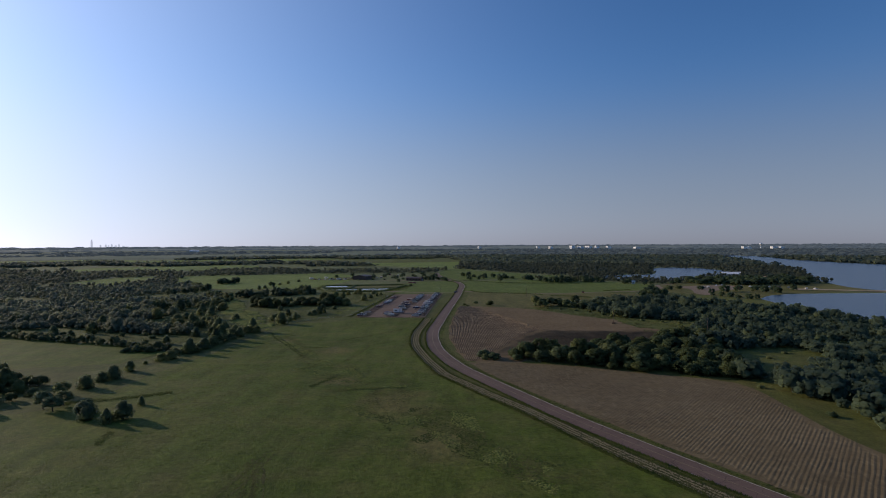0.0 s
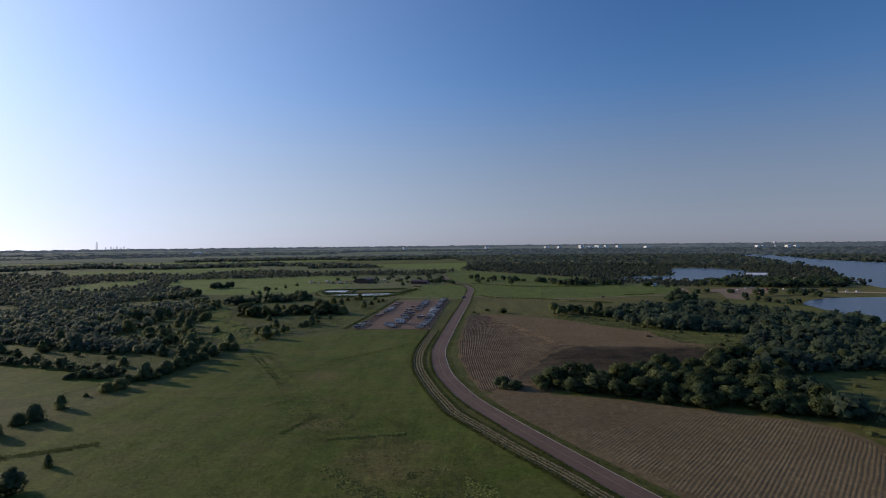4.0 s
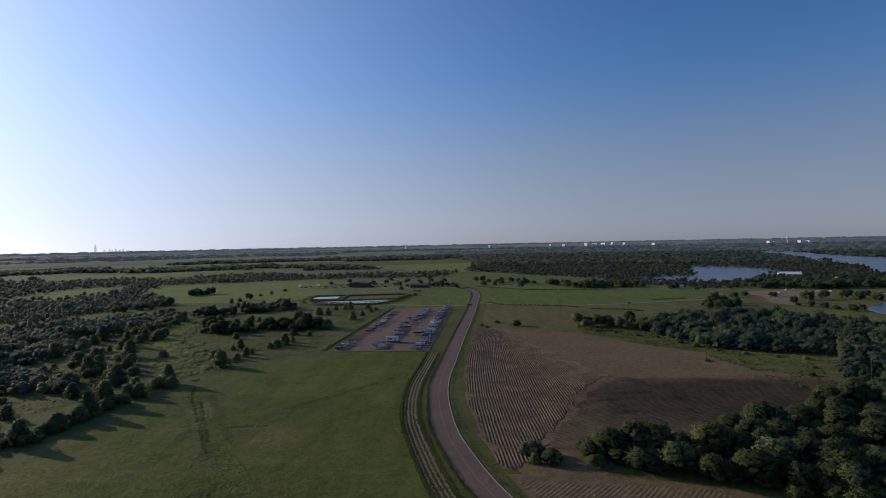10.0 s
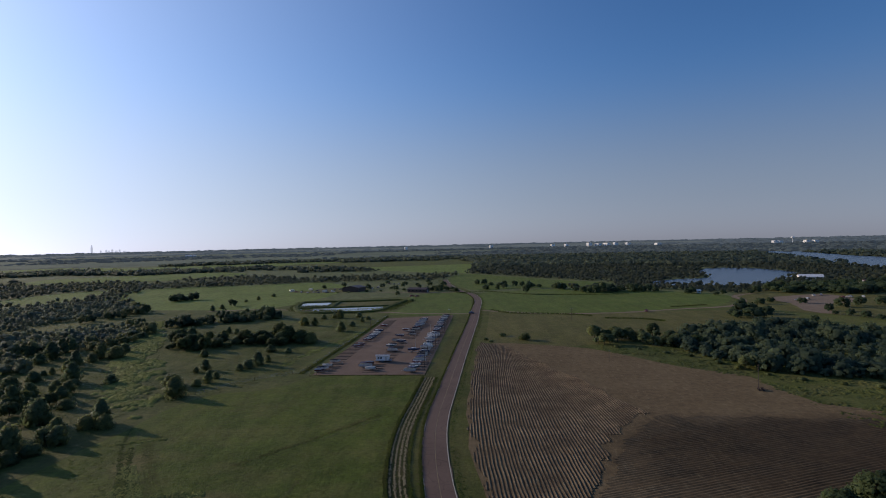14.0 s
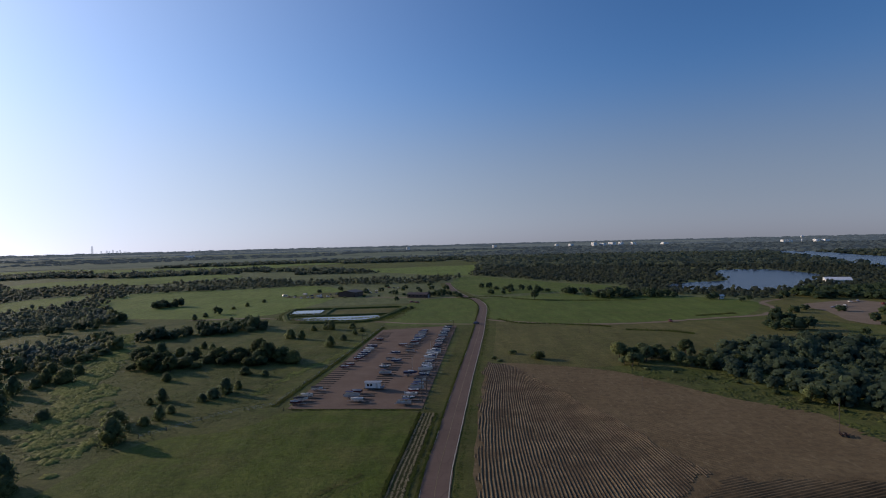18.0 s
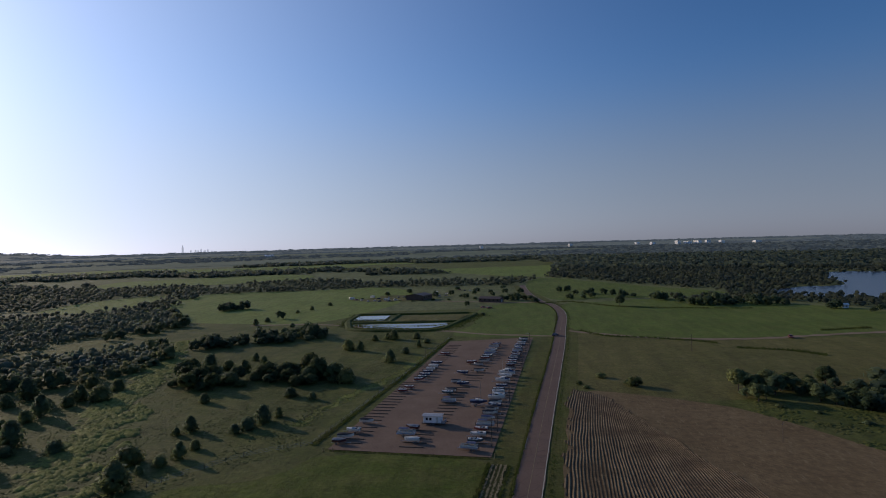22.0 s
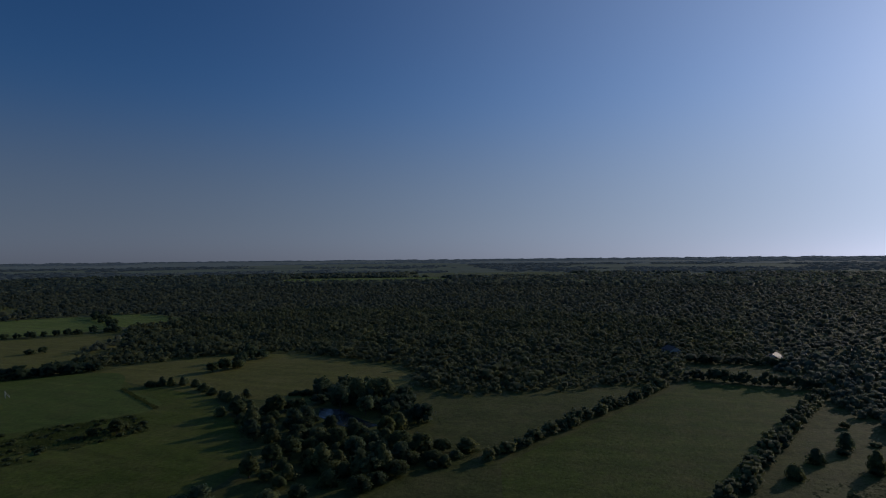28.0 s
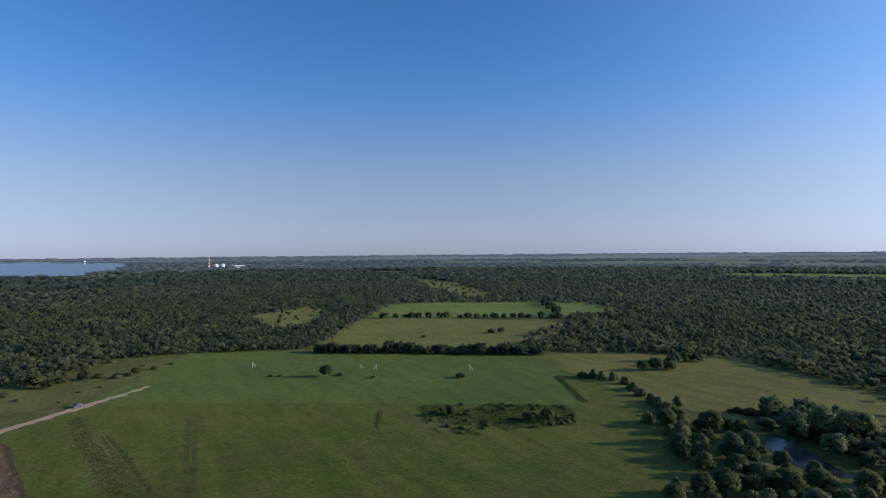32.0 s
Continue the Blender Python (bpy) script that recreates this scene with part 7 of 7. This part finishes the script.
tufts("meadow_straw", "pale dry straw lying in the mown meadow", strew([(-82, 284), (-62, 252), (-48, 228), (-36, 206), (-30, 190), (-44, 192), (-52, 222), (-70, 252)], 2200, 0.36, 0.13, 31, 0.55) + strew([(-6, 164), (6, 152), (10, 129), (24, 116), (18, 104), (0, 126), (-10, 150)], 1200, 0.36, 0.13, 32, 0.55)
      + along([(-14, 18), (-21, 54), (-26, 76), (-29, 98)], 300, 1.4, 0.28, 0.12, 1.5, 33), RANK_GRASS, True)
tufts("straw_ridges", "low ridges of raked pale grass in the meadow", along([(-32, 181), (-24, 182), (-13.6, 184)], 420, 0.35, 0.4, 0.3, 0, 92) + along([(-64, 254), (-52, 256)], 200, 0.5, 0.4, 0.25, 0, 93) + along([(-88, 285), (-76, 289)], 200, 0.4, 0.4, 0.25, 0, 94) + along([(-56, 210), (-51, 215), (-46, 218)], 160, 0.5, 0.35, 0.2, 0, 95)
      + along([(-28, 162), (-19, 150), (-10, 146)], 320, 0.9, 0.35, 0.22, 0, 96) + along([(-36, 212), (-29.5, 197)], 260, 0.9, 0.35, 0.2, 0, 97), RANK_GRASS, True)
tufts("meadow_weeds", "dark weeds scattered through the mown meadow", along([(-110, 166), (-98, 170), (-85, 178)], 420, 0.7, 0.4, 0.35, 0, 51) + along([(-80, 131), (-82, 140)], 80, 0.4, 0.4, 0.3, 0, 52) + strew([(-44, 194), (-26, 196), (-8, 188), (6, 158), (4, 118), (-18, 120), (-24, 158)], 700, 0.24, 0.1, 53, 0.6) + strew([(-84, 284), (-62, 252), (-48, 228), (-34, 204), (-28, 188), (-48, 190), (-56, 222), (-74, 252)], 600, 0.3, 0.14, 34, 0.6) + strew([(-6, 164), (6, 152), (10, 129), (24, 116), (18, 104), (0, 126), (-10, 150)], 450, 0.36, 0.18, 35, 0.55)
      + along([(-14, 18), (-21, 54), (-26, 76), (-29, 98)], 320, 1.5, 0.36, 0.25, 0, 36) + strew([(-119, 59), (-142, 70), (-165, 85), (-151, 103), (-132, 98), (-120, 97), (-109, 88)], 1500, 0.6, 0.5, 37, 0.3) + along([(-24.6, 43), (-30.6, 72), (-35.6, 103)], 260, 0.3, 0.3, 0.2, 0, 38) + along([(-49, 30), (-45, 66), (-41, 105)], 240, 0.9, 0.26, 0.16, 0, 39), WEED)
tufts("track_weeds", "dark rank weeds beside old wheel tracks", along([(-15, 20), (-21, 54), (-26, 79), (-29, 95)], 800, 1.6, 0.4, 0.26, 0, 17) + along([(-25, 43), (-33, 85), (-37, 100), (-42, 120)], 700, 0.3, 0.3, 0.16, 0, 18) + along([(-23, 43), (-31, 85), (-35, 100), (-40, 120)], 700, 0.3, 0.3, 0.16, 0, 19)
      + along([(-48, 32), (-44, 75), (-41, 102), (-38, 125)], 500, 0.25, 0.28, 0.14, 0, 20) + along([(-50, 32), (-46, 75), (-43, 102), (-40, 125)], 500, 0.25, 0.28, 0.14, 0, 21) + along([(-106, 57), (-97, 76)], 200, 0.25, 0.35, 0.35, 0, 22) + along([(-98, 81), (-101, 95), (-108, 105)], 260, 0.4, 0.28, 0.14, 0, 23)
      + along([(-81, 289), (-66, 262), (-58, 244)], 700, 0.9, 0.3, 0.14, 0, 25) + along([(-35, 262), (-36, 245), (-40, 225)], 300, 0.3, 0.28, 0.14, 0, 26) + along([(-24, 307), (-40, 285), (-52, 270)], 300, 0.4, 0.35, 0.25, 0, 27), PASTURE)
# the dark tufts beside the first raked ridge stand in for its shadow
tufts("weed_and_shade_lines", "thin lines of dark weeds and ridge shade in the worn meadow", along([(-90, 298), (-84, 283), (-72.3, 261), (-59, 235)], 380, 0.3, 0.32, 0.2, 0, 24) + along([(-81.5, 283), (-70.7, 261), (-62, 243)], 280, 0.3, 0.3, 0.2, 0, 28)
      + along([(-32, 179.6), (-24, 180.6), (-13.4, 182.4)], 110, 0.3, 0.35, 0.2, 0, 98) + along([(-44, 184), (-41, 192), (-39, 198)], 260, 0.5, 0.35, 0.2, 0, 99) + strew([(-24, 160), (-4, 160), (8, 134), (0, 124), (-14, 138)], 900, 0.3, 0.16, 100, 0.6), WEED)
